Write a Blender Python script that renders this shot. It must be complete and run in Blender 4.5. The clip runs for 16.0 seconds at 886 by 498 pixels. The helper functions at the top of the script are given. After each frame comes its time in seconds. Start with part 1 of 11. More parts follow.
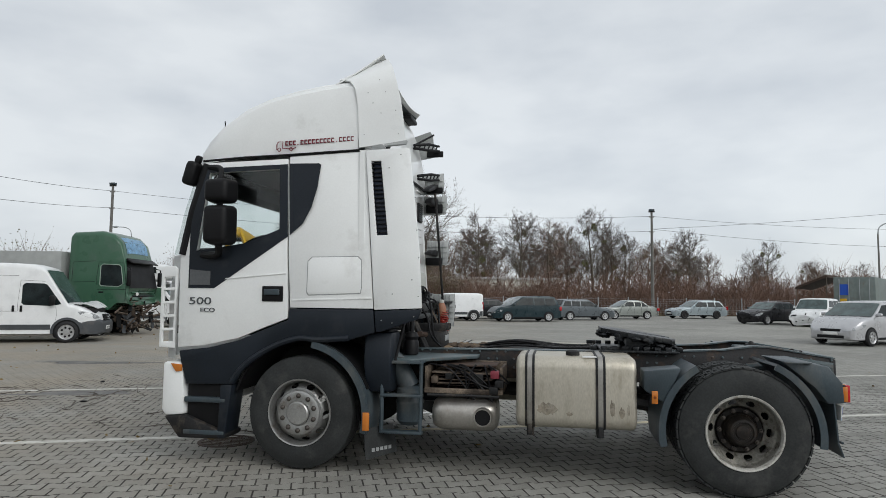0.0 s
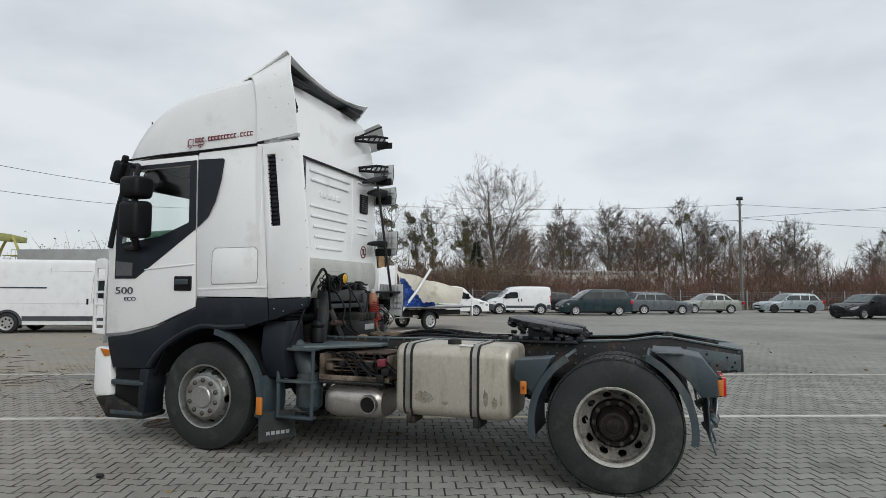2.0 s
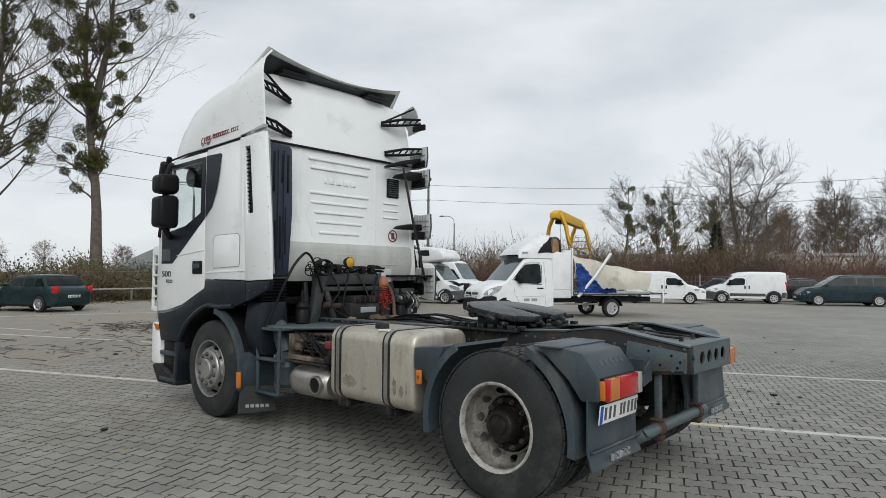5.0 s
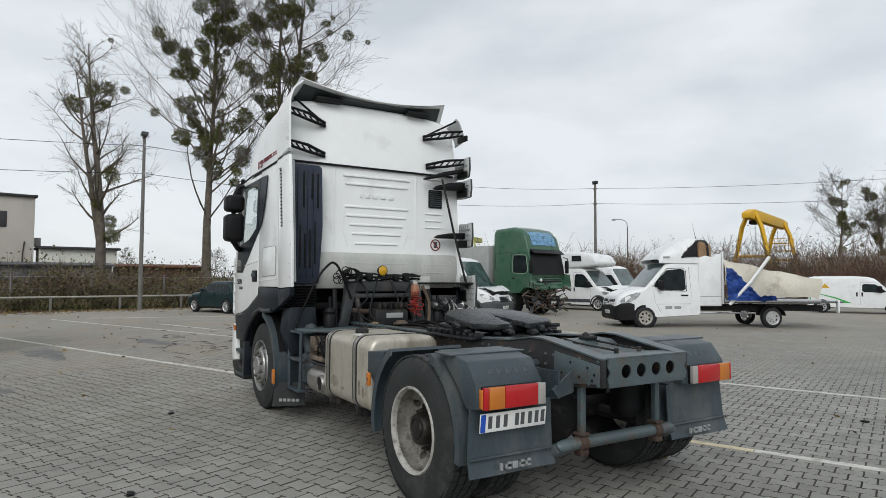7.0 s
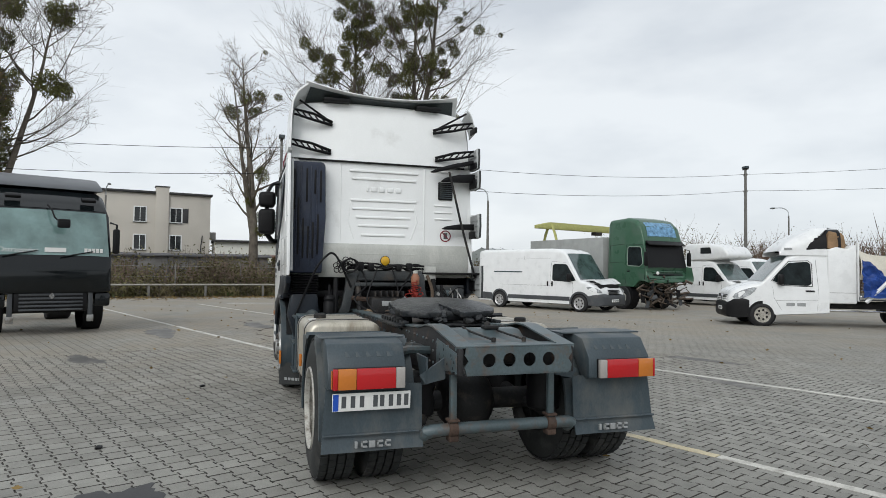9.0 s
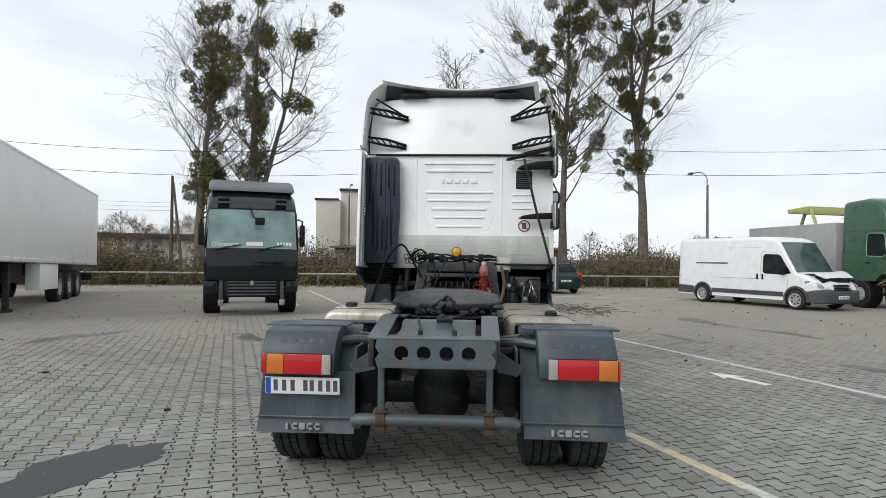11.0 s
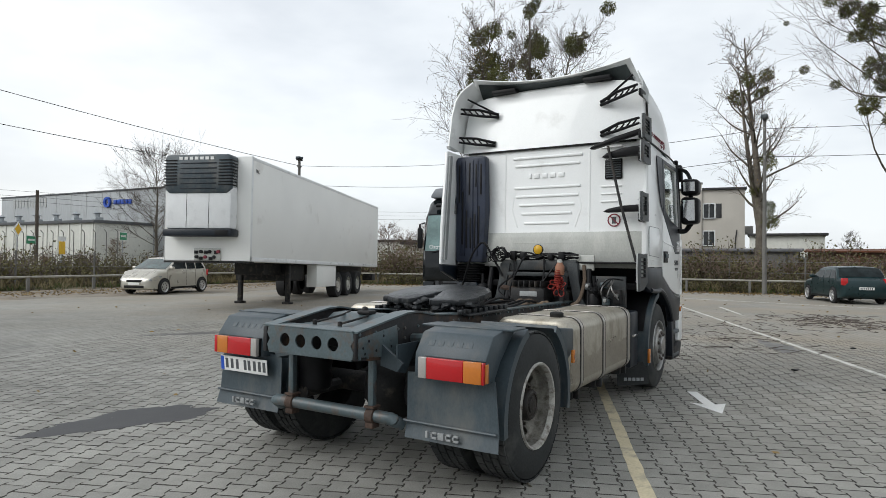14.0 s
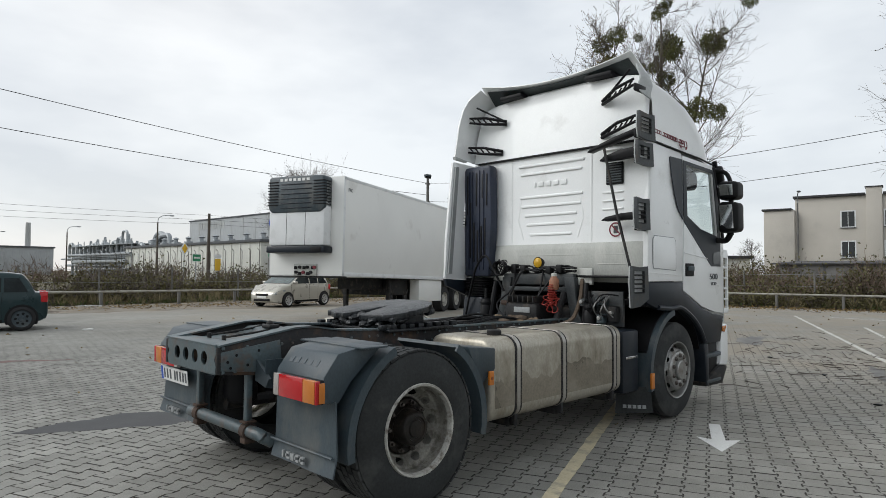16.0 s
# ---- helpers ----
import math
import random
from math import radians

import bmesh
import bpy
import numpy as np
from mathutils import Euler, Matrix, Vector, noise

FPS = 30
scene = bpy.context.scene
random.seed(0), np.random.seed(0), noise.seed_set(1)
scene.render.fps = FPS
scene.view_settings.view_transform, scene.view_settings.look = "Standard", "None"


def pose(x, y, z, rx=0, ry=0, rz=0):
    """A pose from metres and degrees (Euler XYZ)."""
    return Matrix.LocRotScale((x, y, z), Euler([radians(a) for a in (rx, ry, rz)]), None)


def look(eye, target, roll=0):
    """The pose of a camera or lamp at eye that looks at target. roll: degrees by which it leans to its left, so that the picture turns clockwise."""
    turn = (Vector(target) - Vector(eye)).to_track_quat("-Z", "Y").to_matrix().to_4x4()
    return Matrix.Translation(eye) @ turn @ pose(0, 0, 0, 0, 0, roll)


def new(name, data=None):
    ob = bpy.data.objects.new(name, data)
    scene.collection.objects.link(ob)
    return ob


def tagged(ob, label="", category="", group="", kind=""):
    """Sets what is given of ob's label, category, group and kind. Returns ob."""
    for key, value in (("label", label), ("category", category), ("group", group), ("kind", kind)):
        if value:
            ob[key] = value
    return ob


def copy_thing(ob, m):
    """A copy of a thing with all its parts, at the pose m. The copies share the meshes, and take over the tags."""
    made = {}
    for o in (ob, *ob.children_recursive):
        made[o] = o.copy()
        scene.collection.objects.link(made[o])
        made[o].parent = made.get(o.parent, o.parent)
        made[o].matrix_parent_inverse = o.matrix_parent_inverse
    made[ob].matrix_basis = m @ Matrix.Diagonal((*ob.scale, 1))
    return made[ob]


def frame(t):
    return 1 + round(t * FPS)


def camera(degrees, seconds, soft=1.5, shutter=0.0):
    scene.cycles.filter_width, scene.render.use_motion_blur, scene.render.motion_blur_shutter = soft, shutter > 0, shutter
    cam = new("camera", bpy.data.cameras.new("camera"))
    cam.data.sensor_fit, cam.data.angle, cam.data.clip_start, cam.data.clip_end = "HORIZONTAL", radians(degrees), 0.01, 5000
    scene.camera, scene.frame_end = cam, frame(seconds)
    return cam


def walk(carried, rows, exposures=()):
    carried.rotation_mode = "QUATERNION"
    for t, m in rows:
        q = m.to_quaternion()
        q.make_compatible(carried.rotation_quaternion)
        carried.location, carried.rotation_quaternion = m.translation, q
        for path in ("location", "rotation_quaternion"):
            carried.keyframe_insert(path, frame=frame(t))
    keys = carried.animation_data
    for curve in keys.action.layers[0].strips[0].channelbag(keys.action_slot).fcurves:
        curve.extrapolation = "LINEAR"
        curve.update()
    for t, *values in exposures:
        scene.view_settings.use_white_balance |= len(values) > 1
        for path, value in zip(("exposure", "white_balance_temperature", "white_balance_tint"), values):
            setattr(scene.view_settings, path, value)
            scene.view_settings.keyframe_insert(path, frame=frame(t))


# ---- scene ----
cam = camera(70.3, 16.0, 0.4)
PATH = [
    (0, (-1.421, -6.781, 1.605), (-1.782, -4.819, 1.755), 0.6),
    (0.5, (-0.921, -6.685, 1.585), (-1.342, -4.736, 1.742), 0.5),
    (1, (-0.495, -6.531, 1.555), (-0.986, -4.599, 1.711), 0.6),
    (1.5, (-0.037, -6.426, 1.545), (-0.6, -4.512, 1.688), 0.6),
    (2, (0.407, -6.313, 1.566), (-0.243, -4.425, 1.696), 0.4),
    (2.5, (0.784, -6.106, 1.585), (0.037, -4.253, 1.681), 0.4),
    (3, (1.25, -5.935, 1.593), (0.379, -4.137, 1.667), 0.4),
    (3.2, (1.411, -5.839, 1.592), (0.479, -4.071, 1.666), 0.3),
    (5.3, (2.868, -4.564, 1.552), (1.492, -3.115, 1.631), 0.3),
    (5.5, (3.042, -4.482, 1.604), (1.627, -3.07, 1.682), 0.2),
    (6, (3.33, -4.152, 1.586), (1.823, -2.84, 1.669), 0.3),
    (6.5, (3.689, -3.773, 1.565), (2.073, -2.597, 1.653), 0.3),
    (7, (3.971, -3.436, 1.589), (2.275, -2.381, 1.684), 0.3),
    (7.5, (4.262, -3.014, 1.606), (2.501, -2.07, 1.697), 0.3),
    (8, (4.584, -2.612, 1.602), (2.765, -1.784, 1.684), 0.2),
    (8.2, (4.665, -2.475, 1.591), (2.827, -1.691, 1.673), 0.3),
    (10.3, (5.176, -0.344, 1.575), (3.185, -0.159, 1.608), 0.7),
    (10.5, (5.184, -0.119, 1.602), (3.186, -0.037, 1.635), 0.6),
    (11, (5.117, 0.3, 1.603), (3.121, 0.18, 1.632), 0.7),
    (11.5, (5.107, 0.858, 1.573), (3.127, 0.578, 1.599), 0.8),
    (12, (4.981, 1.318, 1.568), (3.029, 0.883, 1.594), 0.7),
    (12.5, (4.83, 1.71, 1.573), (2.919, 1.121, 1.603), 0.6),
    (13, (4.676, 2.181, 1.574), (2.836, 1.398, 1.605), 0.6),
    (13.5, (4.437, 2.556, 1.58), (2.675, 1.61, 1.613), 0.6),
    (14, (4.227, 2.999, 1.553), (2.521, 1.957, 1.586), 0.6),
    (14.5, (3.94, 3.35, 1.547), (2.305, 2.199, 1.589), 0.5),
    (15, (3.625, 3.662, 1.553), (2.077, 2.398, 1.605), 0.5),
    (15.5, (3.277, 4.085, 1.558), (1.815, 2.722, 1.626), 0.4),
    (16, (2.905, 4.317, 1.559), (1.496, 2.899, 1.635), 0.4),
]
walk(cam, [(t, look(eye, target, roll)) for t, eye, target, roll in PATH], [(0.0, 0.0), (3.0, 0.02), (6.0, 0.08), (8.0, 0.12), (10.5, 0.28), (12.5, 0.36), (13.5, 0.33), (14.5, 0.22), (16.0, 0.14)])

# ---------------------------------------------------------------- light
world = bpy.data.worlds.new("overcast_sky")
scene.world = world
world.use_nodes = True
wn, wl = world.node_tree.nodes, world.node_tree.links
wn.clear()
w_out, w_bg = wn.new("ShaderNodeOutputWorld"), wn.new("ShaderNodeBackground")
w_sky = wn.new("ShaderNodeTexSky")
w_sky.sky_type, w_sky.sun_disc = "NISHITA", False
w_sky.sun_elevation, w_sky.sun_rotation = radians(32), radians(200)
w_gain = wn.new("ShaderNodeMixRGB")
w_gain.blend_type, w_gain.inputs[0].default_value = "MULTIPLY", 1.0
w_gain.inputs[2].default_value = (0.10, 0.10, 0.10, 1)
w_tc, w_map = wn.new("ShaderNodeTexCoord"), wn.new("ShaderNodeMapping")
w_map.inputs["Scale"].default_value = (1.0, 1.0, 2.6)
w_n1, w_n2 = wn.new("ShaderNodeTexNoise"), wn.new("ShaderNodeTexNoise")
w_n1.inputs["Scale"].default_value, w_n1.inputs["Detail"].default_value = 1.9, 5
w_n2.inputs["Scale"].default_value, w_n2.inputs["Detail"].default_value = 5.5, 4
w_sum = wn.new("ShaderNodeMath")
w_sum.operation = "MULTIPLY_ADD"
w_sum.inputs[1].default_value = 0.35
w_ramp = wn.new("ShaderNodeValToRGB")
w_ramp.color_ramp.elements[0].position, w_ramp.color_ramp.elements[0].color = 0.50, (0.595, 0.64, 0.69, 1)
w_ramp.color_ramp.elements[1].position, w_ramp.color_ramp.elements[1].color = 0.78, (0.805, 0.843, 0.872, 1)
w_mix = wn.new("ShaderNodeMixRGB")
w_mix.inputs[0].default_value = 0.9
wl.new(w_tc.outputs["Generated"], w_map.inputs[0])
wl.new(w_map.outputs[0], w_n1.inputs["Vector"]), wl.new(w_map.outputs[0], w_n2.inputs["Vector"])
wl.new(w_n2.outputs["Fac"], w_sum.inputs[0]), wl.new(w_n1.outputs["Fac"], w_sum.inputs[2])
wl.new(w_sum.outputs[0], w_ramp.inputs[0])
wl.new(w_sky.outputs[0], w_gain.inputs[1])
wl.new(w_gain.outputs[0], w_mix.inputs[1]), wl.new(w_ramp.outputs[0], w_mix.inputs[2])
wl.new(w_mix.outputs[0], w_bg.inputs[0])
w_bg.inputs[1].default_value = 1.0
wl.new(w_bg.outputs[0], w_out.inputs[0])
sun_data = bpy.data.lights.new("sun", "SUN")
sun_data.energy, sun_data.angle, sun_data.color = 1.5, radians(40), (0.985, 0.98, 0.96)
sun = new("sun", sun_data)
sun.matrix_world = look((30, -24, 27), (0, 0, 0))


# ---------------------------------------------------------------- materials
def surf(name, base, rough=0.5, metal=0.0, var=0.12, scale=3.0, fine=60.0, bump=0.05, dirt=None, dirt_amt=0.0,
         dirt_scale=2.5, coat=0.0, alpha_rand=False, stretch=(1, 1, 1), spec=0.28):
    m = bpy.data.materials.new(name)
    m.use_nodes = True
    n, l = m.node_tree.nodes, m.node_tree.links
    p = n["Principled BSDF"]
    tc, mp = n.new("ShaderNodeTexCoord"), n.new("ShaderNodeMapping")
    mp.inputs["Scale"].default_value = stretch
    l.new(tc.outputs["Object"], mp.inputs[0])
    big, small = n.new("ShaderNodeTexNoise"), n.new("ShaderNodeTexNoise")
    for t, s, d in ((big, scale, 5), (small, fine, 4)):
        t.inputs["Scale"].default_value, t.inputs["Detail"].default_value = s, d
        l.new(mp.outputs[0], t.inputs["Vector"])
    hsv = n.new("ShaderNodeHueSaturation")
    hsv.inputs["Color"].default_value = (*base, 1)
    ma = n.new("ShaderNodeMapRange")
    ma.inputs["From Min"].default_value, ma.inputs["From Max"].default_value = 0.3, 0.7
    ma.inputs["To Min"].default_value, ma.inputs["To Max"].default_value = 1 - var, 1 + var
    l.new(big.outputs["Fac"], ma.inputs[0])
    mb = n.new("ShaderNodeMapRange")
    mb.inputs["From Min"].default_value, mb.inputs["From Max"].default_value = 0.3, 0.7
    mb.inputs["To Min"].default_value, mb.inputs["To Max"].default_value = 1 - var * 0.7, 1 + var * 0.7
    l.new(small.outputs["Fac"], mb.inputs[0])
    mul = n.new("ShaderNodeMath")
    mul.operation = "MULTIPLY"
    l.new(ma.outputs[0], mul.inputs[0]), l.new(mb.outputs[0], mul.inputs[1])
    last = mul.outputs[0]
    if alpha_rand:
        oi = n.new("ShaderNodeObjectInfo")
        mr = n.new("ShaderNodeMapRange")
        mr.inputs["To Min"].default_value, mr.inputs["To Max"].default_value = 0.78, 1.2
        l.new(oi.outputs["Random"], mr.inputs[0])
        m2 = n.new("ShaderNodeMath")
        m2.operation = "MULTIPLY"
        l.new(last, m2.inputs[0]), l.new(mr.outputs[0], m2.inputs[1])
        last = m2.outputs[0]
    l.new(last, hsv.inputs["Value"])
    col = hsv.outputs[0]
    if dirt:
        dn, dm, mx = n.new("ShaderNodeTexNoise"), n.new("ShaderNodeMapRange"), n.new("ShaderNodeMixRGB")
        dn.inputs["Scale"].default_value, dn.inputs["Detail"].default_value = dirt_scale, 8
        dn.inputs["Roughness"].default_value = 0.65
        l.new(mp.outputs[0], dn.inputs["Vector"])
        dm.inputs["From Min"].default_value, dm.inputs["From Max"].default_value = 0.62 - 0.3 * dirt_amt, 0.78 - 0.2 * dirt_amt
        dm.inputs["To Max"].default_value = min(1.0, 0.5 + dirt_amt)
        l.new(dn.outputs["Fac"], dm.inputs[0])
        l.new(dm.outputs[0], mx.inputs[0])
        l.new(col, mx.inputs[1])
        mx.inputs[2].default_value = (*dirt, 1)
        col = mx.outputs[0]
    l.new(col, p.inputs["Base Color"])
    rr = n.new("ShaderNodeMapRange")
    rr.inputs["To Min"].default_value, rr.inputs["To Max"].default_value = max(0.02, rough - 0.12), min(1, rough + 0.12)
    l.new(big.outputs["Fac"], rr.inputs[0]), l.new(rr.outputs[0], p.inputs["Roughness"])
    p.inputs["Metallic"].default_value = metal
    p.inputs["Coat Weight"].default_value = coat
    p.inputs["Specular IOR Level"].default_value = spec
    if bump:
        b = n.new("ShaderNodeBump")
        b.inputs["Strength"].default_value, b.inputs["Distance"].default_value = bump, 0.01
        l.new(small.outputs["Fac"], b.inputs["Height"]), l.new(b.outputs[0], p.inputs["Normal"])
    return m


def glass(name, tint=(0.75, 0.85, 0.82), rough=0.02):
    """Thin pane: lets light through and mirrors at a slant."""
    m = bpy.data.materials.new(name)
    m.use_nodes = True
    n, l = m.node_tree.nodes, m.node_tree.links
    n.remove(n["Principled BSDF"])
    tr, gl, mx, lw = n.new("ShaderNodeBsdfTransparent"), n.new("ShaderNodeBsdfGlossy"), n.new("ShaderNodeMixShader"), n.new("ShaderNodeLayerWeight")
    tr.inputs[0].default_value = (*tint, 1)
    gl.inputs["Roughness"].default_value = rough
    lw.inputs[0].default_value = 0.5
    pw, ad = n.new("ShaderNodeMath"), n.new("ShaderNodeMath")
    pw.operation, ad.operation = "POWER", "MULTIPLY_ADD"
    pw.inputs[1].default_value, ad.inputs[1].default_value, ad.inputs[2].default_value = 4.0, 0.7, 0.03
    l.new(lw.outputs["Facing"], pw.inputs[0]), l.new(pw.outputs[0], ad.inputs[0]), l.new(ad.outputs[0], mx.inputs[0])
    l.new(tr.outputs[0], mx.inputs[1]), l.new(gl.outputs[0], mx.inputs[2])
    l.new(mx.outputs[0], n["Material Output"].inputs[0])
    return m


WHITE = surf("white_cab_paint", (0.79, 0.80, 0.79), 0.32, var=0.025, bump=0.004, coat=0.35, dirt=(0.45, 0.44, 0.41), dirt_amt=0.05, dirt_scale=1.4)
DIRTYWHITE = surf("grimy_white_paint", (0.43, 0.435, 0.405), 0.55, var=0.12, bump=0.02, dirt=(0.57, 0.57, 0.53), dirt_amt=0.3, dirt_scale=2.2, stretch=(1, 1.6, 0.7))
NAVY = surf("dark_blue_grey_plastic", (0.011, 0.015, 0.021), 0.4, var=0.15, bump=0.03, dirt=(0.035, 0.038, 0.042), dirt_amt=0.2)
GREYPL = surf("slate_grey_mudguard_plastic", (0.041, 0.057, 0.067), 0.44, var=0.18, fine=90, bump=0.06, dirt=(0.105, 0.108, 0.102), dirt_amt=0.42, dirt_scale=3.2, stretch=(1, 1, 0.55), spec=0.4)
BLACK = surf("black_plastic", (0.007, 0.007, 0.0078), 0.5, var=0.2, bump=0.05, spec=0.2)
MATTBLACK = surf("matt_black_metal", (0.014, 0.014, 0.0145), 0.6, var=0.35, bump=0.12, dirt=(0.085, 0.07, 0.055), dirt_amt=0.32, dirt_scale=7, spec=0.3)
CHASSIS = surf("grimy_chassis_steel", (0.022, 0.022, 0.023), 0.6, var=0.3, bump=0.15, dirt=(0.11, 0.062, 0.036), dirt_amt=0.3, dirt_scale=4)
CHASSISGREY = surf("grey_painted_chassis_steel", (0.07, 0.095, 0.103), 0.42, var=0.2, bump=0.06, dirt=(0.10, 0.058, 0.036), dirt_amt=0.36, dirt_scale=8, spec=0.45)
CABSTEEL = surf("dark_grimy_cab_steel", (0.045, 0.05, 0.052), 0.5, var=0.3, bump=0.1, dirt=(0.075, 0.06, 0.048), dirt_amt=0.3, dirt_scale=6)
TRAYDUST = surf("dusty_brown_tray", (0.15, 0.118, 0.09), 0.85, var=0.45, scale=6, bump=0.3, dirt=(0.035, 0.027, 0.022), dirt_amt=0.55, dirt_scale=9)
INTAKEBLUE = surf("blue_black_duct_plastic", (0.028, 0.035, 0.055), 0.42, var=0.2, bump=0.05, dirt=(0.06, 0.065, 0.075), dirt_amt=0.3, dirt_scale=4)
TANKSTAIN = surf("brown_grey_tank_stain", (0.23, 0.20, 0.155), 0.6, metal=0.3, var=0.3, scale=14, bump=0.05, dirt=(0.40, 0.37, 0.31), dirt_amt=0.55, dirt_scale=16)
RUST = surf("rusty_steel", (0.062, 0.04, 0.03), 0.8, var=0.4, scale=8, bump=0.3, dirt=(0.05, 0.04, 0.035), dirt_amt=0.5, dirt_scale=9)
ALU = surf("weathered_aluminium_tank", (0.52, 0.485, 0.41), 0.42, metal=0.55, var=0.14, bump=0.02, dirt=(0.25, 0.215, 0.16), dirt_amt=0.42, dirt_scale=3, stretch=(1.4, 1.4, 0.5))
ALUDAMP = surf("dusty_brown_aluminium_tank", (0.43, 0.40, 0.335), 0.4, metal=0.5, var=0.18, bump=0.02, dirt=(0.20, 0.175, 0.13), dirt_amt=0.5, dirt_scale=3, stretch=(1.2, 1.2, 0.6))
TANKDAMP = surf("damp_dusty_aluminium", (0.24, 0.215, 0.172), 0.3, metal=0.5, var=0.2, bump=0.02, dirt=(0.31, 0.28, 0.23), dirt_amt=0.35, dirt_scale=6)
STEELSOFT = surf("dull_stainless_silencer", (0.42, 0.40, 0.37), 0.38, metal=0.9, var=0.12, bump=0.02, dirt=(0.2, 0.16, 0.12), dirt_amt=0.2)
RIMGREY = surf("dusty_grey_wheel_steel", (0.36, 0.36, 0.35), 0.36, metal=0.7, var=0.14, bump=0.03, dirt=(0.16, 0.13, 0.1), dirt_amt=0.35, dirt_scale=7)
RIMDIRTY = surf("rust_spotted_rim", (0.43, 0.42, 0.385), 0.5, metal=0.2, var=0.2, bump=0.06, dirt=(0.10, 0.075, 0.055), dirt_amt=0.38, dirt_scale=17)
HUBRUST = surf("oily_brown_hub", (0.012, 0.010, 0.0085), 0.42, var=0.5, scale=14, bump=0.3, dirt=(0.05, 0.036, 0.026), dirt_amt=0.3, dirt_scale=12)
HUBNUT = surf("worn_rusty_nut", (0.075, 0.066, 0.058), 0.45, metal=0.4, var=0.3, scale=20, bump=0.1)
RUBBER = surf("tyre_rubber", (0.026, 0.028, 0.028), 0.75, var=0.25, scale=5, bump=0.1, dirt=(0.075, 0.074, 0.07), dirt_amt=0.3, dirt_scale=3)
GREASE = surf("greasy_black_steel", (0.016, 0.018, 0.02), 0.36, metal=0.2, var=0.5, scale=7, fine=28, bump=0.8, dirt=(0.06, 0.06, 0.058), dirt_amt=0.35, dirt_scale=6)
REDLENS = surf("red_lamp_lens", (0.42, 0.012, 0.015), 0.18, var=0.05, bump=0.0, coat=0.5)
ORANGE = surf("orange_lamp_lens", (0.50, 0.16, 0.025), 0.2, var=0.05, bump=0.0, coat=0.5)
RIMDISC = surf("pale_rust_spotted_wheel_disc", (0.36, 0.345, 0.305), 0.55, metal=0.2, var=0.3, scale=6, bump=0.1, dirt=(0.07, 0.055, 0.042), dirt_amt=0.42, dirt_scale=14)
TORNGREY = surf("grey_fairing_back", (0.44, 0.455, 0.45), 0.6, var=0.15, bump=0.05)
CLEARLENS = surf("frosted_clear_lens", (0.33, 0.31, 0.29), 0.2, var=0.05, bump=0.0, coat=0.5)
YELLOWLENS = surf("yellow_work_lamp_lens", (0.55, 0.32, 0.025), 0.25, var=0.08, bump=0.0)
REDHOSE = surf("red_spiral_hose", (0.27, 0.032, 0.024), 0.4, var=0.1, bump=0.0)
REDPRINT = surf("red_print", (0.20, 0.035, 0.05), 0.5, var=0.05, bump=0.0)
PLATEWHITE = surf("number_plate_white", (0.72, 0.72, 0.70), 0.4, var=0.05, bump=0.0)
BLUEPRINT = surf("blue_print", (0.02, 0.08, 0.42), 0.4, var=0.05, bump=0.0)
GREYPRINT = surf("light_grey_print", (0.27, 0.28, 0.28), 0.6, var=0.15, bump=0.0)
DARKPRINT = surf("dark_grey_print", (0.08, 0.085, 0.09), 0.4, var=0.05, bump=0.0)
SEATCLOTH = surf("dark_cab_upholstery", (0.05, 0.05, 0.055), 0.9, var=0.2, bump=0.1)
CABLINING = surf("grey_cab_lining", (0.22, 0.22, 0.22), 0.8, var=0.1, bump=0.05)
PANE = glass("window_glass", (0.92, 0.95, 0.94))
MIRROR = surf("mirror_silver", (0.85, 0.86, 0.88), 0.03, metal=1.0, var=0.0, bump=0.0)
CHROME = surf("bright_metal", (0.6, 0.6, 0.6), 0.22, metal=1.0, var=0.05, bump=0.0)
CARDBOARDRAG = surf("tan_rag", (0.20, 0.15, 0.10), 0.9, var=0.3, bump=0.3)
BROWNCLOTH = surf("brown_rag", (0.10, 0.075, 0.055), 0.9, var=0.3, bump=0.3)


# ---------------------------------------------------------------- mesh tools
def bm_box(bm, x0, x1, y0, y1, z0, z1, bev=0.0, seg=2):
    g = bmesh.ops.create_cube(bm, size=1.0, matrix=Matrix.LocRotScale(((x0 + x1) / 2, (y0 + y1) / 2, (z0 + z1) / 2), None, (abs(x1 - x0), abs(y1 - y0), abs(z1 - z0))))
    if bev:
        bmesh.ops.bevel(bm, geom=list({e for v in g["verts"] for e in v.link_edges}), offset=bev, segments=seg, profile=0.5, affect="EDGES", clamp_overlap=True)


def to3(axis, a, b, c):
    return {"x": (c, a, b), "y": (a, c, b), "z": (a, b, c)}[axis]


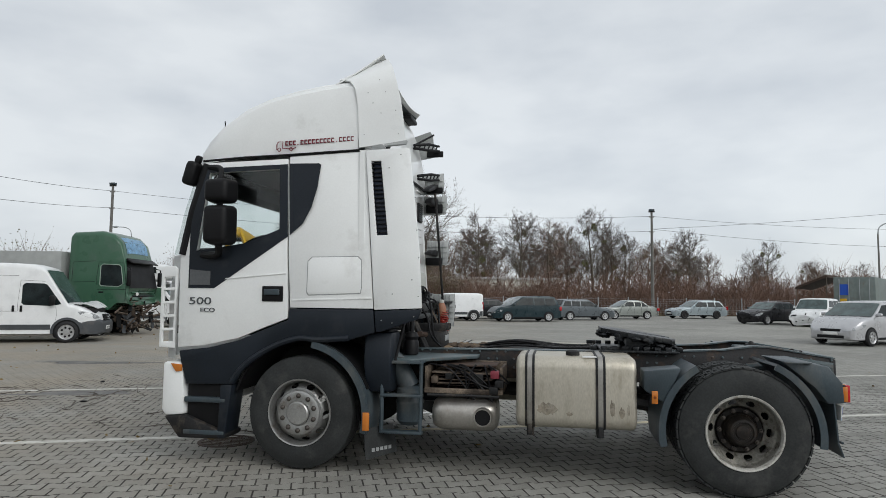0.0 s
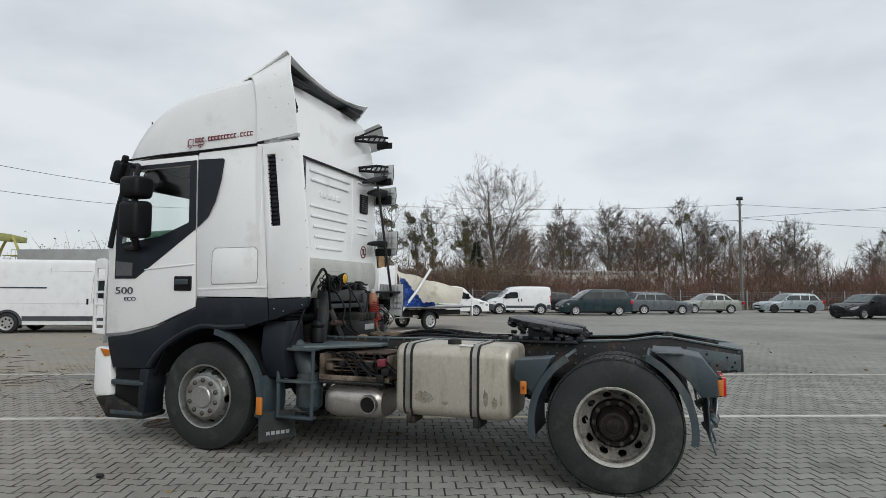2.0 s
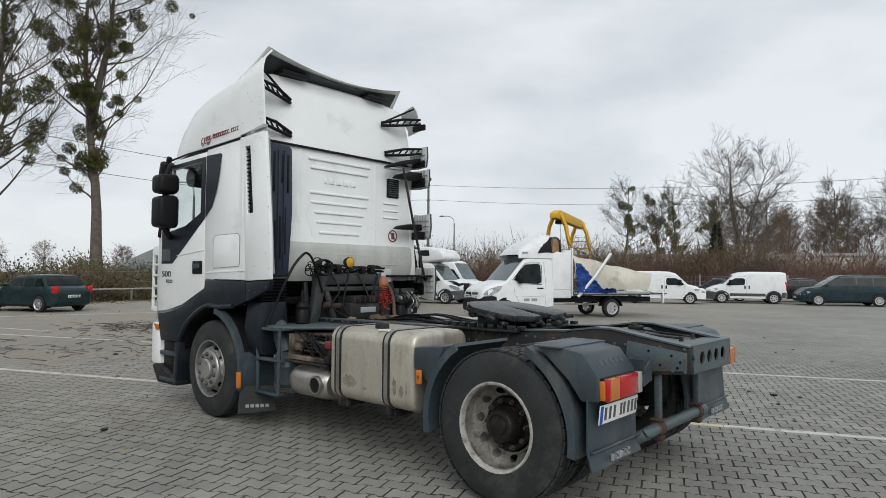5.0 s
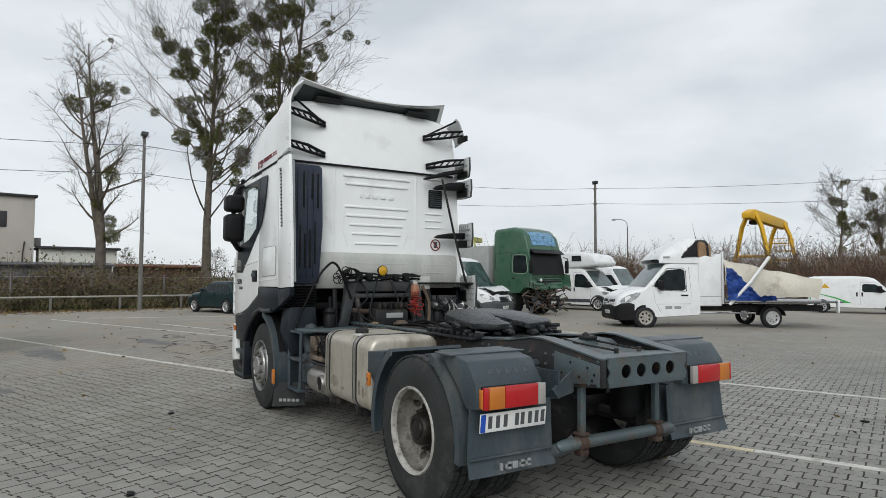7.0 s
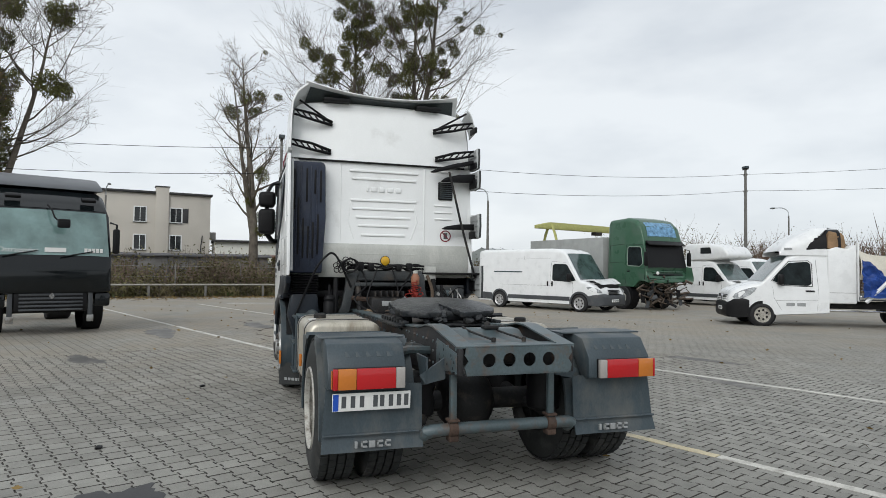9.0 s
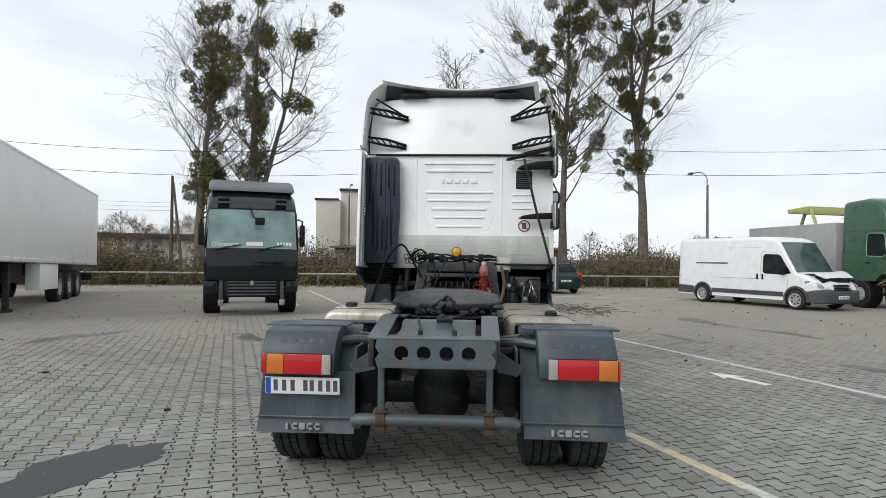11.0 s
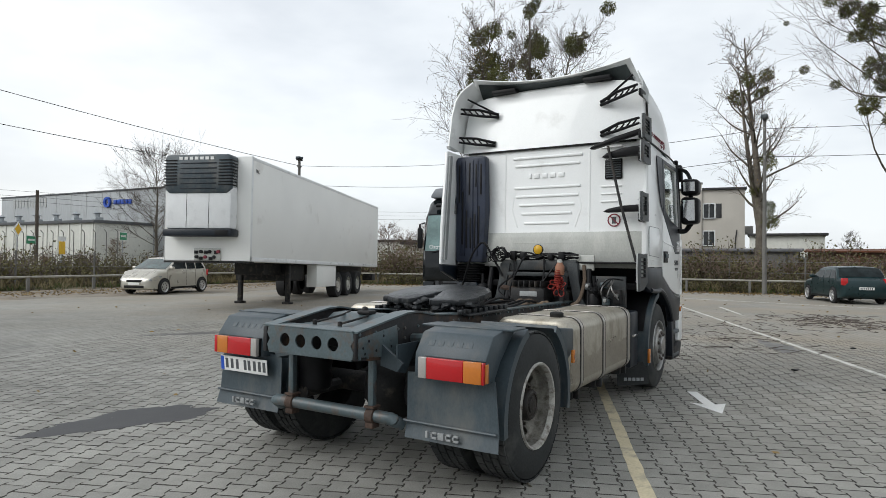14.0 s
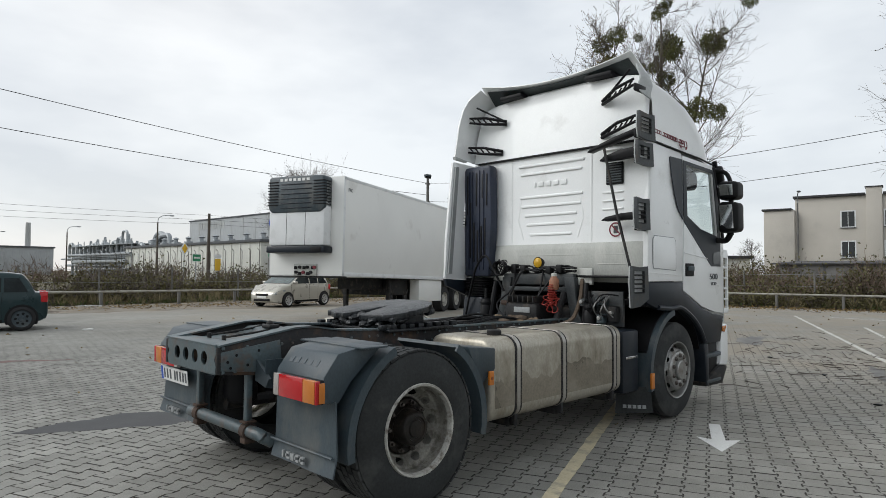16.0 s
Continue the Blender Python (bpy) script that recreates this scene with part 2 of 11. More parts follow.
def bm_plate(bm, outline, axis, c0, c1, holes=(), bev=0.0, seg=2):
    """A flat plate: outline (and holes) in the two other axes, from c0 to c1 along axis."""
    tmp = bmesh.new()
    edges = []
    for loop in (outline, *holes):
        vs = [tmp.verts.new(to3(axis, a, b, c0)) for a, b in loop]
        edges += [tmp.edges.new((vs[i], vs[(i + 1) % len(vs)])) for i in range(len(vs))]
    if holes:
        bmesh.ops.triangle_fill(tmp, edges=edges, use_beauty=True)
    else:
        tmp.faces.new(list(tmp.verts))
    g = bmesh.ops.extrude_face_region(tmp, geom=list(tmp.faces))
    d = Vector(to3(axis, 0, 0, c1 - c0))
    bmesh.ops.translate(tmp, vec=d, verts=[e for e in g["geom"] if isinstance(e, bmesh.types.BMVert)])
    bmesh.ops.recalc_face_normals(tmp, faces=list(tmp.faces))
    if bev:
        sharp = [e for e in tmp.edges if len(e.link_faces) == 2 and e.calc_face_angle(0) > 0.6]
        bmesh.ops.bevel(tmp, geom=sharp, offset=bev, segments=seg, profile=0.5, affect="EDGES", clamp_overlap=True)
    merge(bm, tmp)


def merge(bm, other):
    me = bpy.data.meshes.new("tmp")
    other.to_mesh(me)
    other.free()
    bm.from_mesh(me)
    bpy.data.meshes.remove(me)


def bm_rings(bm, rings, closed=True, caps=True):
    """Skin through rings of equal length."""
    vs = [[bm.verts.new(p) for p in r] for r in rings]
    n = len(vs[0])
    for a, b in zip(vs, vs[1:]):
        for i in range(n if closed else n - 1):
            j = (i + 1) % n
            bm.faces.new((a[i], a[j], b[j], b[i]))
    if caps and closed:
        bm.faces.new(list(reversed(vs[0])))
        bm.faces.new(vs[-1])


def bm_lathe(bm, prof, centre, axis="y", n=32, caps=False):
    cx, cy, cz = centre
    rings = []
    for r, h in prof:
        ring = []
        for i in range(n):
            a = 2 * math.pi * i / n
            u, v = r * math.cos(a), r * math.sin(a)
            ring.append({"y": (cx + u, cy + h, cz + v), "x": (cx + h, cy + u, cz + v), "z": (cx + u, cy + v, cz + h)}[axis])
        rings.append(ring)
    bm_rings(bm, rings, caps=caps)


def bm_tube(bm, pts, r, n=8, caps=True):
    pts = [Vector(p) for p in pts]
    radii = r if isinstance(r, (list, tuple)) else [r] * len(pts)
    up = Vector((0, 0, 1))
    rings = []
    side = None
    for i, p in enumerate(pts):
        d = (pts[min(i + 1, len(pts) - 1)] - pts[max(i - 1, 0)]).normalized()
        if side is None:
            side = d.cross(up if abs(d.z) < 0.9 else Vector((1, 0, 0))).normalized()
        else:
            side = (side - d * side.dot(d)).normalized()
        o = d.cross(side)
        rings.append([p + radii[i] * (math.cos(2 * math.pi * k / n) * side + math.sin(2 * math.pi * k / n) * o) for k in range(n)])
    bm_rings(bm, rings, caps=caps)


def bm_ball(bm, c, r, scale=(1, 1, 1), n=12):
    bmesh.ops.create_uvsphere(bm, u_segments=n, v_segments=max(6, n // 2), radius=r, matrix=Matrix.LocRotScale(c, None, scale))


def bm_arc(bm, cx, cz, r, a0, a1, y0, y1, th=0.02, n=14, lip=0.0):
    """A curved sheet round an axle: radius r, from a0 to a1 degrees, with a thickness."""
    rings = []
    for i in range(n + 1):
        a = radians(a0 + (a1 - a0) * i / n)
        c, s = math.cos(a), math.sin(a)
        q = [(r, y0), (r, y1), (r + th, y1), (r + th, y0)]
        if lip:
            q = [(r - lip, y0), (r - lip, y0 + 0.012 * (1 if y1 > y0 else -1)), (r, y0 + 0.02 * (1 if y1 > y0 else -1)), (r, y1), (r + th, y1), (r + th, y0)]
        rings.append([(cx + k * c, y, cz + k * s) for k, y in q])
    bm_rings(bm, rings)


def smooth_path(pts, k=6):
    pts = [Vector(p) for p in pts]
    out = []
    for i in range(len(pts) - 1):
        p0, p1, p2, p3 = pts[max(i - 1, 0)], pts[i], pts[i + 1], pts[min(i + 2, len(pts) - 1)]
        for j in range(k):
            t = j / k
            out.append(0.5 * (2 * p1 + (p2 - p0) * t + (2 * p0 - 5 * p1 + 4 * p2 - p3) * t * t + (3 * p1 - p0 - 3 * p2 + p3) * t ** 3))
    return out + [pts[-1]]


def as_mesh(name, bm, mat, angle=35):
    bmesh.ops.recalc_face_normals(bm, faces=list(bm.faces))
    me = bpy.data.meshes.new(name)
    bm.to_mesh(me)
    bm.free()
    me.materials.append(mat)
    me.shade_smooth()
    me.set_sharp_from_angle(angle=radians(angle))
    return me


def part(name, bm, mat, parent=None, label="", angle=35):
    ob = new(name, as_mesh(name, bm, mat, angle))
    ob.parent = parent
    if label:
        tagged(ob, label)
    return ob


def root(name, label, category, m=None, group="", kind=""):
    ob = new(name)
    ob.empty_display_size = 0.2
    if m is not None:
        ob.matrix_basis = m
    return tagged(ob, label, category, group, kind)


def box_part(name, x0, x1, y0, y1, z0, z1, mat, parent, bev=0.01, label="", seg=2):
    bm = bmesh.new()
    bm_box(bm, x0, x1, y0, y1, z0, z1, bev, seg)
    return part(name, bm, mat, parent, label)


def plate_part(name, outline, axis, c0, c1, mat, parent, holes=(), bev=0.0, label="", angle=35):
    bm = bmesh.new()
    bm_plate(bm, outline, axis, c0, c1, holes, bev)
    return part(name, bm, mat, parent, label, angle)


def tube_part(name, pts, r, mat, parent, n=8, label="", k=0):
    bm = bmesh.new()
    bm_tube(bm, smooth_path(pts, k) if k else pts, r, n)
    return part(name, bm, mat, parent, label)


def lathe_part(name, prof, centre, axis, mat, parent, n=32, caps=True, label=""):
    bm = bmesh.new()
    bm_lathe(bm, prof, centre, axis, n, caps)
    return part(name, bm, mat, parent, label)


def text_part(name, body, size, m, mat, parent, depth=0.002, label=""):
    cu = bpy.data.curves.new(name, "FONT")
    cu.body, cu.size, cu.extrude, cu.align_x = body, size, depth, "CENTER"
    tmp = bpy.data.objects.new("tmp_text", cu)
    me = bpy.data.meshes.new_from_object(tmp)
    bpy.data.objects.remove(tmp)
    me.materials.append(mat)
    ob = new(name, me)
    ob.parent, ob.matrix_basis = parent, m
    if label:
        tagged(ob, label)
    return ob


def circle(cx, cz, r, n=16, a0=0, a1=360):
    full = abs(a1 - a0) >= 360
    return [(cx + r * math.cos(radians(a0 + (a1 - a0) * i / (n if full else n - 1))), cz + r * math.sin(radians(a0 + (a1 - a0) * i / (n if full else n - 1)))) for i in range(n)]

# ---------------------------------------------------------------- the tractor unit (nose towards -x, rear axle at x = 0)
FAX, RAX, WR = -3.77, 0.055, 0.525


def tyre_mesh(bm, cx, cz, s, y_out, R, W, blocks):
    """Tyre with its outer sidewall at s*y_out; width W inwards."""
    h = lambda d: s * (y_out - d)
    prof = [(0.288, h(0.012)), (0.31, h(0.004)), (0.36, h(0.0)), (0.43, h(0.004)), (0.47, h(0.016)), (R - 0.022, h(0.03)), (R - 0.012, h(0.05))]
    for g in (0.09, 0.15, 0.21):
        prof += [(R - 0.012, h(g - 0.006)), (R - 0.022, h(g - 0.004)), (R - 0.022, h(g + 0.004)), (R - 0.012, h(g + 0.006))]
    prof += [(R - 0.012, h(W - 0.05)), (R - 0.022, h(W - 0.03)), (0.43, h(W - 0.004)), (0.36, h(W)), (0.30, h(W - 0.01)), (0.288, h(W - 0.02))]
    bm_lathe(bm, prof, (cx, 0, cz), "y", 56)


def tread_blocks(bm, cx, cz, s, y_out, R, W):
    h = lambda d: s * (y_out - d)
    rows = [(0.03, 0.083), (0.098, 0.143), (0.157, 0.203), (0.217, W - 0.03)]
    k = 40
    for ri, (d0, d1) in enumerate(rows):
        for i in range(k):
            a0 = 2 * math.pi * (i + 0.5 * (ri % 2)) / k
            a1 = a0 + 2 * math.pi / k * 0.85
            vs = []
            for rr, shrink in ((R - 0.014, 0), (R, 0.003)):
                for a, d in ((a0, d0), (a1, d0), (a1, d1), (a0, d1)):
                    aa = a + (0.012 if d == d1 else 0)
                    vs.append(bm.verts.new((cx + rr * math.cos(aa), h(d), cz + rr * math.sin(aa))))
            bm.faces.new(vs[4:])
            for q in range(4):
                bm.faces.new((vs[q], vs[(q + 1) % 4], vs[4 + (q + 1) % 4], vs[4 + q]))


def wheel_bell(cx, cz, h, rows, holes, rc, ha, hb, n=240):
    """Dished wheel disc through rows of (radius, depth), pierced by oval holes."""
    fine = []
    for (r0, d0), (r1, d1) in zip(rows, rows[1:]):
        k = max(1, round(abs(r1 - r0) / 0.005))
        fine += [(r0 + (r1 - r0) * i / k, d0 + (d1 - d0) * i / k) for i in range(k)]
    fine.append(rows[-1])
    bm = bmesh.new()
    g = [[bm.verts.new((cx + r * math.cos(2 * math.pi * i / n), h(d), cz + r * math.sin(2 * math.pi * i / n))) for i in range(n)] for r, d in fine]
    for k in range(len(fine) - 1):
        rm = (fine[k][0] + fine[k + 1][0]) / 2
        for i in range(n):
            a = ((i + 0.5) / n * holes + 0.6) % 1.0 - 0.5
            if (a * 2 * math.pi / holes * rm / ha) ** 2 + ((rm - rc) / hb) ** 2 < 1:
                continue
            j = (i + 1) % n
            bm.faces.new((g[k][i], g[k][j], g[k + 1][j], g[k + 1][i]))
    bmesh.ops.solidify(bm, geom=list(bm.faces), thickness=0.008)
    return bm


def truck_wheel(parent, cx, s, y_out, kind):
    cz = WR
    h = lambda d: s * (y_out - d)
    bm = bmesh.new()
    if kind == "front":
        bm_lathe(bm, [(0.285, h(0.2)), (0.286, h(0.03)), (0.302, h(0.0)), (0.306, h(0.004)), (0.303, h(-0.008)), (0.292, h(-0.004)), (0.285, h(0.02)), (0.276, h(0.075)), (0.270, h(0.09))], (cx, 0, cz), "y", 48)
        bm_lathe(bm, [(0.205, h(-0.002)), (0.198, h(-0.018)), (0.185, h(-0.024)), (0.12, h(-0.026)), (0.11, h(-0.02))], (cx, 0, cz), "y", 48)
    else:
        bm_lathe(bm, [(0.285, h(0.295)), (0.283, h(0.275)), (0.284, h(0.12)), (0.285, h(0.03)), (0.29, h(0.01)), (0.303, h(0.0)), (0.306, h(0.006)), (0.30, h(-0.007)), (0.288, h(-0.004)), (0.282, h(0.012)), (0.279, h(0.032))], (cx, 0, cz), "y", 48)
    wheel = part("wheel", bm, RIMGREY if kind == "front" else RIMDIRTY, parent, "dusty grey steel wheel" if kind == "front" else "rust-spotted pale steel wheel, deeply dished")
    if kind != "front":
        rows = [(0.280, 0.03), (0.277, 0.105), (0.270, 0.116), (0.262, 0.118), (0.252, 0.128), (0.205, 0.172), (0.194, 0.177), (0.13, 0.177)]
        part("wheel_disc", wheel_bell(cx, cz, h, rows, 10, 0.230, 0.033, 0.022), RIMDISC, wheel, "pale dished wheel disc with oval holes and rust spots", 60)
    else:
        rows = [(0.275, 0.085), (0.262, 0.07), (0.25, 0.045), (0.235, 0.018), (0.22, 0.003), (0.204, -0.004)]
        part("wheel_disc", wheel_bell(cx, cz, h, rows, 10, 0.243, 0.034, 0.0185), RIMGREY, wheel, "domed grey wheel disc with oval holes", 60)
    bm = bmesh.new()
    tyre_mesh(bm, cx, cz, s, y_out, WR, 0.30, False)
    part("tyre", bm, RUBBER, wheel, "dusty black truck tyre")
    if kind != "front":
        bm = bmesh.new()
        tread_blocks(bm, cx, cz, s, y_out, WR, 0.30)
        tagged(part("tread", bm, RUBBER, wheel), "worn tyre tread blocks", kind="stuff")
    bm = bmesh.new()
    if kind == "front":
        bm_lathe(bm, [(0.105, h(-0.02)), (0.105, h(-0.045)), (0.095, h(-0.055)), (0.0, h(-0.058))], (cx, 0, cz), "y", 32)
        part("hub", bm, RIMGREY, wheel, "grey hub cap ringed by ten wheel nuts")
        for i in range(10):
            a = 2 * math.pi * (i + 0.5) / 10
            lathe_part("wheel_nut", [(0.023, h(-0.024)), (0.022, h(-0.033)), (0.017, h(-0.042)), (0.009, h(-0.047)), (0.0, h(-0.048))], (cx + 0.157 * math.cos(a), 0, cz + 0.157 * math.sin(a)), "y", HUBNUT, wheel, 14, False)
    else:
        h = lambda d: s * (y_out - d - 0.025)
        bm_lathe(bm, [(0.186, h(0.154)), (0.184, h(0.140)), (0.176, h(0.134)), (0.146, h(0.135)), (0.138, h(0.126)), (0.132, h(0.108)), (0.126, h(0.111)), (0.118, h(0.096)), (0.112, h(0.036)), (0.10, h(0.021)), (0.082, h(0.018)), (0.078, h(0.026)), (0.06, h(0.026)), (0.055, h(0.016)), (0.03, h(0.013)), (0.0, h(0.012))], (cx, 0, cz), "y", 32)
        part("hub", bm, HUBRUST, wheel, "oily brown wheel hub")
        for i in range(10):
            a = 2 * math.pi * i / 10
            lathe_part("wheel_nut", [(0.019, h(0.138)), (0.019, h(0.112)), (0.011, h(0.11)), (0.011, h(0.092)), (0.0, h(0.09))], (cx + 0.161 * math.cos(a), 0, cz + 0.161 * math.sin(a)), "y", HUBNUT, wheel, 8, False)
    return wheel


def inner_tyre(parent, cx, s, y_out):
    bm = bmesh.new()
    tyre_mesh(bm, cx, WR, s, y_out, WR, 0.30, False)
    it = part("inner_tyre", bm, RUBBER, parent)
    bm = bmesh.new()
    tread_blocks(bm, cx, WR, s, y_out, WR, 0.30)
    tagged(part("tread", bm, RUBBER, it), "worn tyre tread blocks", kind="stuff")


truck = root("tractor_unit", "white two-axle tractor unit with high roof cab, parked on paving", "truck")


# --- cab shell
def wobble_in(bm, k=0.05):
    """Lean the cab sides inwards towards the top."""
    for v in bm.verts:
        if v.co.z > 2.3 and abs(v.co.y) > 0.3:
            v.co.y -= math.copysign(k * ((v.co.z - 2.3) / 0.66) ** 2 * abs(v.co.y) / 1.25 * 0.6, v.co.y)


WIN = [(-4.86, 2.02), (-4.76, 2.78), (-4.03, 2.80), (-4.01, 2.22), (-4.35, 2.09)]
DOOR = [(-5.02, 1.09), (-4.75, 1.115), (-4.4, 1.19), (-4.1, 1.31), (-3.905, 1.385), (-3.93, 2.0), (-3.955, 2.9), (-4.80, 2.88), (-4.90, 2.4), (-5.03, 2.0)]
SLEEP = [(-3.885, 1.485), (-3.08, 1.485), (-3.185, 2.95), (-3.94, 2.92), (-3.915, 2.0)]
SURROUND = [(-4.93, 1.66), (-4.66, 1.66), (-4.3, 1.90), (-3.925, 2.15), (-3.955, 2.845), (-4.81, 2.825), (-4.93, 2.36)]
CORNER = [(-3.905, 2.165), (-3.78, 2.27), (-3.70, 2.42), (-3.645, 2.62), (-3.62, 2.83), (-3.64, 2.845), (-3.935, 2.85)]
LOWER = [(-5.0, 1.06), (-4.7, 1.095), (-4.4, 1.17), (-4.1, 1.29), (-3.9, 1.37), (-3.89, 1.475), (-3.08, 1.477), (-3.06, 1.27), (-3.3, 1.2), (-3.61, 1.175),
         (-3.8, 1.185), (-3.95, 1.145), (-4.13, 1.06), (-4.28, 0.96), (-4.38, 0.86), (-4.44, 0.76), (-4.91, 0.75), (-4.98, 0.96)]
for s in (-1, 1):
    side_y = lambda d: s * (1.245 + d)

    def cab_plate(name, outline, d0, d1, mat, parent, holes=(), bev=0.0, label=""):
        bm = bmesh.new()
        bm_plate(bm, outline, "y", side_y(d0), side_y(d1), holes, bev)
        wobble_in(bm)
        return part(name, bm, mat, parent, label)

    door = cab_plate("door", DOOR, -0.055, 0.0, WHITE, truck, [WIN], 0.006, "white cab door with a dark window surround")
    cab_plate("window_surround", SURROUND, 0.0, 0.006, NAVY, door, [WIN], 0, "dark blue-grey window surround")
    cab_plate("window", [(x, z) for x, z in WIN], -0.03, -0.024, PANE, door, (), 0, "clear side window")
    cab_plate("quarter_window", [(-4.915, 1.69), (-4.70, 1.69), (-4.70, 1.82), (-4.915, 1.84)], 0.006, 0.012, surf("smoky_kerb_pane", (0.10, 0.105, 0.11), 0.15, var=0.1, bump=0.0, coat=0.5), door, (), 0.0, "small smoky kerb window")
    bm = bmesh.new()
    bm_box(bm, -4.165, -3.955, side_y(-0.006), side_y(0.012), 1.54, 1.685, 0.05, 4)
    hd = part("handle_recess", bm, BLACK, door, "black door handle")
    bm = bmesh.new()
    bm_box(bm, -4.14, -3.985, side_y(0.012), side_y(0.03), 1.60, 1.655, 0.02, 3)
    part("handle", bm, GREYPL, door, "black plastic pull handle")
    # pressed waist line on the door
    bm = bmesh.new()
    bm_plate(bm, [(-4.55, 1.745), (-3.93, 1.80), (-3.93, 1.812), (-4.55, 1.757)], "y", side_y(-0.002), side_y(0.008), (), 0.003)
    part("swage_line", bm, WHITE, door)
    sleeper = cab_plate("sleeper_side_panel", SLEEP, -0.055, 0.0, WHITE, truck, (), 0.006, "white sleeper side panel with a locker door")
    cab_plate("corner_trim", CORNER, 0.0, 0.006, NAVY, sleeper, (), 0, "dark curved corner trim")
    loc = [(-3.71, 1.60), (-3.20, 1.62), (-3.19, 1.68), (-3.195, 1.93), (-3.23, 1.965), (-3.68, 1.96), (-3.72, 1.92), (-3.725, 1.63)]
    ins = [(x * 0.98 - 3.45 * 0.02, z * 0.965 + 1.79 * 0.035) for x, z in loc]
    cab_plate("locker_frame", loc, 0.0, 0.004, GREYPRINT, sleeper, [ins], 0, "thin seam round the locker door")
    cab_plate("locker_door", ins, 0.0, 0.006, WHITE, sleeper, (), 0.004, "white locker door")
    cab_plate("lower_swage", [(-3.88, 1.55), (-3.09, 1.575), (-3.09, 1.585), (-3.88, 1.56)], -0.002, 0.006, WHITE, sleeper)
    lower = cab_plate("lower_trim", LOWER, -0.09, 0.004, NAVY, truck, (), 0.008, "dark blue-grey lower cab trim over the wheel")
    # rolled wheel arch edge
    bm = bmesh.new()
    arch = [(-4.45, 0.78), (-4.38, 0.88), (-4.27, 0.985), (-4.12, 1.08), (-3.95, 1.16), (-3.78, 1.205), (-3.6, 1.195), (-3.3, 1.215)]
    bm_tube(bm, smooth_path([(x, side_y(0.0), z) for x, z in arch], 4), 0.028, 8)
    part("arch_lip", bm, NAVY, lower)
    # inner wheel housing
    bm = bmesh.new()
    bm_arc(bm, FAX, WR, 0.66, 20, 165, s * 0.55, s * 1.2, 0.02)
    part("wheel_housing", bm, BLACK, truck, "black front wheel housing")
    # entry steps and bumper end
    st = box_part("step_well", -4.92, -4.52, s * 0.95, s * 1.20, 0.26, 0.76, BLACK, truck, 0.01, "black recessed entry steps")
    for z in (0.30, 0.60):
        bm = bmesh.new()
        bm_box(bm, -4.93, -4.50, s * 1.16, s * 1.25, z - 0.02, z + 0.03, 0.012)
        part("tread", bm, GREYPL, st, "grey plastic step tread")
    cab_plate("step_guard", [(-4.56, 0.75), (-4.44, 0.76), (-4.46, 0.6), (-4.5, 0.26), (-4.58, 0.26)], -0.25, 0.004, NAVY, truck, (), 0.012, "dark step side guard")
    cab_plate("bumper_end", [(-5.17, 0.95), (-4.955, 0.96), (-4.925, 0.46), (-5.13, 0.44), (-5.17, 0.5)], -0.3, 0.0, WHITE, truck, (), 0.03, "white bumper corner")
    cab_plate("bumper_underside", [(-5.14, 0.44), (-4.92, 0.46), (-4.48, 0.30), (-4.5, 0.25), (-4.98, 0.24)], -0.3, 0.002, MATTBLACK, truck, (), 0.02, "scuffed black bumper underside")
    cab_plate("side_marker", [(-5.02, 0.86), (-4.96, 0.87), (-4.96, 0.93), (-5.08, 0.94)], 0.0, 0.014, ORANGE, truck, (), 0.004, "orange front indicator")
    # rear fender of the front wheel, with its marker and flap
    bm = bmesh.new()
    bm_arc(bm, FAX, WR, 0.635, 80, -14, s * 1.26, s * 0.86, 0.03, 18, 0.03)
    fend = part("front_fender", bm, GREYPL, truck, "slate grey fender behind the front wheel")
    bm = bmesh.new()
    bm_plate(bm, [(-3.15, 0.40), (-3.09, 0.40), (-3.09, 0.56), (-3.15, 0.56)], "y", s * 1.26, s * 1.285, (), 0.006)
    part("marker_lamp", bm, ORANGE, fend, "orange side marker")
    bm = bmesh.new()
    bm_plate(bm, [(-0.17, 0.41), (0.17, 0.41), (0.185, 0.16), (-0.185, 0.14)], "x", -0.005, 0.005, (), 0)
    bmesh.ops.rotate(bm, cent=(0, 0, 0.4), matrix=Matrix.Rotation(radians(-12), 3, "Y") if s < 0 else Matrix.Rotation(radians(-6), 3, "Y"), verts=list(bm.verts))
    flap = part("mud_flap", bm, RUBBER, truck, "black rubber mud flap with a worn pale mark")
    flap.matrix_basis = Matrix.Translation((-3.05, s * 1.10, 0)) @ Matrix.Rotation(radians(s * 35), 4, "Z")
    for k in range(5):
        bm = bmesh.new()
        bm_box(bm, 0.043, 0.047, -0.11 + k * 0.048, -0.075 + k * 0.048, 0.2, 0.235)
        part("printed_mark", bm, GREYPRINT, flap, "worn pale bar")
    # mirrors on a two-arm bracket
    mx = -4.54 if s < 0 else -4.86
    my = s * 1.41
    arm = tube_part("mirror_arm", [(-4.80, s * 1.2, 2.84), (mx - 0.05, s * 1.33, 2.80), (mx, my, 2.66)], 0.026, BLACK, truck, 8, "black mirror arm", 5)
    tube_part("lower_arm", [(-4.80, s * 1.24, 1.98), (mx - 0.05, s * 1.33, 1.98), (mx, my, 2.08)], 0.035, BLACK, arm, 8, "", 5)
    tube_part("spine", [(mx, my, 2.68), (mx, my, 2.04)], 0.03, BLACK, arm, 8)
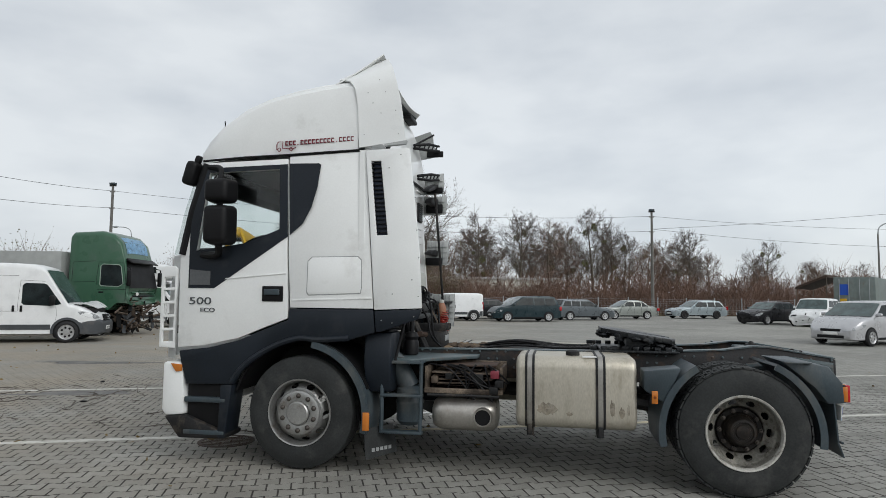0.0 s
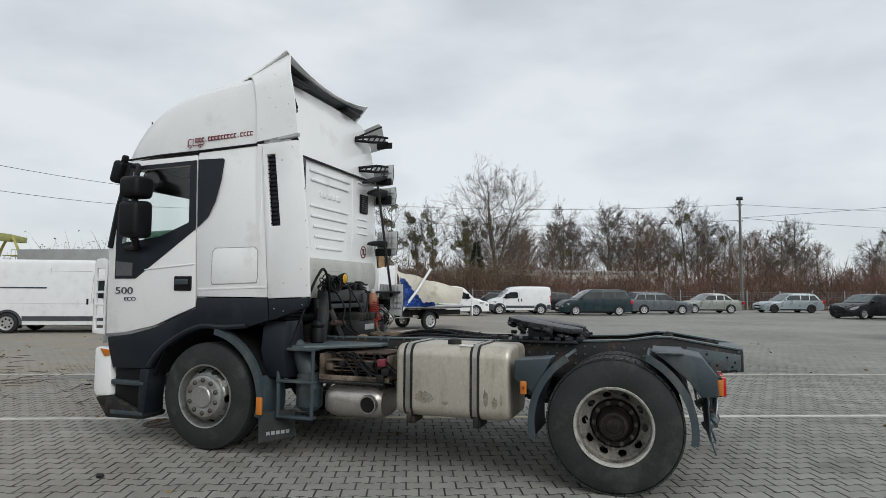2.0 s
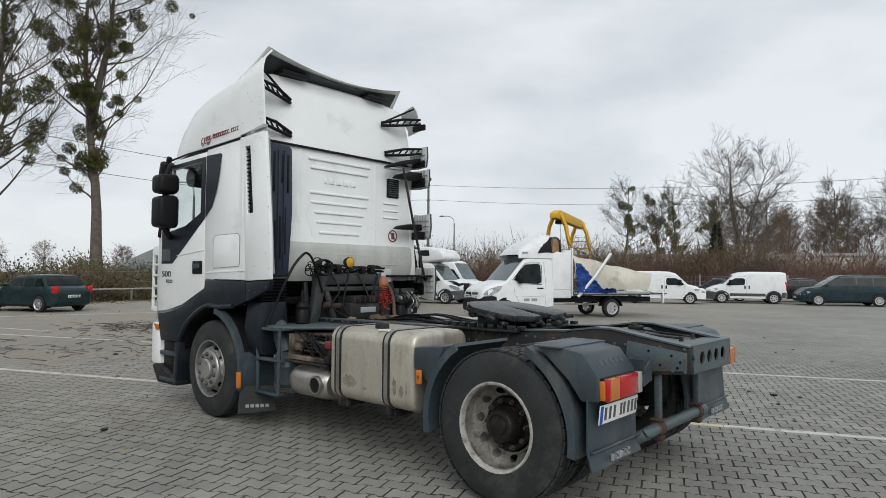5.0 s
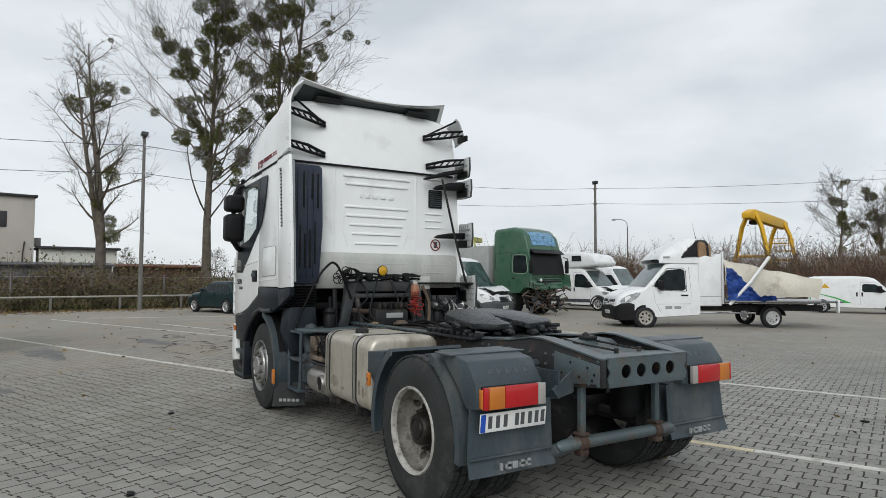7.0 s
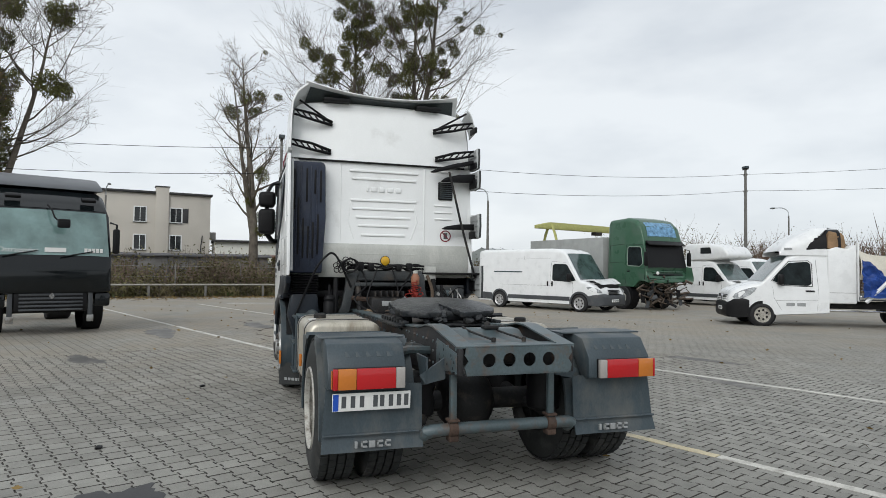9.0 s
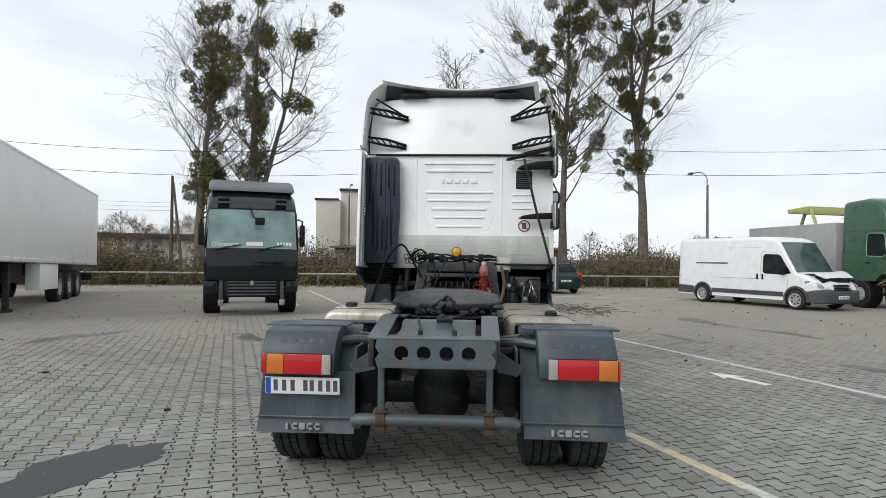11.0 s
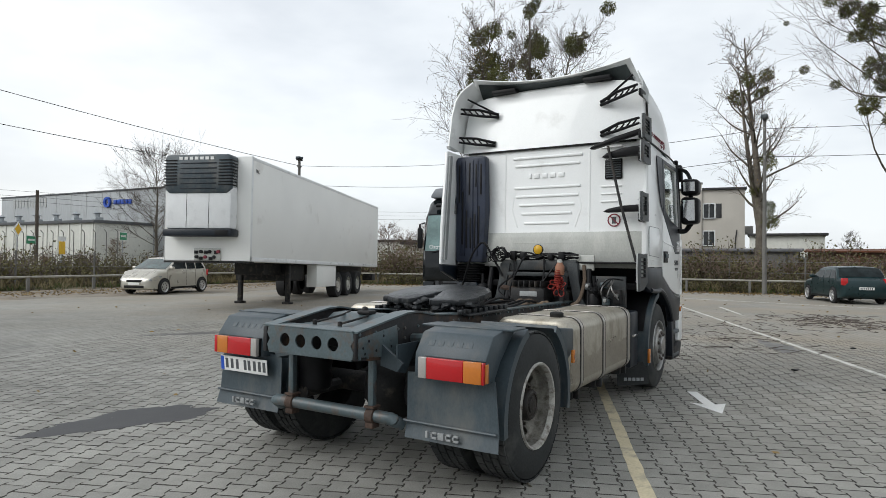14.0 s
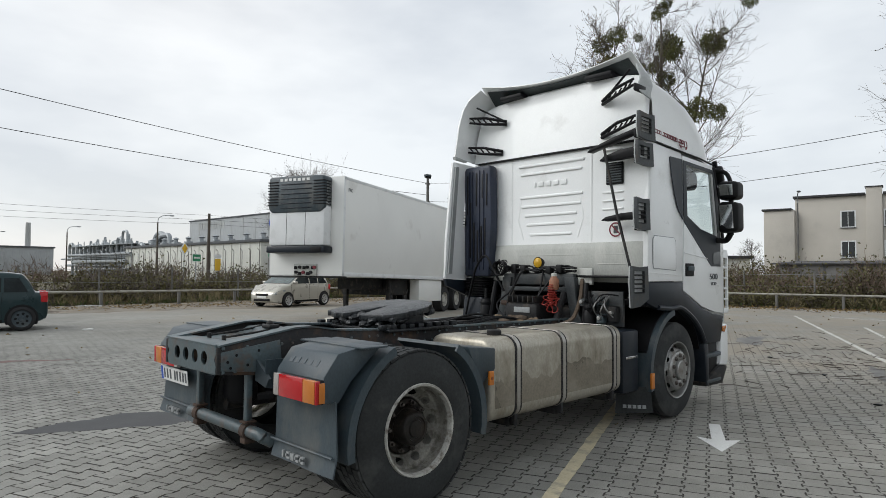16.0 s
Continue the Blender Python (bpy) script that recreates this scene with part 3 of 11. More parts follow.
    for z0, z1, nm in ((2.455, 2.68, "wide_angle_mirror"), (2.06, 2.435, "main_mirror")):
        bm = bmesh.new()
        bm_box(bm, mx - 0.13, mx + 0.14, my - 0.115, my + 0.115, z0, z1, 0.055, 4)
        for v in bm.verts:
            if (v.co.y - my) * s > 0.03:
                v.co.x = mx + (v.co.x - mx) * 0.88
                v.co.z = (z0 + z1) / 2 + (v.co.z - (z0 + z1) / 2) * 0.95
        body = part(nm, bm, BLACK, arm, "black mirror housing")
        bm = bmesh.new()
        if s < 0:
            bm_box(bm, mx - 0.09, mx + 0.1, my + 0.115, my + 0.119, z0 + 0.045, z1 - 0.045, 0.0015, 1)
        else:
            bm_box(bm, mx + 0.14, mx + 0.144, my - 0.075, my + 0.075, z0 + 0.05, z1 - 0.05, 0.0015, 1)
        for v in bm.verts:
            if s > 0:
                v.co.x += 0.16 * (v.co.z - (z0 + z1) / 2) + 0.01
        part("mirror_glass", bm, MIRROR, arm, "silvered mirror glass")
    bm = bmesh.new()
    bm_box(bm, -5.02, -4.90, s * 1.2 - 0.08, s * 1.2 + 0.08, 2.66, 2.90, 0.04, 3), bm_box(bm, -4.97, -4.91, s * 1.2 - 0.03, s * 1.2 + 0.03, 2.88, 2.97, 0.02, 2)
    bmesh.ops.rotate(bm, cent=(-4.95, 0, 2.8), matrix=Matrix.Rotation(radians(16), 3, "Y"), verts=list(bm.verts))
    part("kerb_mirror", bm, BLACK, arm, "black kerb mirror at the roof corner")
    # white guard with slots at the front corner
    bm = bmesh.new()
    slots = [[(-5.205, z), (-5.09, z + 0.005), (-5.09, z + 0.11), (-5.205, z + 0.105)] for z in (1.14, 1.27, 1.40, 1.53, 1.66)]
    bm_plate(bm, [(-5.235, 1.09), (-5.06, 1.08), (-5.06, 1.84), (-5.1, 1.875), (-5.2, 1.87), (-5.235, 1.82)], "y", side_y(-0.05), side_y(-0.02), slots, 0.004)
    part("corner_grab_panel", bm, WHITE, truck, "white slotted corner panel")

# number on both doors
for s, rz in ((-1, 0), (1, 180)):
    text_part("model_number", "500", 0.115, Matrix.Translation((-4.80 if s < 0 else -4.72, s * 1.2505, 1.505)) @ Euler((radians(90), 0, radians(rz))).to_matrix().to_4x4() @ Matrix.Diagonal((1.4, 0.85, 1, 1)), DARKPRINT, truck, 0.003, "grey raised figures")
    text_part("model_word", "ECO", 0.06, Matrix.Translation((-4.72, s * 1.2505, 1.435)) @ Euler((radians(90), 0, radians(rz))).to_matrix().to_4x4() @ Matrix.Diagonal((1.3, 0.9, 1, 1)), DARKPRINT, truck, 0.003, "grey raised letters")

# front, windscreen, floor, headlining
bm = bmesh.new()
ring = lambda x, w, z: [(x + 0.22, -w, z), (x + 0.06, -w + 0.12, z), (x, -w + 0.4, z), (x, w - 0.4, z), (x + 0.06, w - 0.12, z), (x + 0.22, w, z)]
bm_rings(bm, [ring(-5.26, 1.24, 0.98), ring(-5.27, 1.24, 1.5), ring(-5.24, 1.235, 1.98)], closed=False)
bmesh.ops.solidify(bm, geom=list(bm.faces), thickness=0.03)
part("front_panel", bm, WHITE, truck, "white cab front panel")
bm = bmesh.new()
bm_rings(bm, [ring(-5.24, 1.235, 1.99), ring(-5.16, 1.225, 2.4), ring(-5.03, 1.21, 2.85)], closed=False)
part("windscreen", bm, PANE, truck, "large curved windscreen")
for s in (-1, 1):
    tube_part("a_pillar", [(-5.01, s * 1.225, 1.98), (-4.93, s * 1.215, 2.4), (-4.80, s * 1.2, 2.87)], 0.045, BLACK, truck, 8, "black windscreen pillar")
box_part("cab_floor", -5.1, -3.16, -1.19, 1.19, 1.22, 1.30, BLACK, truck, 0.01, "black cab floor")
box_part("bumper", -5.22, -5.0, -1.05, 1.05, 0.42, 0.95, WHITE, truck, 0.05, "white front bumper")
box_part("dashboard", -5.1, -4.72, -1.1, 1.1, 1.8, 2.06, SEATCLOTH, truck, 0.06, "dark dashboard")
box_part("headlining", -4.8, -3.2, -1.15, 1.15, 2.84, 2.9, CABLINING, truck, 0.02, "grey headlining")
box_part("bunk_curtain", -3.86, -3.82, -1.16, 1.16, 1.3, 2.85, SEATCLOTH, truck, 0.01, "dark bunk curtain")
for y in (-0.62, 0.62):
    st = box_part("seat", -4.55, -4.05, y - 0.26, y + 0.26, 1.62, 1.78, SEATCLOTH, truck, 0.05, "dark driver's seat")
    bm = bmesh.new()
    bm_box(bm, -4.06, -3.93, y - 0.24, y + 0.24, 1.75, 2.25, 0.05, 3)
    part("backrest", bm, SEATCLOTH, st)
tube_part("steering_wheel", [Vector((-4.62, -0.62, 2.08)) + 0.23 * (math.cos(a) * Vector((0, 1, 0)) + math.sin(a) * Vector((0.8, 0, 0.6))) for a in [2 * math.pi * i / 24 for i in range(25)]], 0.015, BLACK, truck, 6, "black steering wheel")
tube_part("roof_locker", [(-4.75, -1.0, 2.72), (-4.75, 1.0, 2.72)], 0.12, SEATCLOTH, truck, 10, "dark overhead locker")

# back wall: pressed steel with ribs
def slab(bm, rows, half, drop, inner=0.05):
    """Solid panel across the cab: rows of (x, z, width factor), edges set forward by drop."""
    rings = []
    for x, z, k in rows:
        outer = [(x - drop, -half * k, z), (x - drop * 0.3, (-half + 0.03) * k, z), (x, (-half + 0.1) * k, z), (x, (half - 0.1) * k, z), (x - drop * 0.3, (half - 0.03) * k, z), (x - drop, half * k, z)]
        rings.append(outer + [(x - drop - inner, half * k, z), (x - drop - inner, -half * k, z)])
    bm_rings(bm, rings)


bm = bmesh.new()
slab(bm, ((-3.14, 2.955, 1), (-3.135, 2.4, 1), (-3.132, 1.93, 1), (-3.128, 1.90, 1)), 1.235, 0.05)
back = part("back_wall", bm, WHITE, truck, "white pressed-steel cab back wall with ribs")
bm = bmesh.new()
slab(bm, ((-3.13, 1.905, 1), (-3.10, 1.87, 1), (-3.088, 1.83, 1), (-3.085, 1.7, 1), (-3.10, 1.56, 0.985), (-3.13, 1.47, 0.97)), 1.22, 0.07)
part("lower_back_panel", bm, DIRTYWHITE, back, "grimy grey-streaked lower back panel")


def rib(y0, y1, z, r=0.016, mat=WHITE, name="rib"):
    bm = bmesh.new()
    bm_box(bm, -3.15, -3.121, y0, y1, z - r, z + r, 0.009, 3)
    part(name, bm, mat, back)


for z, a, b in ((2.85, -0.45, 0.47), (2.75, -0.42, 0.44), (2.47, -0.43, 0.45), (2.36, -0.41, 0.42), (2.25, -0.36, 0.37), (2.14, -0.33, 0.34), (2.02, -0.29, 0.30)):
    rib(a, b, z)
for z in (2.90, 2.44, 2.35, 2.26):
    rib(0.70, 0.95, z, 0.011)
for s in (-1, 1):
    bm = bmesh.new()
    bm_tube(bm, [(-3.147, s * 0.56, 2.93), (-3.142, s * 0.56, 1.92)], 0.016, 8)
    bm_tube(bm, [(-3.146, s * 0.42, 2.43), (-3.143, s * 0.46, 2.2), (-3.142, s * 0.38, 1.97)], 0.014, 8)
    part("pressed_bead", bm, WHITE, back)
for k, w in enumerate((0.03, 0.075, 0.075, 0.075, 0.08)):
    y = (-0.21, -0.125, -0.02, 0.09, 0.2)[k]
    box_part("embossed_bar", -3.145, -3.123, y - w / 2, y + w / 2, 2.585, 2.645, WHITE, back, 0.008, "white embossed badge bar")
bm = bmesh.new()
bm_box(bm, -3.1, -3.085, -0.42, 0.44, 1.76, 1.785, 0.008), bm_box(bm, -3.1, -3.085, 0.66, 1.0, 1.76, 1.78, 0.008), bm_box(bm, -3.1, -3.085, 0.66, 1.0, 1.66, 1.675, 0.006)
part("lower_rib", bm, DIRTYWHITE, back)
bm = bmesh.new()
bm_box(bm, -3.14, -3.112, 0.75, 0.955, 2.52, 2.76, 0.025, 3)
gr = part("air_grille", bm, BLACK, truck, "small black rear ventilation grille")
bm = bmesh.new()
for k in range(8):
    bm_box(bm, -3.113, -3.104, 0.765, 0.94, 2.54 + k * 0.027, 2.553 + k * 0.027, 0.003, 1)
part("grille_slat", bm, GREYPL, gr)
# round prohibition sticker
lathe_part("warning_sticker", [(0.078, 0.0), (0.0, 0.0015)], (-3.128, 0.86, 2.035), "x", PLATEWHITE, truck, 28, False, "round white sticker with red prohibition ring")
bm = bmesh.new()
bm_lathe(bm, [(0.078, 0.0), (0.078, 0.003), (0.063, 0.003), (0.063, 0.0)], (-3.1275, 0.86, 2.035), "x", 28)
bm_plate(bm, [(0.86 - 0.05, 2.035 + 0.04), (0.86 - 0.04, 2.035 + 0.05), (0.86 + 0.05, 2.035 - 0.04), (0.86 + 0.04, 2.035 - 0.05)], "x", -3.127, -3.1245)
part("sticker_ring", bm, REDPRINT, truck, "red prohibition ring")
bm = bmesh.new()
bm_box(bm, -3.127, -3.1255, 0.835, 0.885, 1.995, 2.075, 0), part("sticker_bars", bm, DARKPRINT, truck, "dark pictogram bars")

# --- roof
def roof_ring(x, w, zb, zc, zt, step, n=9):
    """Half arch: upright side up to a crease, then a rounded crown."""
    half = [(w, zb), (w + 0.004, zb + 0.3 * (zc - zb)), (w - 0.006, zb + 0.65 * (zc - zb)), (w - 0.028, zb + 0.92 * (zc - zb)), (w - 0.04, zc), (w - 0.046 - step * 0.6, zc + 0.012), (w - 0.05 - step, zc + 0.022)]
    w2 = w - 0.05 - step
    for i in range(1, n + 1):
        a = math.pi / 2 * i / n
        half.append((w2 * math.cos(a) ** 0.75, zc + 0.022 + (zt - zc - 0.022) * math.sin(a) ** 0.85))
    half[-1] = (0.0, zt)
    return [(x, -y, z) for y, z in half] + [(x, y, z) for y, z in reversed(half[:-1])]


stations = [(-5.06, 0.90, 2.86, 2.88, 2.92, 0), (-5.04, 0.98, 2.865, 2.92, 3.0, 0), (-4.98, 1.06, 2.88, 2.99, 3.10, 0), (-4.87, 1.12, 2.895, 3.08, 3.23, 0), (-4.70, 1.165, 2.91, 3.21, 3.38, 0), (-4.45, 1.19, 2.925, 3.37, 3.53, 0.006), (-4.2, 1.2, 2.935, 3.47, 3.62, 0.018),
            (-3.93, 1.205, 2.945, 3.525, 3.69, 0.022), (-3.65, 1.212, 2.95, 3.565, 3.73, 0.022), (-3.42, 1.216, 2.955, 3.585, 3.74, 0.022), (-3.26, 1.218, 2.96, 3.595, 3.74, 0.022)]
bm = bmesh.new()
bm_rings(bm, [roof_ring(*q) for q in stations], closed=False)
front = [v for v in bm.verts if abs(v.co.x + 5.06) < 1e-4]
bm.faces.new(sorted(front, key=lambda v: v.co.y))
roof = part("roof", bm, WHITE, truck, "white rounded high roof", 30)
bm = bmesh.new()
bm_rings(bm, [[(x - 0.22 * max(0.0, z - 2.97) ** 1.4, y, z) for x, y, z in r] for r in (roof_ring(-3.2, 1.19, 2.97, 3.62, 3.765, 0.01), roof_ring(-3.135, 1.18, 2.97, 3.615, 3.76, 0.01), [(x, y * 0.985, 2.97 + (z - 2.97) * 0.985) for x, y, z in roof_ring(-3.12, 1.17, 2.97, 3.61, 3.755, 0.01)])], closed=False)
cap = list(bm.verts)[-31:]
bm.faces.new(cap)
part("roof_rear", bm, WHITE, roof, "white roof rear wall")
bm = bmesh.new()
bm_box(bm, -3.13, -3.105, -1.1, 1.12, 2.945, 2.97, 0.008)
part("seam", bm, BLACK, roof, "black seam under the roof")
for s in (-1, 1):
    bm = bmesh.new()
    bm_tube(bm, [(x, s * (1.222 if x > -4.5 else 1.2), z) for x, z in ((-4.85, 2.905), (-4.4, 2.925), (-3.95, 2.935), (-3.2, 2.962))], 0.011, 6)
    part("roof_seam", bm, BLACK, roof, "dark roof joint")
    # printed web address, as bars, and a little lorry outline
    for k in range(18):
        x, z = -3.99 + k * 0.0385, 3.028 + k * 0.0014
        if k in (3, 13):
            box_part("printed_bar", x + 0.008, x + 0.016, s * 1.214, s * 1.2225, z, z + 0.009, REDPRINT, roof, 0.0)
            continue
        bm = bmesh.new()
        bm_box(bm, x, x + 0.028, s * 1.214, s * 1.2225, z, z + 0.010), bm_box(bm, x, x + 0.028, s * 1.214, s * 1.2225, z + 0.034, z + 0.044), bm_box(bm, x, x + 0.008, s * 1.214, s * 1.2225, z, z + 0.044)
        part("printed_bar", bm, REDPRINT, roof, "dark red printed bar")
    bm = bmesh.new()
    bm_tube(bm, [(-4.075, s * 1.222, 2.99), (-4.075, s * 1.222, 3.04), (-4.06, s * 1.222, 3.065), (-4.015, s * 1.222, 3.065), (-4.015, s * 1.222, 3.0), (-3.9, s * 1.222, 3.0), (-3.88, s * 1.222, 3.012)], 0.005, 5)
    bm_tube(bm, [(-4.05 + 0.016 * math.cos(a), s * 1.222, 2.99 + 0.016 * math.sin(a)) for a in [i * 0.7 for i in range(10)]], 0.004, 5)
    bm_tube(bm, [(-3.93 + 0.016 * math.cos(a), s * 1.222, 2.992 + 0.016 * math.sin(a)) for a in [i * 0.7 for i in range(10)]], 0.004, 5)
    part("printed_lorry", bm, REDPRINT, roof, "red outline of a lorry")


def sheet(fn, nu, nv, th):
    """A curved sheet with thickness from fn(u, v) -> point."""
    bm = bmesh.new()
    g = [[bm.verts.new(fn(i / nu, j / nv)) for j in range(nv + 1)] for i in range(nu + 1)]
    for i in range(nu):
        for j in range(nv):
            bm.faces.new((g[i][j], g[i + 1][j], g[i + 1][j + 1], g[i][j + 1]))
    bmesh.ops.recalc_face_normals(bm, faces=list(bm.faces))
    bmesh.ops.solidify(bm, geom=list(bm.faces), thickness=th)
    return bm


def lip(u, v, dz=0.0):
    e = abs(u - 0.5) * 2
    y = (u - 0.5) * 2 * (1.12 - 0.10 * v)
    z0 = 3.745 - 0.10 * e ** 4
    z1 = 3.835 + 0.118 * e ** 2
    return (-3.53 + (0.44 - 0.09 * u) * v, y, z0 + (z1 - z0) * v ** 1.1 + dz)


spoiler = part("roof_spoiler", sheet(lip, 24, 6, 0.012), WHITE, truck, "white curved roof spoiler with a dark underside")
part("spoiler_lining", sheet(lambda u, v: lip(0.03 + 0.94 * u, 0.3 + 0.60 * v, -0.022), 24, 4, 0.008), surf("grey_spoiler_lining", (0.05, 0.06, 0.06), 0.5, var=0.2, bump=0.05), spoiler, "grey ribbed spoiler lining")
for y in (-0.62, 0.62):
    bm = bmesh.new()
    bm_box(bm, -3.36, -3.16, y - 0.17, y + 0.17, 3.735, 3.785, 0.012)
    bm_box(bm, -3.32, -3.28, y - 0.03, y + 0.03, 3.64, 3.75, 0.01)
    part("spoiler_bracket", bm, BLACK, spoiler, "black spoiler bracket")


def lerp_table(v, *cols):
    k = (0.0, 0.5, 0.72, 0.86, 1.0)
    i = min(3, max(j for j in range(5) if k[j] <= v))
    f = (v - k[i]) / (k[i + 1] - k[i])
    return [c[i] + (c[i + 1] - c[i]) * f for c in cols]


def upper_side(u, v):
    xl, zl, xr, zr, y = lerp_table(v, (-3.25, -3.265, -3.30, -3.38, -3.53), (2.98, 3.36, 3.55, 3.655, 3.715), (-2.80, -2.86, -2.915, -2.965, -3.045), (3.035, 3.43, 3.64, 3.78, 3.905), (1.235, 1.232, 1.218, 1.16, 1.03))
    return (xl + (xr - xl) * u, -y + 0.02 * u * v, zl + (zr - zl) * u)


part("upper_side_fairing", sheet(upper_side, 6, 20, 0.018), WHITE, truck, "white upper side fairing with rivets", 50)
bm = bmesh.new()
for x, z in ((-3.17, 3.5), (-3.06, 3.62), (-3.0, 3.5), (-3.2, 3.1), (-3.12, 3.4), (-2.87, 3.1), (-2.9, 3.32), (-3.04, 3.3)):
    bm_ball(bm, (x, -1.238, z), 0.005, (1, 0.6, 1), 8)
for x, z in ((-2.95, 2.78), (-2.84, 2.9), (-2.68, 2.2), (-2.66, 1.95), (-2.72, 1.75), (-2.66, 1.6), (-2.7, 2.5), (-2.9, 1.62), (-3.0, 1.38), (-2.9, 1.36), (-2.7, 1.42)):
    bm_ball(bm, (x, -1.252, z), 0.006, (1, 0.6, 1), 8)
part("rivets", bm, GREYPRINT, truck, "small grey fixing screws")
bm = bmesh.new()
bm_plate(bm, [(-3.0, 3.003), (-2.79, 3.033), (-2.80, 3.0), (-3.0, 2.985)], "y", -1.25, -1.20)
part("fairing_joint", bm, TORNGREY, truck, "grey fairing joint")
# left lower side fairing, complete
VENT = [(-3.125, 2.845), (-3.03, 2.845), (-2.955, 2.16), (-3.06, 2.155)]
bm = bmesh.new()
bm_plate(bm, [(-3.07, 1.475), (-2.63, 1.495), (-2.655, 2.0), (-2.76, 2.955), (-2.8, 2.965), (-3.175, 2.95)], "y", -1.25, -1.215, [VENT], 0.006)
fair = part("side_fairing", bm, WHITE, truck, "white full-height side fairing with a louvred slot")
bm = bmesh.new()
bm_plate(bm, [(-3.065, 1.465), (-2.63, 1.485), (-2.66, 1.40), (-3.0, 1.28), (-3.05, 1.275)], "y", -1.252, -1.2, (), 0.006)
part("fairing_skirt", bm, NAVY, fair, "dark skirt of the side fairing")
bm = bmesh.new()
bm_plate(bm, [(x, z) for x, z in VENT], "y", -1.19, -1.18)
part("vent_backing", bm, BLACK, fair)
bm = bmesh.new()
for k in range(17):
    z = 2.18 + k * 0.04
    x = -3.06 + (-3.125 + 3.06) * (z - 2.155) / 0.69
    bm_box(bm, x, x + 0.1, -1.238, -1.19, z, z + 0.008)
part("louvre", bm, BLACK, fair, "black louvres")
bm = bmesh.new()
bm_plate(bm, [(-2.72, 1.55), (-2.66, 1.55), (-2.78, 2.9), (-2.84, 2.9)], "y", -1.21, -1.18)
part("stiffener", bm, GREYPRINT, fair, "grey inner stiffener")


# brackets that held the side fairings
def bracket(s, z, zt, y_in=0.68, y_out=1.2, x_in=-3.1, x_out=-2.9, strut=True):
    bm = bmesh.new()
    p, q = Vector((x_in, s * y_in, z)), Vector((x_out, s * y_out, zt))
    for o in (-0.025, 0.035):
        bm_tube(bm, [p + Vector((0, 0, o * 0.6)), p.lerp(q, 0.5) + Vector((0.03, 0, o * 1.3)), q + Vector((0, 0, o))], [0.02, 0.018, 0.014], 6)
    for t in (0.15, 0.33, 0.5, 0.66, 0.82):
        c = p.lerp(q, t)
        bm_tube(bm, [c + Vector((0.01, 0, -0.03)), c + Vector((0.02, s * 0.06, 0.04))], 0.01, 5)
    if strut:
        bm_tube(bm, [p + Vector((0, s * 0.03, 0.03)), q + Vector((-0.06, -s * 0.07, 0.17))], 0.013, 6)
    part("fairing_bracket", bm, BLACK, truck, "black lattice fairing bracket")


for s, xo in ((-1, -3.02), (1, -2.95)):
    bracket(s, 3.44, 3.52, 0.68, 1.17, -3.17, xo)
    bracket(s, 3.06, 3.14, 0.70, 1.19, -3.12, xo, strut=False)
def arm(y0, z0, y1, z1, h0, h1, x=-3.0):
    bm = bmesh.new()
    bm_plate(bm, [(y0, z0 - h0 * 0.4), (y0 + 0.05, z0 - h0 * 0.6), (y1, z1 - h1), (y1, z1 + h1 * 0.6), ((y0 + y1) / 2, (z0 + z1) / 2 + h1 * 0.7), (y0 + 0.06, z0 + h0 * 0.5)], "x", x - 0.05, x + 0.04, (), 0.014)
    part("fairing_arm", bm, BLACK, truck, "solid black fairing arm")


arm(0.60, 2.89, 1.20, 3.04, 0.04, 0.035)
arm(0.75, 2.78, 1.24, 2.83, 0.05, 0.07)
arm(0.77, 2.14, 1.24, 2.17, 0.04, 0.05)
plate_part("fairing_shelf", [(-3.1, 0.42), (-2.98, 0.40), (-2.80, 1.0), (-2.76, 1.22), (-3.12, 1.24)], "z", 1.52, 1.545, BLACK, truck, (), 0.008, "flat black plate left of the fairing")
tube_part("loose_rod", [(-2.93, 0.84, 2.88), (-2.9, 1.0, 2.2), (-2.88, 1.2, 1.48)], 0.016, MATTBLACK, truck, 6, "bent dark rod hanging down")


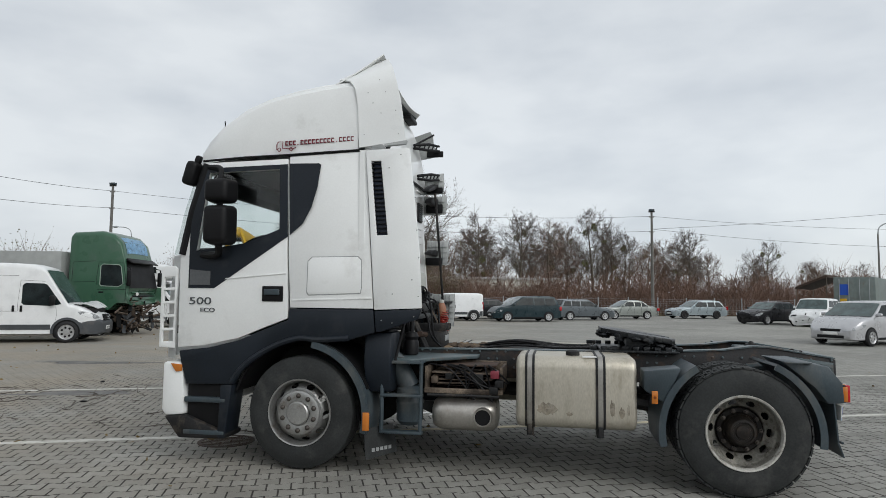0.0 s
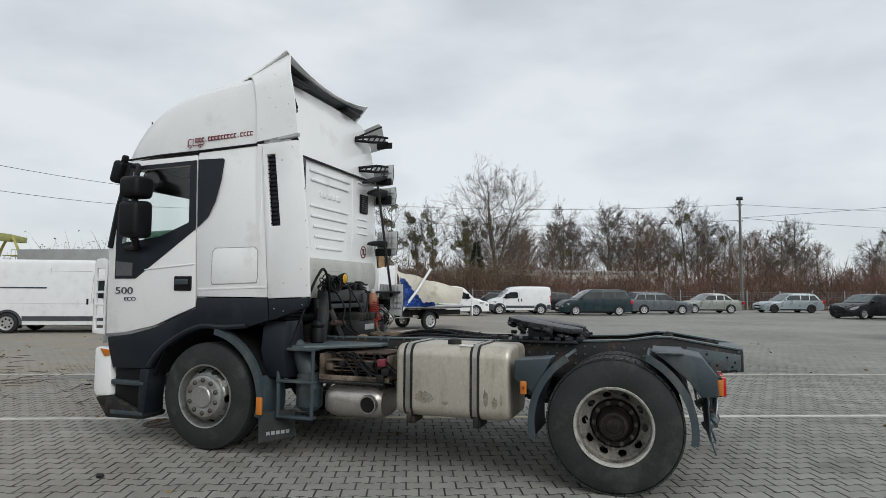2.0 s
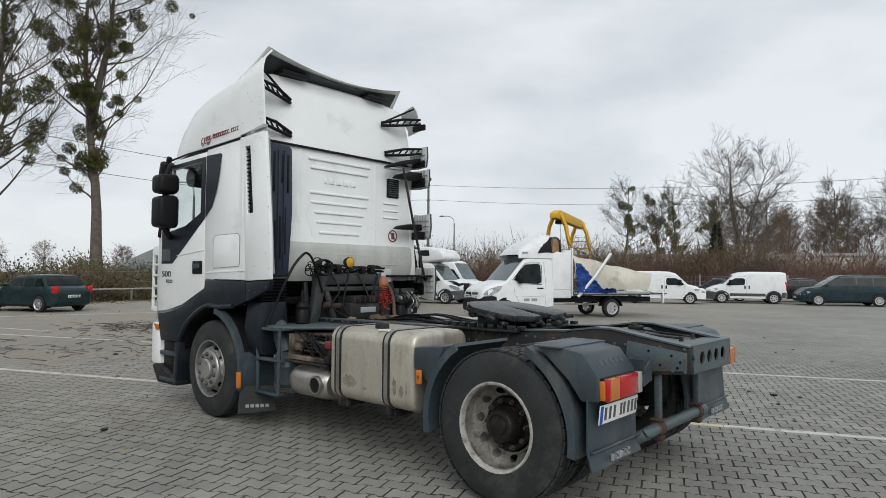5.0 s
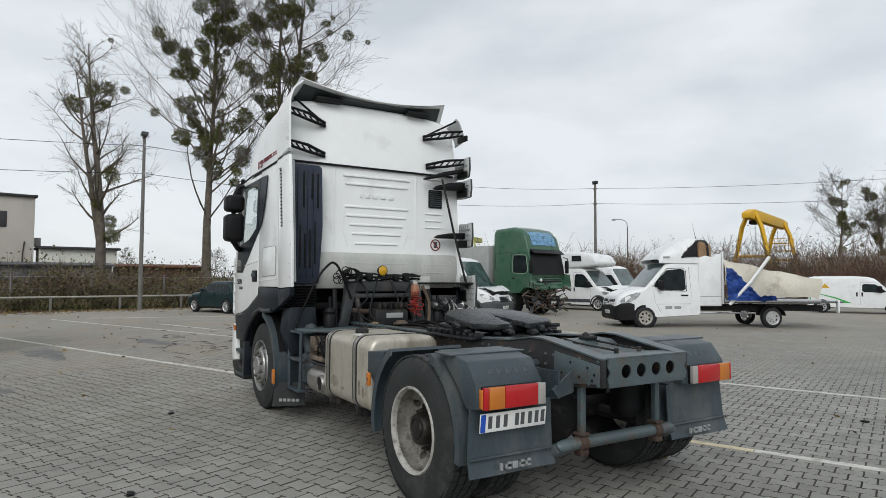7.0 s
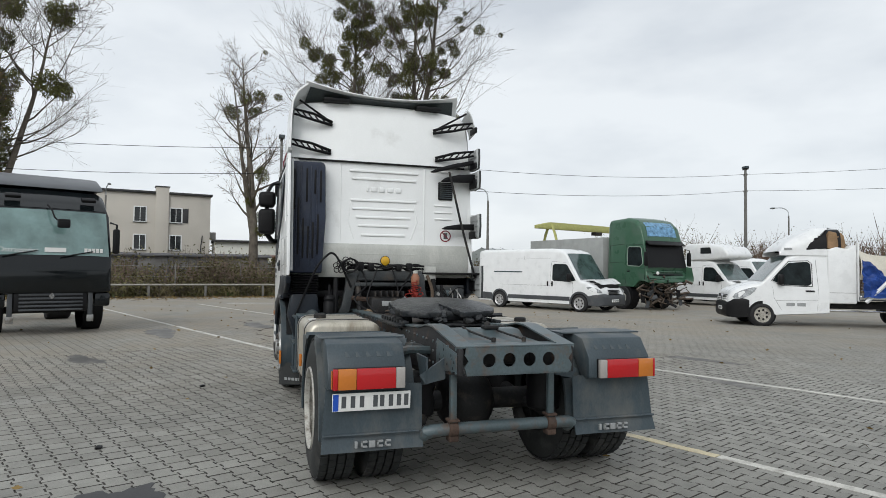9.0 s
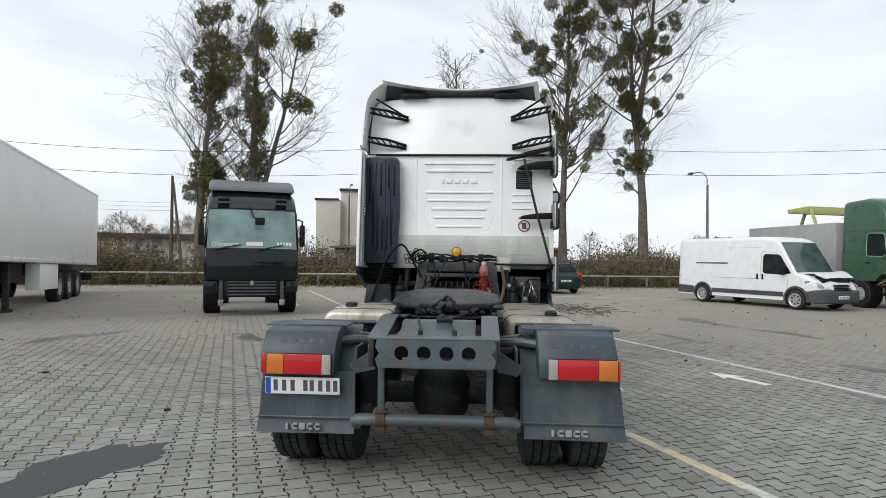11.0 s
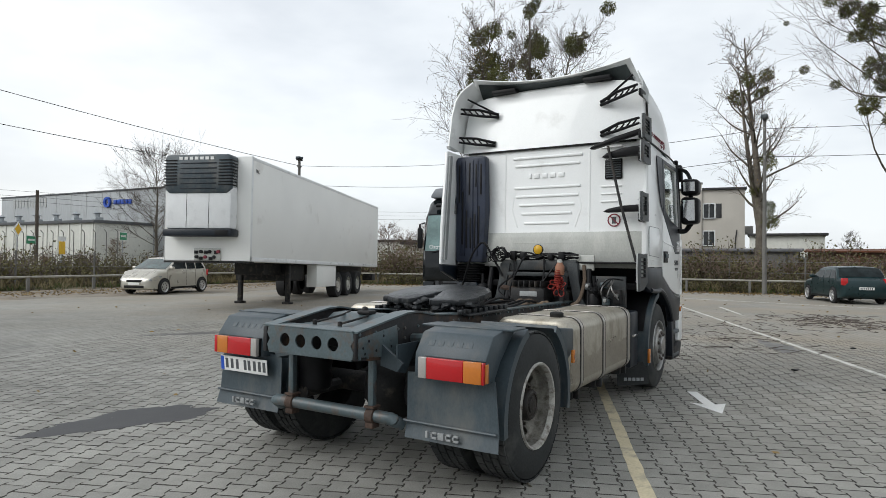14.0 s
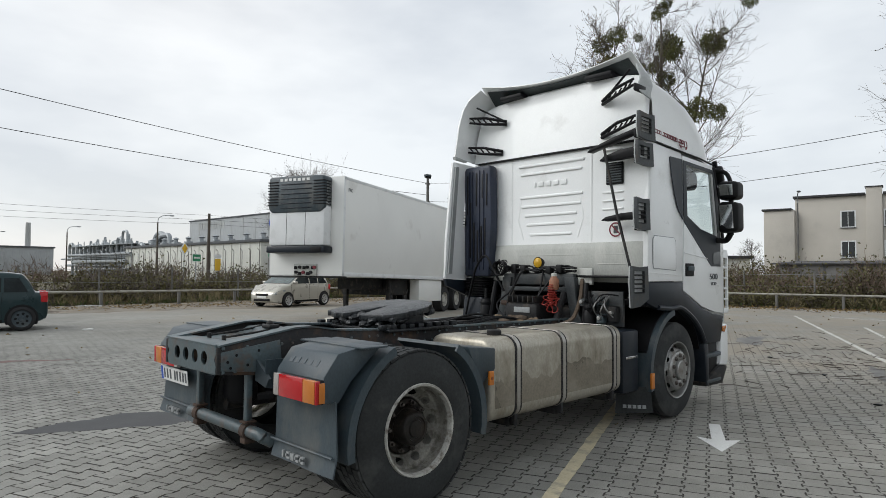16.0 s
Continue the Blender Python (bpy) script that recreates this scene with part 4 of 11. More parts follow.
def fragment(z0, z1, x0, x1, foot=0.0):
    """What is left of the torn right-hand fairing: a dark louvred frame outside, ribbed grey inside."""
    bm = bmesh.new()
    pts = [(x0, z0 + 0.01), ((x0 + x1) / 2, z0 - foot), (x1 - 0.02, z0 + 0.015 - foot * 1.5), (x1, (z0 + z1) / 2), (x1 - 0.01, z1), ((x0 + x1) / 2, z1 - 0.012), (x0 + 0.02, z1)]
    bm_plate(bm, pts, "y", 1.222, 1.235, (), 0.003)
    f = part("torn_fairing_piece", bm, TORNGREY, truck, "torn grey fairing piece, ribbed inside")
    xa, xb, za, zb = x0 + 0.09, x1 - 0.05, z0 + 0.07, z1 - 0.05
    bm = bmesh.new()
    bm_plate(bm, [(x, z) for x, z in pts], "y", 1.235, 1.262, [[(xa, za), (xb, za), (xb, zb), (xa, zb)]])
    part("louvre_frame", bm, CABSTEEL, f, "dark slate louvre frame")
    n = max(3, int((zb - za) / 0.04))
    for k in range(n):
        z = za + (zb - za) * (k + 0.3) / n
        bm = bmesh.new()
        bm_plate(bm, [(1.238, z - 0.008), (1.262, z - 0.016), (1.262, z - 0.008), (1.238, z)], "x", xa, xb)
        part("louvre_slat", bm, BLACK, f)
    bm = bmesh.new()
    k = 0
    while x0 + 0.03 + k * 0.05 < x1 - 0.03:
        bm_box(bm, x0 + 0.03 + k * 0.05, x0 + 0.034 + k * 0.05, 1.205, 1.222, z0 + 0.02, z1 - 0.02)
        k += 1
    for j in range(int((z1 - z0) / 0.07)):
        bm_box(bm, x0 + 0.02, x1 - 0.02, 1.205, 1.222, z0 + 0.03 + j * 0.07, z0 + 0.034 + j * 0.07)
    part("inner_ribs", bm, GREYPRINT, f)


part("torn_fairing_piece", sheet(lambda u, v: (lambda q: (q[0], -q[1], q[2]))(upper_side(0.12 + 0.62 * u + 0.04 * math.sin(9 * v), 0.52 + 0.34 * v)), 6, 10, 0.015), TORNGREY, truck, "torn grey fairing piece at the roof", 50)
fragment(2.93, 3.21, -3.24, -2.89)
fragment(2.66, 2.91, -3.20, -2.85)
fragment(2.0, 2.33, -3.12, -2.82)
fragment(1.30, 1.64, -3.08, -2.73, 0.06)
for z0, z1 in ((3.42, 3.5), (2.94, 3.02), (2.68, 2.80), (2.0, 2.1), (1.30, 1.44)):
    box_part("black_insert", -3.12, -2.9, 1.19, 1.222, z0, z1, BLACK, truck, 0.012, "black slotted insert on a torn fairing")

# air intake on the back of the cab, left side
bm = bmesh.new()
bm_plate(bm, [(-1.2, 1.52), (-0.80, 1.52), (-0.76, 2.2), (-0.775, 2.88), (-0.82, 2.905), (-1.19, 2.905), (-1.215, 2.86)], "x", -3.11, -2.97, (), 0.025)
snk = part("air_intake", bm, INTAKEBLUE, truck, "dark slotted air intake duct")
for y, z0, z1 in ((-1.15, 2.3, 2.8), (-1.10, 1.75, 2.45), (-1.04, 1.7, 2.2), (-1.0, 2.4, 2.82), (-0.98, 1.7, 2.1), (-0.92, 1.7, 2.15), (-0.9, 2.5, 2.8), (-0.86, 1.75, 2.25), (-0.83, 2.4, 2.8)):
    bm = bmesh.new()
    bm_box(bm, -2.975, -2.962, y - 0.011, y + 0.011, z0, z1, 0.005, 2)
    part("intake_slot", bm, BLACK, snk, "black slot")
for y in (-1.125, -1.07, -0.95, -0.88):
    box_part("intake_rib", -2.98, -2.955, y - 0.006, y + 0.006, 1.6, 2.85, INTAKEBLUE, snk, 0.004)
bm = bmesh.new()
bm_rings(bm, [[(-3.045 + (0.12 - w) * c, -1.005 + (0.17 - w) * d, z) for c, d in ((-1, -0.8), (-0.8, -1), (0.8, -1), (1, -0.8), (1, 0.8), (0.8, 1), (-0.8, 1), (-1, 0.8))] for z, w in [(1.275 + 0.016 * k, 0.018 * (k % 2)) for k in range(15)]])
part("bellows", bm, BLACK, snk, "black rubber bellows")
bm = bmesh.new()
bm_plate(bm, [(-1.16, 1.27), (-0.85, 1.27), (-0.82, 1.0), (-0.9, 0.72), (-1.12, 0.72), (-1.2, 1.0)], "x", -3.18, -2.92, (), 0.03)
part("intake_elbow", bm, NAVY, snk, "dark intake elbow")
tube_part("hand_rail", [(-2.9, -1.12, 1.0), (-2.82, -0.9, 1.55), (-2.8, -0.76, 1.74), (-2.8, -0.68, 1.76), (-2.8, -0.6, 1.65), (-2.85, -0.45, 1.35)], 0.014, BLACK, truck, 7, "black bent hand rail", 5)

# --- chassis
RAIL = [(-4.9, 0.80), (-4.9, 1.05), (-2.6, 1.065), (-0.6, 1.085), (0.1, 1.12), (0.36, 1.16), (0.5, 1.158), (1.068, 1.065), (1.068, 0.893), (0.75, 0.86), (0.5, 0.82), (-0.3, 0.80)]
chassis = plate_part("chassis_rail", RAIL, "y", -0.42, -0.385, CHASSIS, truck, (), 0.006, "grimy steel chassis rail with rust")
plate_part("chassis_rail", RAIL, "y", 0.385, 0.42, CHASSIS, truck, (), 0.006, "grimy steel chassis rail with rust")
for s in (-1, 1):
    bm = bmesh.new()
    bm_rings(bm, [[(x, s * 0.43, z), (x, s * 0.31, z), (x, s * 0.31, z - 0.012), (x, s * 0.43, z - 0.012)] for x, z in ((-3.0, 1.075), (-0.6, 1.097), (0.1, 1.132), (0.36, 1.172), (0.5, 1.17), (1.06, 1.082))])
    part("rail_flange", bm, CHASSISGREY if s else CHASSIS, truck, "grey rail top flange")
    bm = bmesh.new()
    for k in range(46):
        x = 1.03 - k * 0.085
        for dz in (0.045, 0.13, 0.2):
            if (k * 7 + int(dz * 100)) % 3 == 0:
                continue
            bm_lathe(bm, [(0.012, 0), (0.011, s * 0.009), (0.0, s * 0.011)], (x, s * 0.42, 0.86 + dz), "y", 6)
    tagged(part("rail_bolts", bm, CHASSISGREY, truck, "rail bolt heads"), "rail bolt heads", kind="stuff")
    # rusty gusset plates towards the tail
    plate_part("tail_gusset", [(0.62, 1.09), (1.045, 1.035), (1.045, 0.915), (0.72, 0.88), (0.6, 0.9)], "y", s * 0.421, s * 0.428, CHASSISGREY, truck, (), 0.003, "rust-speckled dark tail plate")
# tail cross member with round holes
holes = [circle(y, 0.987, 0.046, 20) for y in (-0.205, -0.06, 0.087, 0.23)]
bm = bmesh.new()
bm_plate(bm, [(-0.362, 0.899), (-0.376, 0.945), (-0.35, 0.985), (-0.376, 1.025), (-0.366, 1.073), (0.398, 1.073), (0.406, 1.025), (0.38, 0.985), (0.406, 0.945), (0.396, 0.899)], "x", 1.058, 1.07, holes)
bm_box(bm, 0.90, 1.07, -0.37, 0.395, 1.073, 1.085, 0.004)
bm_box(bm, 0.97, 1.067, -0.36, 0.385, 0.888, 0.899, 0.003)
tail = part("tail_cross_member", bm, CHASSISGREY, truck, "grey tail cross member with round holes")
bm = bmesh.new()
bm_plate(bm, [(0.90, 1.066), (0.90, 1.076), (0.58, 1.088), (0.50, 1.135), (0.36, 1.14), (0.34, 1.12), (0.48, 1.12), (0.56, 1.074)], "y", -0.27, 0.27, (), 0.004)
part("tail_deck", bm, CHASSISGREY, truck, "pale slate deck plate on the tail")
for y0_, y1_ in ((-0.16, -0.10), (0.07, 0.13)):
    tube_part("tail_rod", [(0.42, y0_, 1.15), (0.55, y0_ + 0.02, 1.125), (0.88, y1_, 1.10)], 0.008, MATTBLACK, truck, 6, "thin black rod over the tail deck", 3)
    lathe_part("rod_end", [(0.0, -0.02), (0.016, -0.018), (0.016, 0.02), (0.0, 0.024)], (0.885, y1_, 1.095), "z", MATTBLACK, truck, 10, True)
bm = bmesh.new()
bm_box(bm, 0.43, 0.52, -0.02, 0.1, 1.135, 1.165, 0.012), bm_ball(bm, (0.47, 0.02, 1.165), 0.028)
part("tail_latch", bm, MATTBLACK, truck, "black latch block on the tail deck")
for x, z in ((1.0, 0.97), (0.94, 1.01), (0.86, 0.94), (0.78, 1.03), (0.69, 0.95), (0.98, 0.93)):
    for s in (-1, 1):
        lathe_part("rail_hole", [(0.010, s * 0.001), (0.0, s * 0.001)], (x, s * 0.4285, z), "y", BLACK, truck, 12, False, "dark drilled hole")
for x in (-2.3, -1.3, -0.35, 0.4):
    box_part("cross_member", x - 0.05, x + 0.05, -0.39, 0.39, 0.86, 1.03, CHASSIS, truck, 0.01, "dark cross member")
# axle, springs, differential
bm = bmesh.new()
bm_tube(bm, [(RAX, -0.95, WR), (RAX, 0.95, WR)], 0.085, 14)
bm_ball(bm, (RAX - 0.03, 0, WR), 0.27, (1.1, 0.9, 1), 20)
part("rear_axle", bm, MATTBLACK, truck, "black rear axle with round differential")
tube_part("front_axle", [(FAX, -0.95, 0.45), (FAX, 0.95, 0.45)], 0.06, MATTBLACK, truck, 10, "black front axle")
tube_part("prop_shaft", [(-3.3, 0, 0.72), (-0.3, 0, 0.55)], 0.07, MATTBLACK, truck, 12, "black propeller shaft")
box_part("engine", -4.6, -3.0, -0.37, 0.37, 0.62, 1.2, MATTBLACK, truck, 0.06, "black engine and gearbox block")
for s in (-1, 1):
    for x in (0.42, -0.42):
        lathe_part("air_spring", [(0.11, -0.16), (0.13, -0.14), (0.14, -0.05), (0.125, 0.0), (0.14, 0.06), (0.13, 0.14), (0.1, 0.16)], (x, s * 0.52, 0.66), "z", BLACK, truck, 20, True, "black rubber air spring")
    tube_part("trailing_arm", [(-0.75, s * 0.5, 0.62), (0.0, s * 0.52, 0.5), (0.55, s * 0.52, 0.5)], 0.05, MATTBLACK, truck, 8, "black trailing arm")
    tube_part("shock_absorber", [(0.3, s * 0.46, 0.98), (0.48, s * 0.6, 1.02)], 0.035, CHASSISGREY, truck, 8, "grey damper")
    tube_part("guard_arm", [(0.42, s * 0.42, 0.98), (0.5, s * 0.6, 1.0), (0.6, s * 0.8, 0.99)], 0.032, CHASSISGREY, truck, 8, "grey mudguard support arm")
    # triangular tail stays
    bm = bmesh.new()
    bm_plate(bm, [(s * 0.42, 0.98), (s * 0.6, 0.86), (s * 0.56, 0.8), (s * 0.42, 0.83)], "x", 0.78, 0.80)
    bm_plate(bm, [(0.55, 0.98), (0.8, 0.98), (0.8, 0.8), (0.7, 0.78)], "y", s * 0.545, s * 0.56)
    part("tail_stay", bm, GREYPL, truck, "grey folded tail stay")
    bm = bmesh.new()
    bm_box(bm, 0.80, 0.845, s * 0.37 - 0.024, s * 0.37 + 0.024, 0.5, 0.9, 0.01)
    part("bar_hanger", bm, CHASSISGREY, truck, "grey hanger of the under-run bar")
    bm = bmesh.new()
    bm_lathe(bm, [(0.042, -0.035), (0.055, -0.03), (0.055, 0.03), (0.042, 0.035)], (0.82, s * 0.37, 0.49), "y", 14)
    bm_box(bm, 0.78, 0.86, s * 0.37 - 0.035, s * 0.37 + 0.035, 0.41, 0.45, 0.008), bm_box(bm, 0.775, 0.865, s * 0.37 - 0.04, s * 0.37 + 0.04, 0.545, 0.562, 0.005)
    part("bar_clamp", bm, RUST, truck, "rusty clamp of the under-run bar")
tube_part("under_run_bar", [(0.74, -0.555, 0.44), (0.80, -0.53, 0.475), (0.82, -0.45, 0.492), (0.82, 0.45, 0.492), (0.80, 0.53, 0.475), (0.74, 0.555, 0.44)], 0.042, CHASSISGREY, truck, 12, "grey tubular under-run bar", 4)

# --- wheels
for s in (-1, 1):
    truck_wheel(truck, FAX, s, 1.235, "front")
    truck_wheel(truck, RAX, s, 1.255, "rear")
    inner_tyre(truck, RAX, s, 0.91)

# --- rear mudguards, lamps, flaps
for s in (-1, 1):
    bm = bmesh.new()
    bm_arc(bm, RAX - 0.025, WR - 0.01, 0.615, 122, 192, s * 1.25, s * 0.6, 0.025, 12, 0.03)
    fg = part("front_mudguard", bm, GREYPL, truck, "slate grey front half of the rear mudguard")
    plate_part("mudguard_gusset", [(-0.72, 1.0), (-0.42, 1.03), (-0.48, 0.9), (-0.56, 0.74), (-0.72, 0.84)], "y", s * 1.235, s * 0.95, GREYPL, fg, (), 0.01)
    bm = bmesh.new()
    bm_plate(bm, [(-0.665, 0.735), (-0.615, 0.735), (-0.615, 0.84), (-0.665, 0.84)], "y", s * 1.25, s * 1.272, (), 0.006)
    mk = part("marker_lamp", bm, ORANGE, fg, "orange side marker")
    lathe_part("reflector", [(0.013, s * 1.270), (0.013, s * 1.2745), (0.0, s * 1.2745)], (-0.64, 0, 0.787), "y", surf("brown_lamp_core", (0.2, 0.05, 0.01), 0.3, var=0.1, bump=0.0), mk, 12, False, "dark round reflector")
    bm = bmesh.new()
    bm_arc(bm, RAX - 0.025, WR - 0.01, 0.615, 64, -8, s * (1.285 if s > 0 else 1.255), s * 0.59, 0.025, 14, 0.03)
    rg = part("rear_mudguard", bm, GREYPL, truck, "slate grey rear mudguard carrying the tail lamp")
    bm = bmesh.new()
    bm_plate(bm, [(0.34, 1.115), (0.56, 1.10), (0.70, 1.075), (0.80, 0.945), (0.81, 0.79), (0.69, 0.78), (0.60, 0.9), (0.45, 1.03)], "y", s * 1.225, s * 0.70, (), 0.012)
    part("lamp_housing", bm, GREYPL, rg, "moulded lamp housing")
    box_part("top_plate", 0.37, 0.57, s * (1.295 if s > 0 else 1.26), s * (0.6 if s > 0 else 0.66), 1.095, 1.107, GREYPL, rg, 0.004)
    for k in range(5):
        bm = bmesh.new()
        bm_box(bm, -0.004, 0.0005, -0.022, 0.022, -0.02, 0.02, 0.0)
        b = part("embossed_bar", bm, GREYPL, rg, "embossed badge bar")
        b.matrix_basis = Matrix.Translation((0.752, s * (0.80 + k * 0.07), 1.0105)) @ Matrix.Rotation(radians(-36), 4, "Y")
    lamp = box_part("tail_lamp", 0.795, 0.832, s * (1.225 if s > 0 else 1.188), s * (0.768 if s > 0 else 0.722), 0.79, 0.93, BLACK, truck, 0.006, "rectangular rear lamp cluster")
    if s > 0:
        segs = [(1.237, 1.222, REDLENS, "red edge lens"), (1.22, 1.095, ORANGE, "orange indicator lens"), (1.093, 0.826, REDLENS, "red stop lens"), (0.824, 0.763, CLEARLENS, "clear reversing lens")]
    else:
        segs = [(1.197, 1.165, REDLENS, "red lens"), (1.163, 1.044, ORANGE, "orange indicator lens"), (1.042, 0.782, REDLENS, "red stop lens"), (0.78, 0.718, CLEARLENS, "clear reversing lens")]
    for a, b, mt, lb in segs:
        box_part("lens", 0.83, 0.862, s * a, s * b, 0.795, 0.93, mt, lamp, 0.005, lb)
    bm = bmesh.new()
    bm_plate(bm, [(0.802, 0.80), (0.842, 0.80), (0.842, 0.918), (0.802, 0.918)], "y", s * (1.2375 if s > 0 else 1.1975), s * (1.243 if s > 0 else 1.203), (), 0.003)
    part("side_lens", bm, ORANGE, lamp, "orange side lens")
    # flap: a plate hanging from the guard, with a lip at the foot
    def flap_fn(u, v, s=s):
        y = s * (((1.255 + 0.045 * v) if s > 0 else (1.225 + 0.03 * v)) - (0.655 + 0.035 * v) * u)
        return (0.738 + 0.015 * v + 0.03 * max(0.0, v - 0.74) / 0.26 + 0.006 * math.sin(u * 6), y, 0.80 - 0.425 * v)
    fl = part("rear_mud_flap", sheet(flap_fn, 8, 8, 0.01), GREYPL, truck, "slate grey mud flap with a pale worn badge")
    bm = bmesh.new()
    bm_tube(bm, [(0.776, s * (1.285 if s > 0 else 1.245), 0.485), (0.776, s * 0.60, 0.485)], 0.009, 6)
    part("flap_rib", bm, GREYPL, fl)
    for k in range(5):
        y = s * (1.03 - k * 0.053) if s < 0 else s * (0.80 + k * 0.053)
        bm = bmesh.new()
        if k in (0, 2):
            bm_box(bm, 0.793, 0.811, y - (0.009 if k == 0 else 0.021), y + (0.009 if k == 0 else 0.021), 0.405, 0.448, 0.002)
        else:
            bm_box(bm, 0.793, 0.811, y - 0.021, y + 0.021, 0.405, 0.418, 0.002), bm_box(bm, 0.793, 0.811, y - 0.021, y + 0.021, 0.436, 0.449, 0.002), bm_box(bm, 0.793, 0.811, y - 0.021, y - 0.009, 0.405, 0.449, 0.002)
        part("worn_badge_bar", bm, GREYPRINT, fl, "pale worn badge bar")
plate = box_part("number_plate", 0.74, 0.748, -1.19, -0.665, 0.645, 0.765, PLATEWHITE, truck, 0.004, "white number plate with dark bars")
plate.matrix_basis = Matrix.Translation((0.795, 0, 0.7)) @ Matrix.Rotation(radians(6), 4, "Y") @ Matrix.Translation((-0.744, 0, -0.7))
for y in (-1.115, -1.055, -0.995, -0.905, -0.86, -0.80, -0.745, -0.695):
    box_part("plate_bar", 0.748, 0.7495, y - 0.015, y + 0.015, 0.668, 0.746, DARKPRINT, plate, 0.0, "dark bar")
bm = bmesh.new()
bm_box(bm, 0.748, 0.7497, -1.186, -1.15, 0.65, 0.76)
part("plate_band", bm, BLUEPRINT, plate, "blue band")

# --- fifth wheel
bm = bmesh.new()
outl = [(-1.0, -0.20), (-0.93, -0.33), (-0.76, -0.46), (-0.5, -0.47), (-0.36, -0.42), (-0.31, -0.26), (-0.30, -0.10), (-0.56, -0.035), (-0.68, 0.0), (-0.56, 0.035), (-0.30, 0.10), (-0.31, 0.26), (-0.36, 0.42), (-0.5, 0.47), (-0.76, 0.46), (-0.93, 0.33), (-1.0, 0.20)]
jag = random.Random(31)
ragged = []
for (ax, ay), (bx_, by_) in zip(outl, outl[1:] + outl[:1]):
    n_ = max(2, int(math.hypot(bx_ - ax, by_ - ay) / 0.035))
    for i in range(n_):
        f = i / n_
        k = 0.016 if ax + (bx_ - ax) * f > -0.62 else 0.007
        ragged.append((ax + (bx_ - ax) * f + jag.uniform(-k, k), ay + (by_ - ay) * f + jag.uniform(-k, k)))
bm_plate(bm, ragged, "z", 1.212, 1.26, (), 0.006)
lump = bmesh.new()
for k in range(46):
    ax, ay = jag.choice(ragged)
    bm_ball(lump, (ax * 0.96 - 0.026, ay * 0.94, 1.205 + jag.uniform(-0.03, 0.02)), jag.uniform(0.018, 0.045), (1.4, 1.2, 0.7), 8)
for v in lump.verts:
    v.co += Vector((jag.uniform(-1, 1), jag.uniform(-1, 1), jag.uniform(-1, 1))) * 0.007
merge(bm, lump)
for v in bm.verts:
    v.co.z += 0.10 * (-(v.co.x + 0.66)) / 0.7
fw = part("fifth_wheel", bm, GREASE, truck, "greasy black fifth wheel coupling plate")
bm = bmesh.new()
for s in (-1, 1):
    bm_box(bm, -0.78, -0.54, s * 0.34 - 0.05, s * 0.34 + 0.05, 1.09, 1.23, 0.02)
bm_box(bm, -1.02, -0.3, -0.5, 0.5, 1.085, 1.105, 0.005)
bm_box(bm, -0.75, -0.45, -0.2, 0.2, 1.12, 1.21, 0.03), bm_tube(bm, [(-0.5, 0.1, 1.17), (-0.35, 0.5, 1.18)], 0.02, 6)
for k in range(9):
    bm_box(bm, -1.12 + k * 0.1, -1.06 + k * 0.1, -0.45, -0.40, 1.10, 1.14, 0.006), bm_box(bm, -1.12 + k * 0.1, -1.06 + k * 0.1, 0.40, 0.45, 1.10, 1.14, 0.006)
part("coupling_pedestal", bm, GREASE, fw, "greasy coupling pedestal")

# --- tanks
def rounded(y0, y1, z0, z1, r, n=6):
    out = []
    for cy, cz, a0 in ((y1 - r, z1 - r, 0), (y0 + r, z1 - r, 90), (y0 + r, z0 + r, 180), (y1 - r, z0 + r, 270)):
        out += [(cy + r * math.cos(radians(a0 + 90 * i / n)), cz + r * math.sin(radians(a0 + 90 * i / n))) for i in range(n + 1)]
    return out


def tank(x0, x1, s, y0, y1, z0, z1, straps, label, metal):
    def band(xs):
        bm = bmesh.new()
        bm_rings(bm, [[(x, s * y, z) for y, z in rounded(y0 + d, y1 - d, z0 + d, z1 - d, max(0.02, 0.105 - d))] for x, d in xs])
        return bm
    t = part("fuel_tank", band(((x0, 0.045), (x0 + 0.006, 0.022), (x0 + 0.022, 0.006), (x0 + 0.045, 0.0), (x1 - 0.045, 0.0), (x1 - 0.022, 0.006), (x1 - 0.006, 0.022), (x1, 0.045))), metal, truck, label, 50)
    for x in straps:
        for dx in (-0.032, 0.032):
            part("strap_edge", band(((x + dx - 0.01, -0.001), (x + dx - 0.01, -0.005), (x + dx + 0.01, -0.005), (x + dx + 0.01, -0.001))), MATTBLACK, t, "dark strap rubber")
        part("tank_strap", band(((x - 0.022, -0.001), (x - 0.02, -0.008), (x + 0.02, -0.008), (x + 0.022, -0.001))), STEELSOFT, t, "steel tank strap")
        bm = bmesh.new()
        bm_box(bm, x - 0.03, x + 0.03, s * (y1 - 0.3), s * (y1 - 0.08), z0 - 0.075, z0 - 0.005, 0.008), bm_box(bm, x - 0.02, x + 0.02, s * (y1 - 0.07), s * (y1 - 0.02), z0 - 0.06, z0 + 0.04, 0.006)
        part("strap_bracket", bm, MATTBLACK, t, "dark strap bracket")
    return t


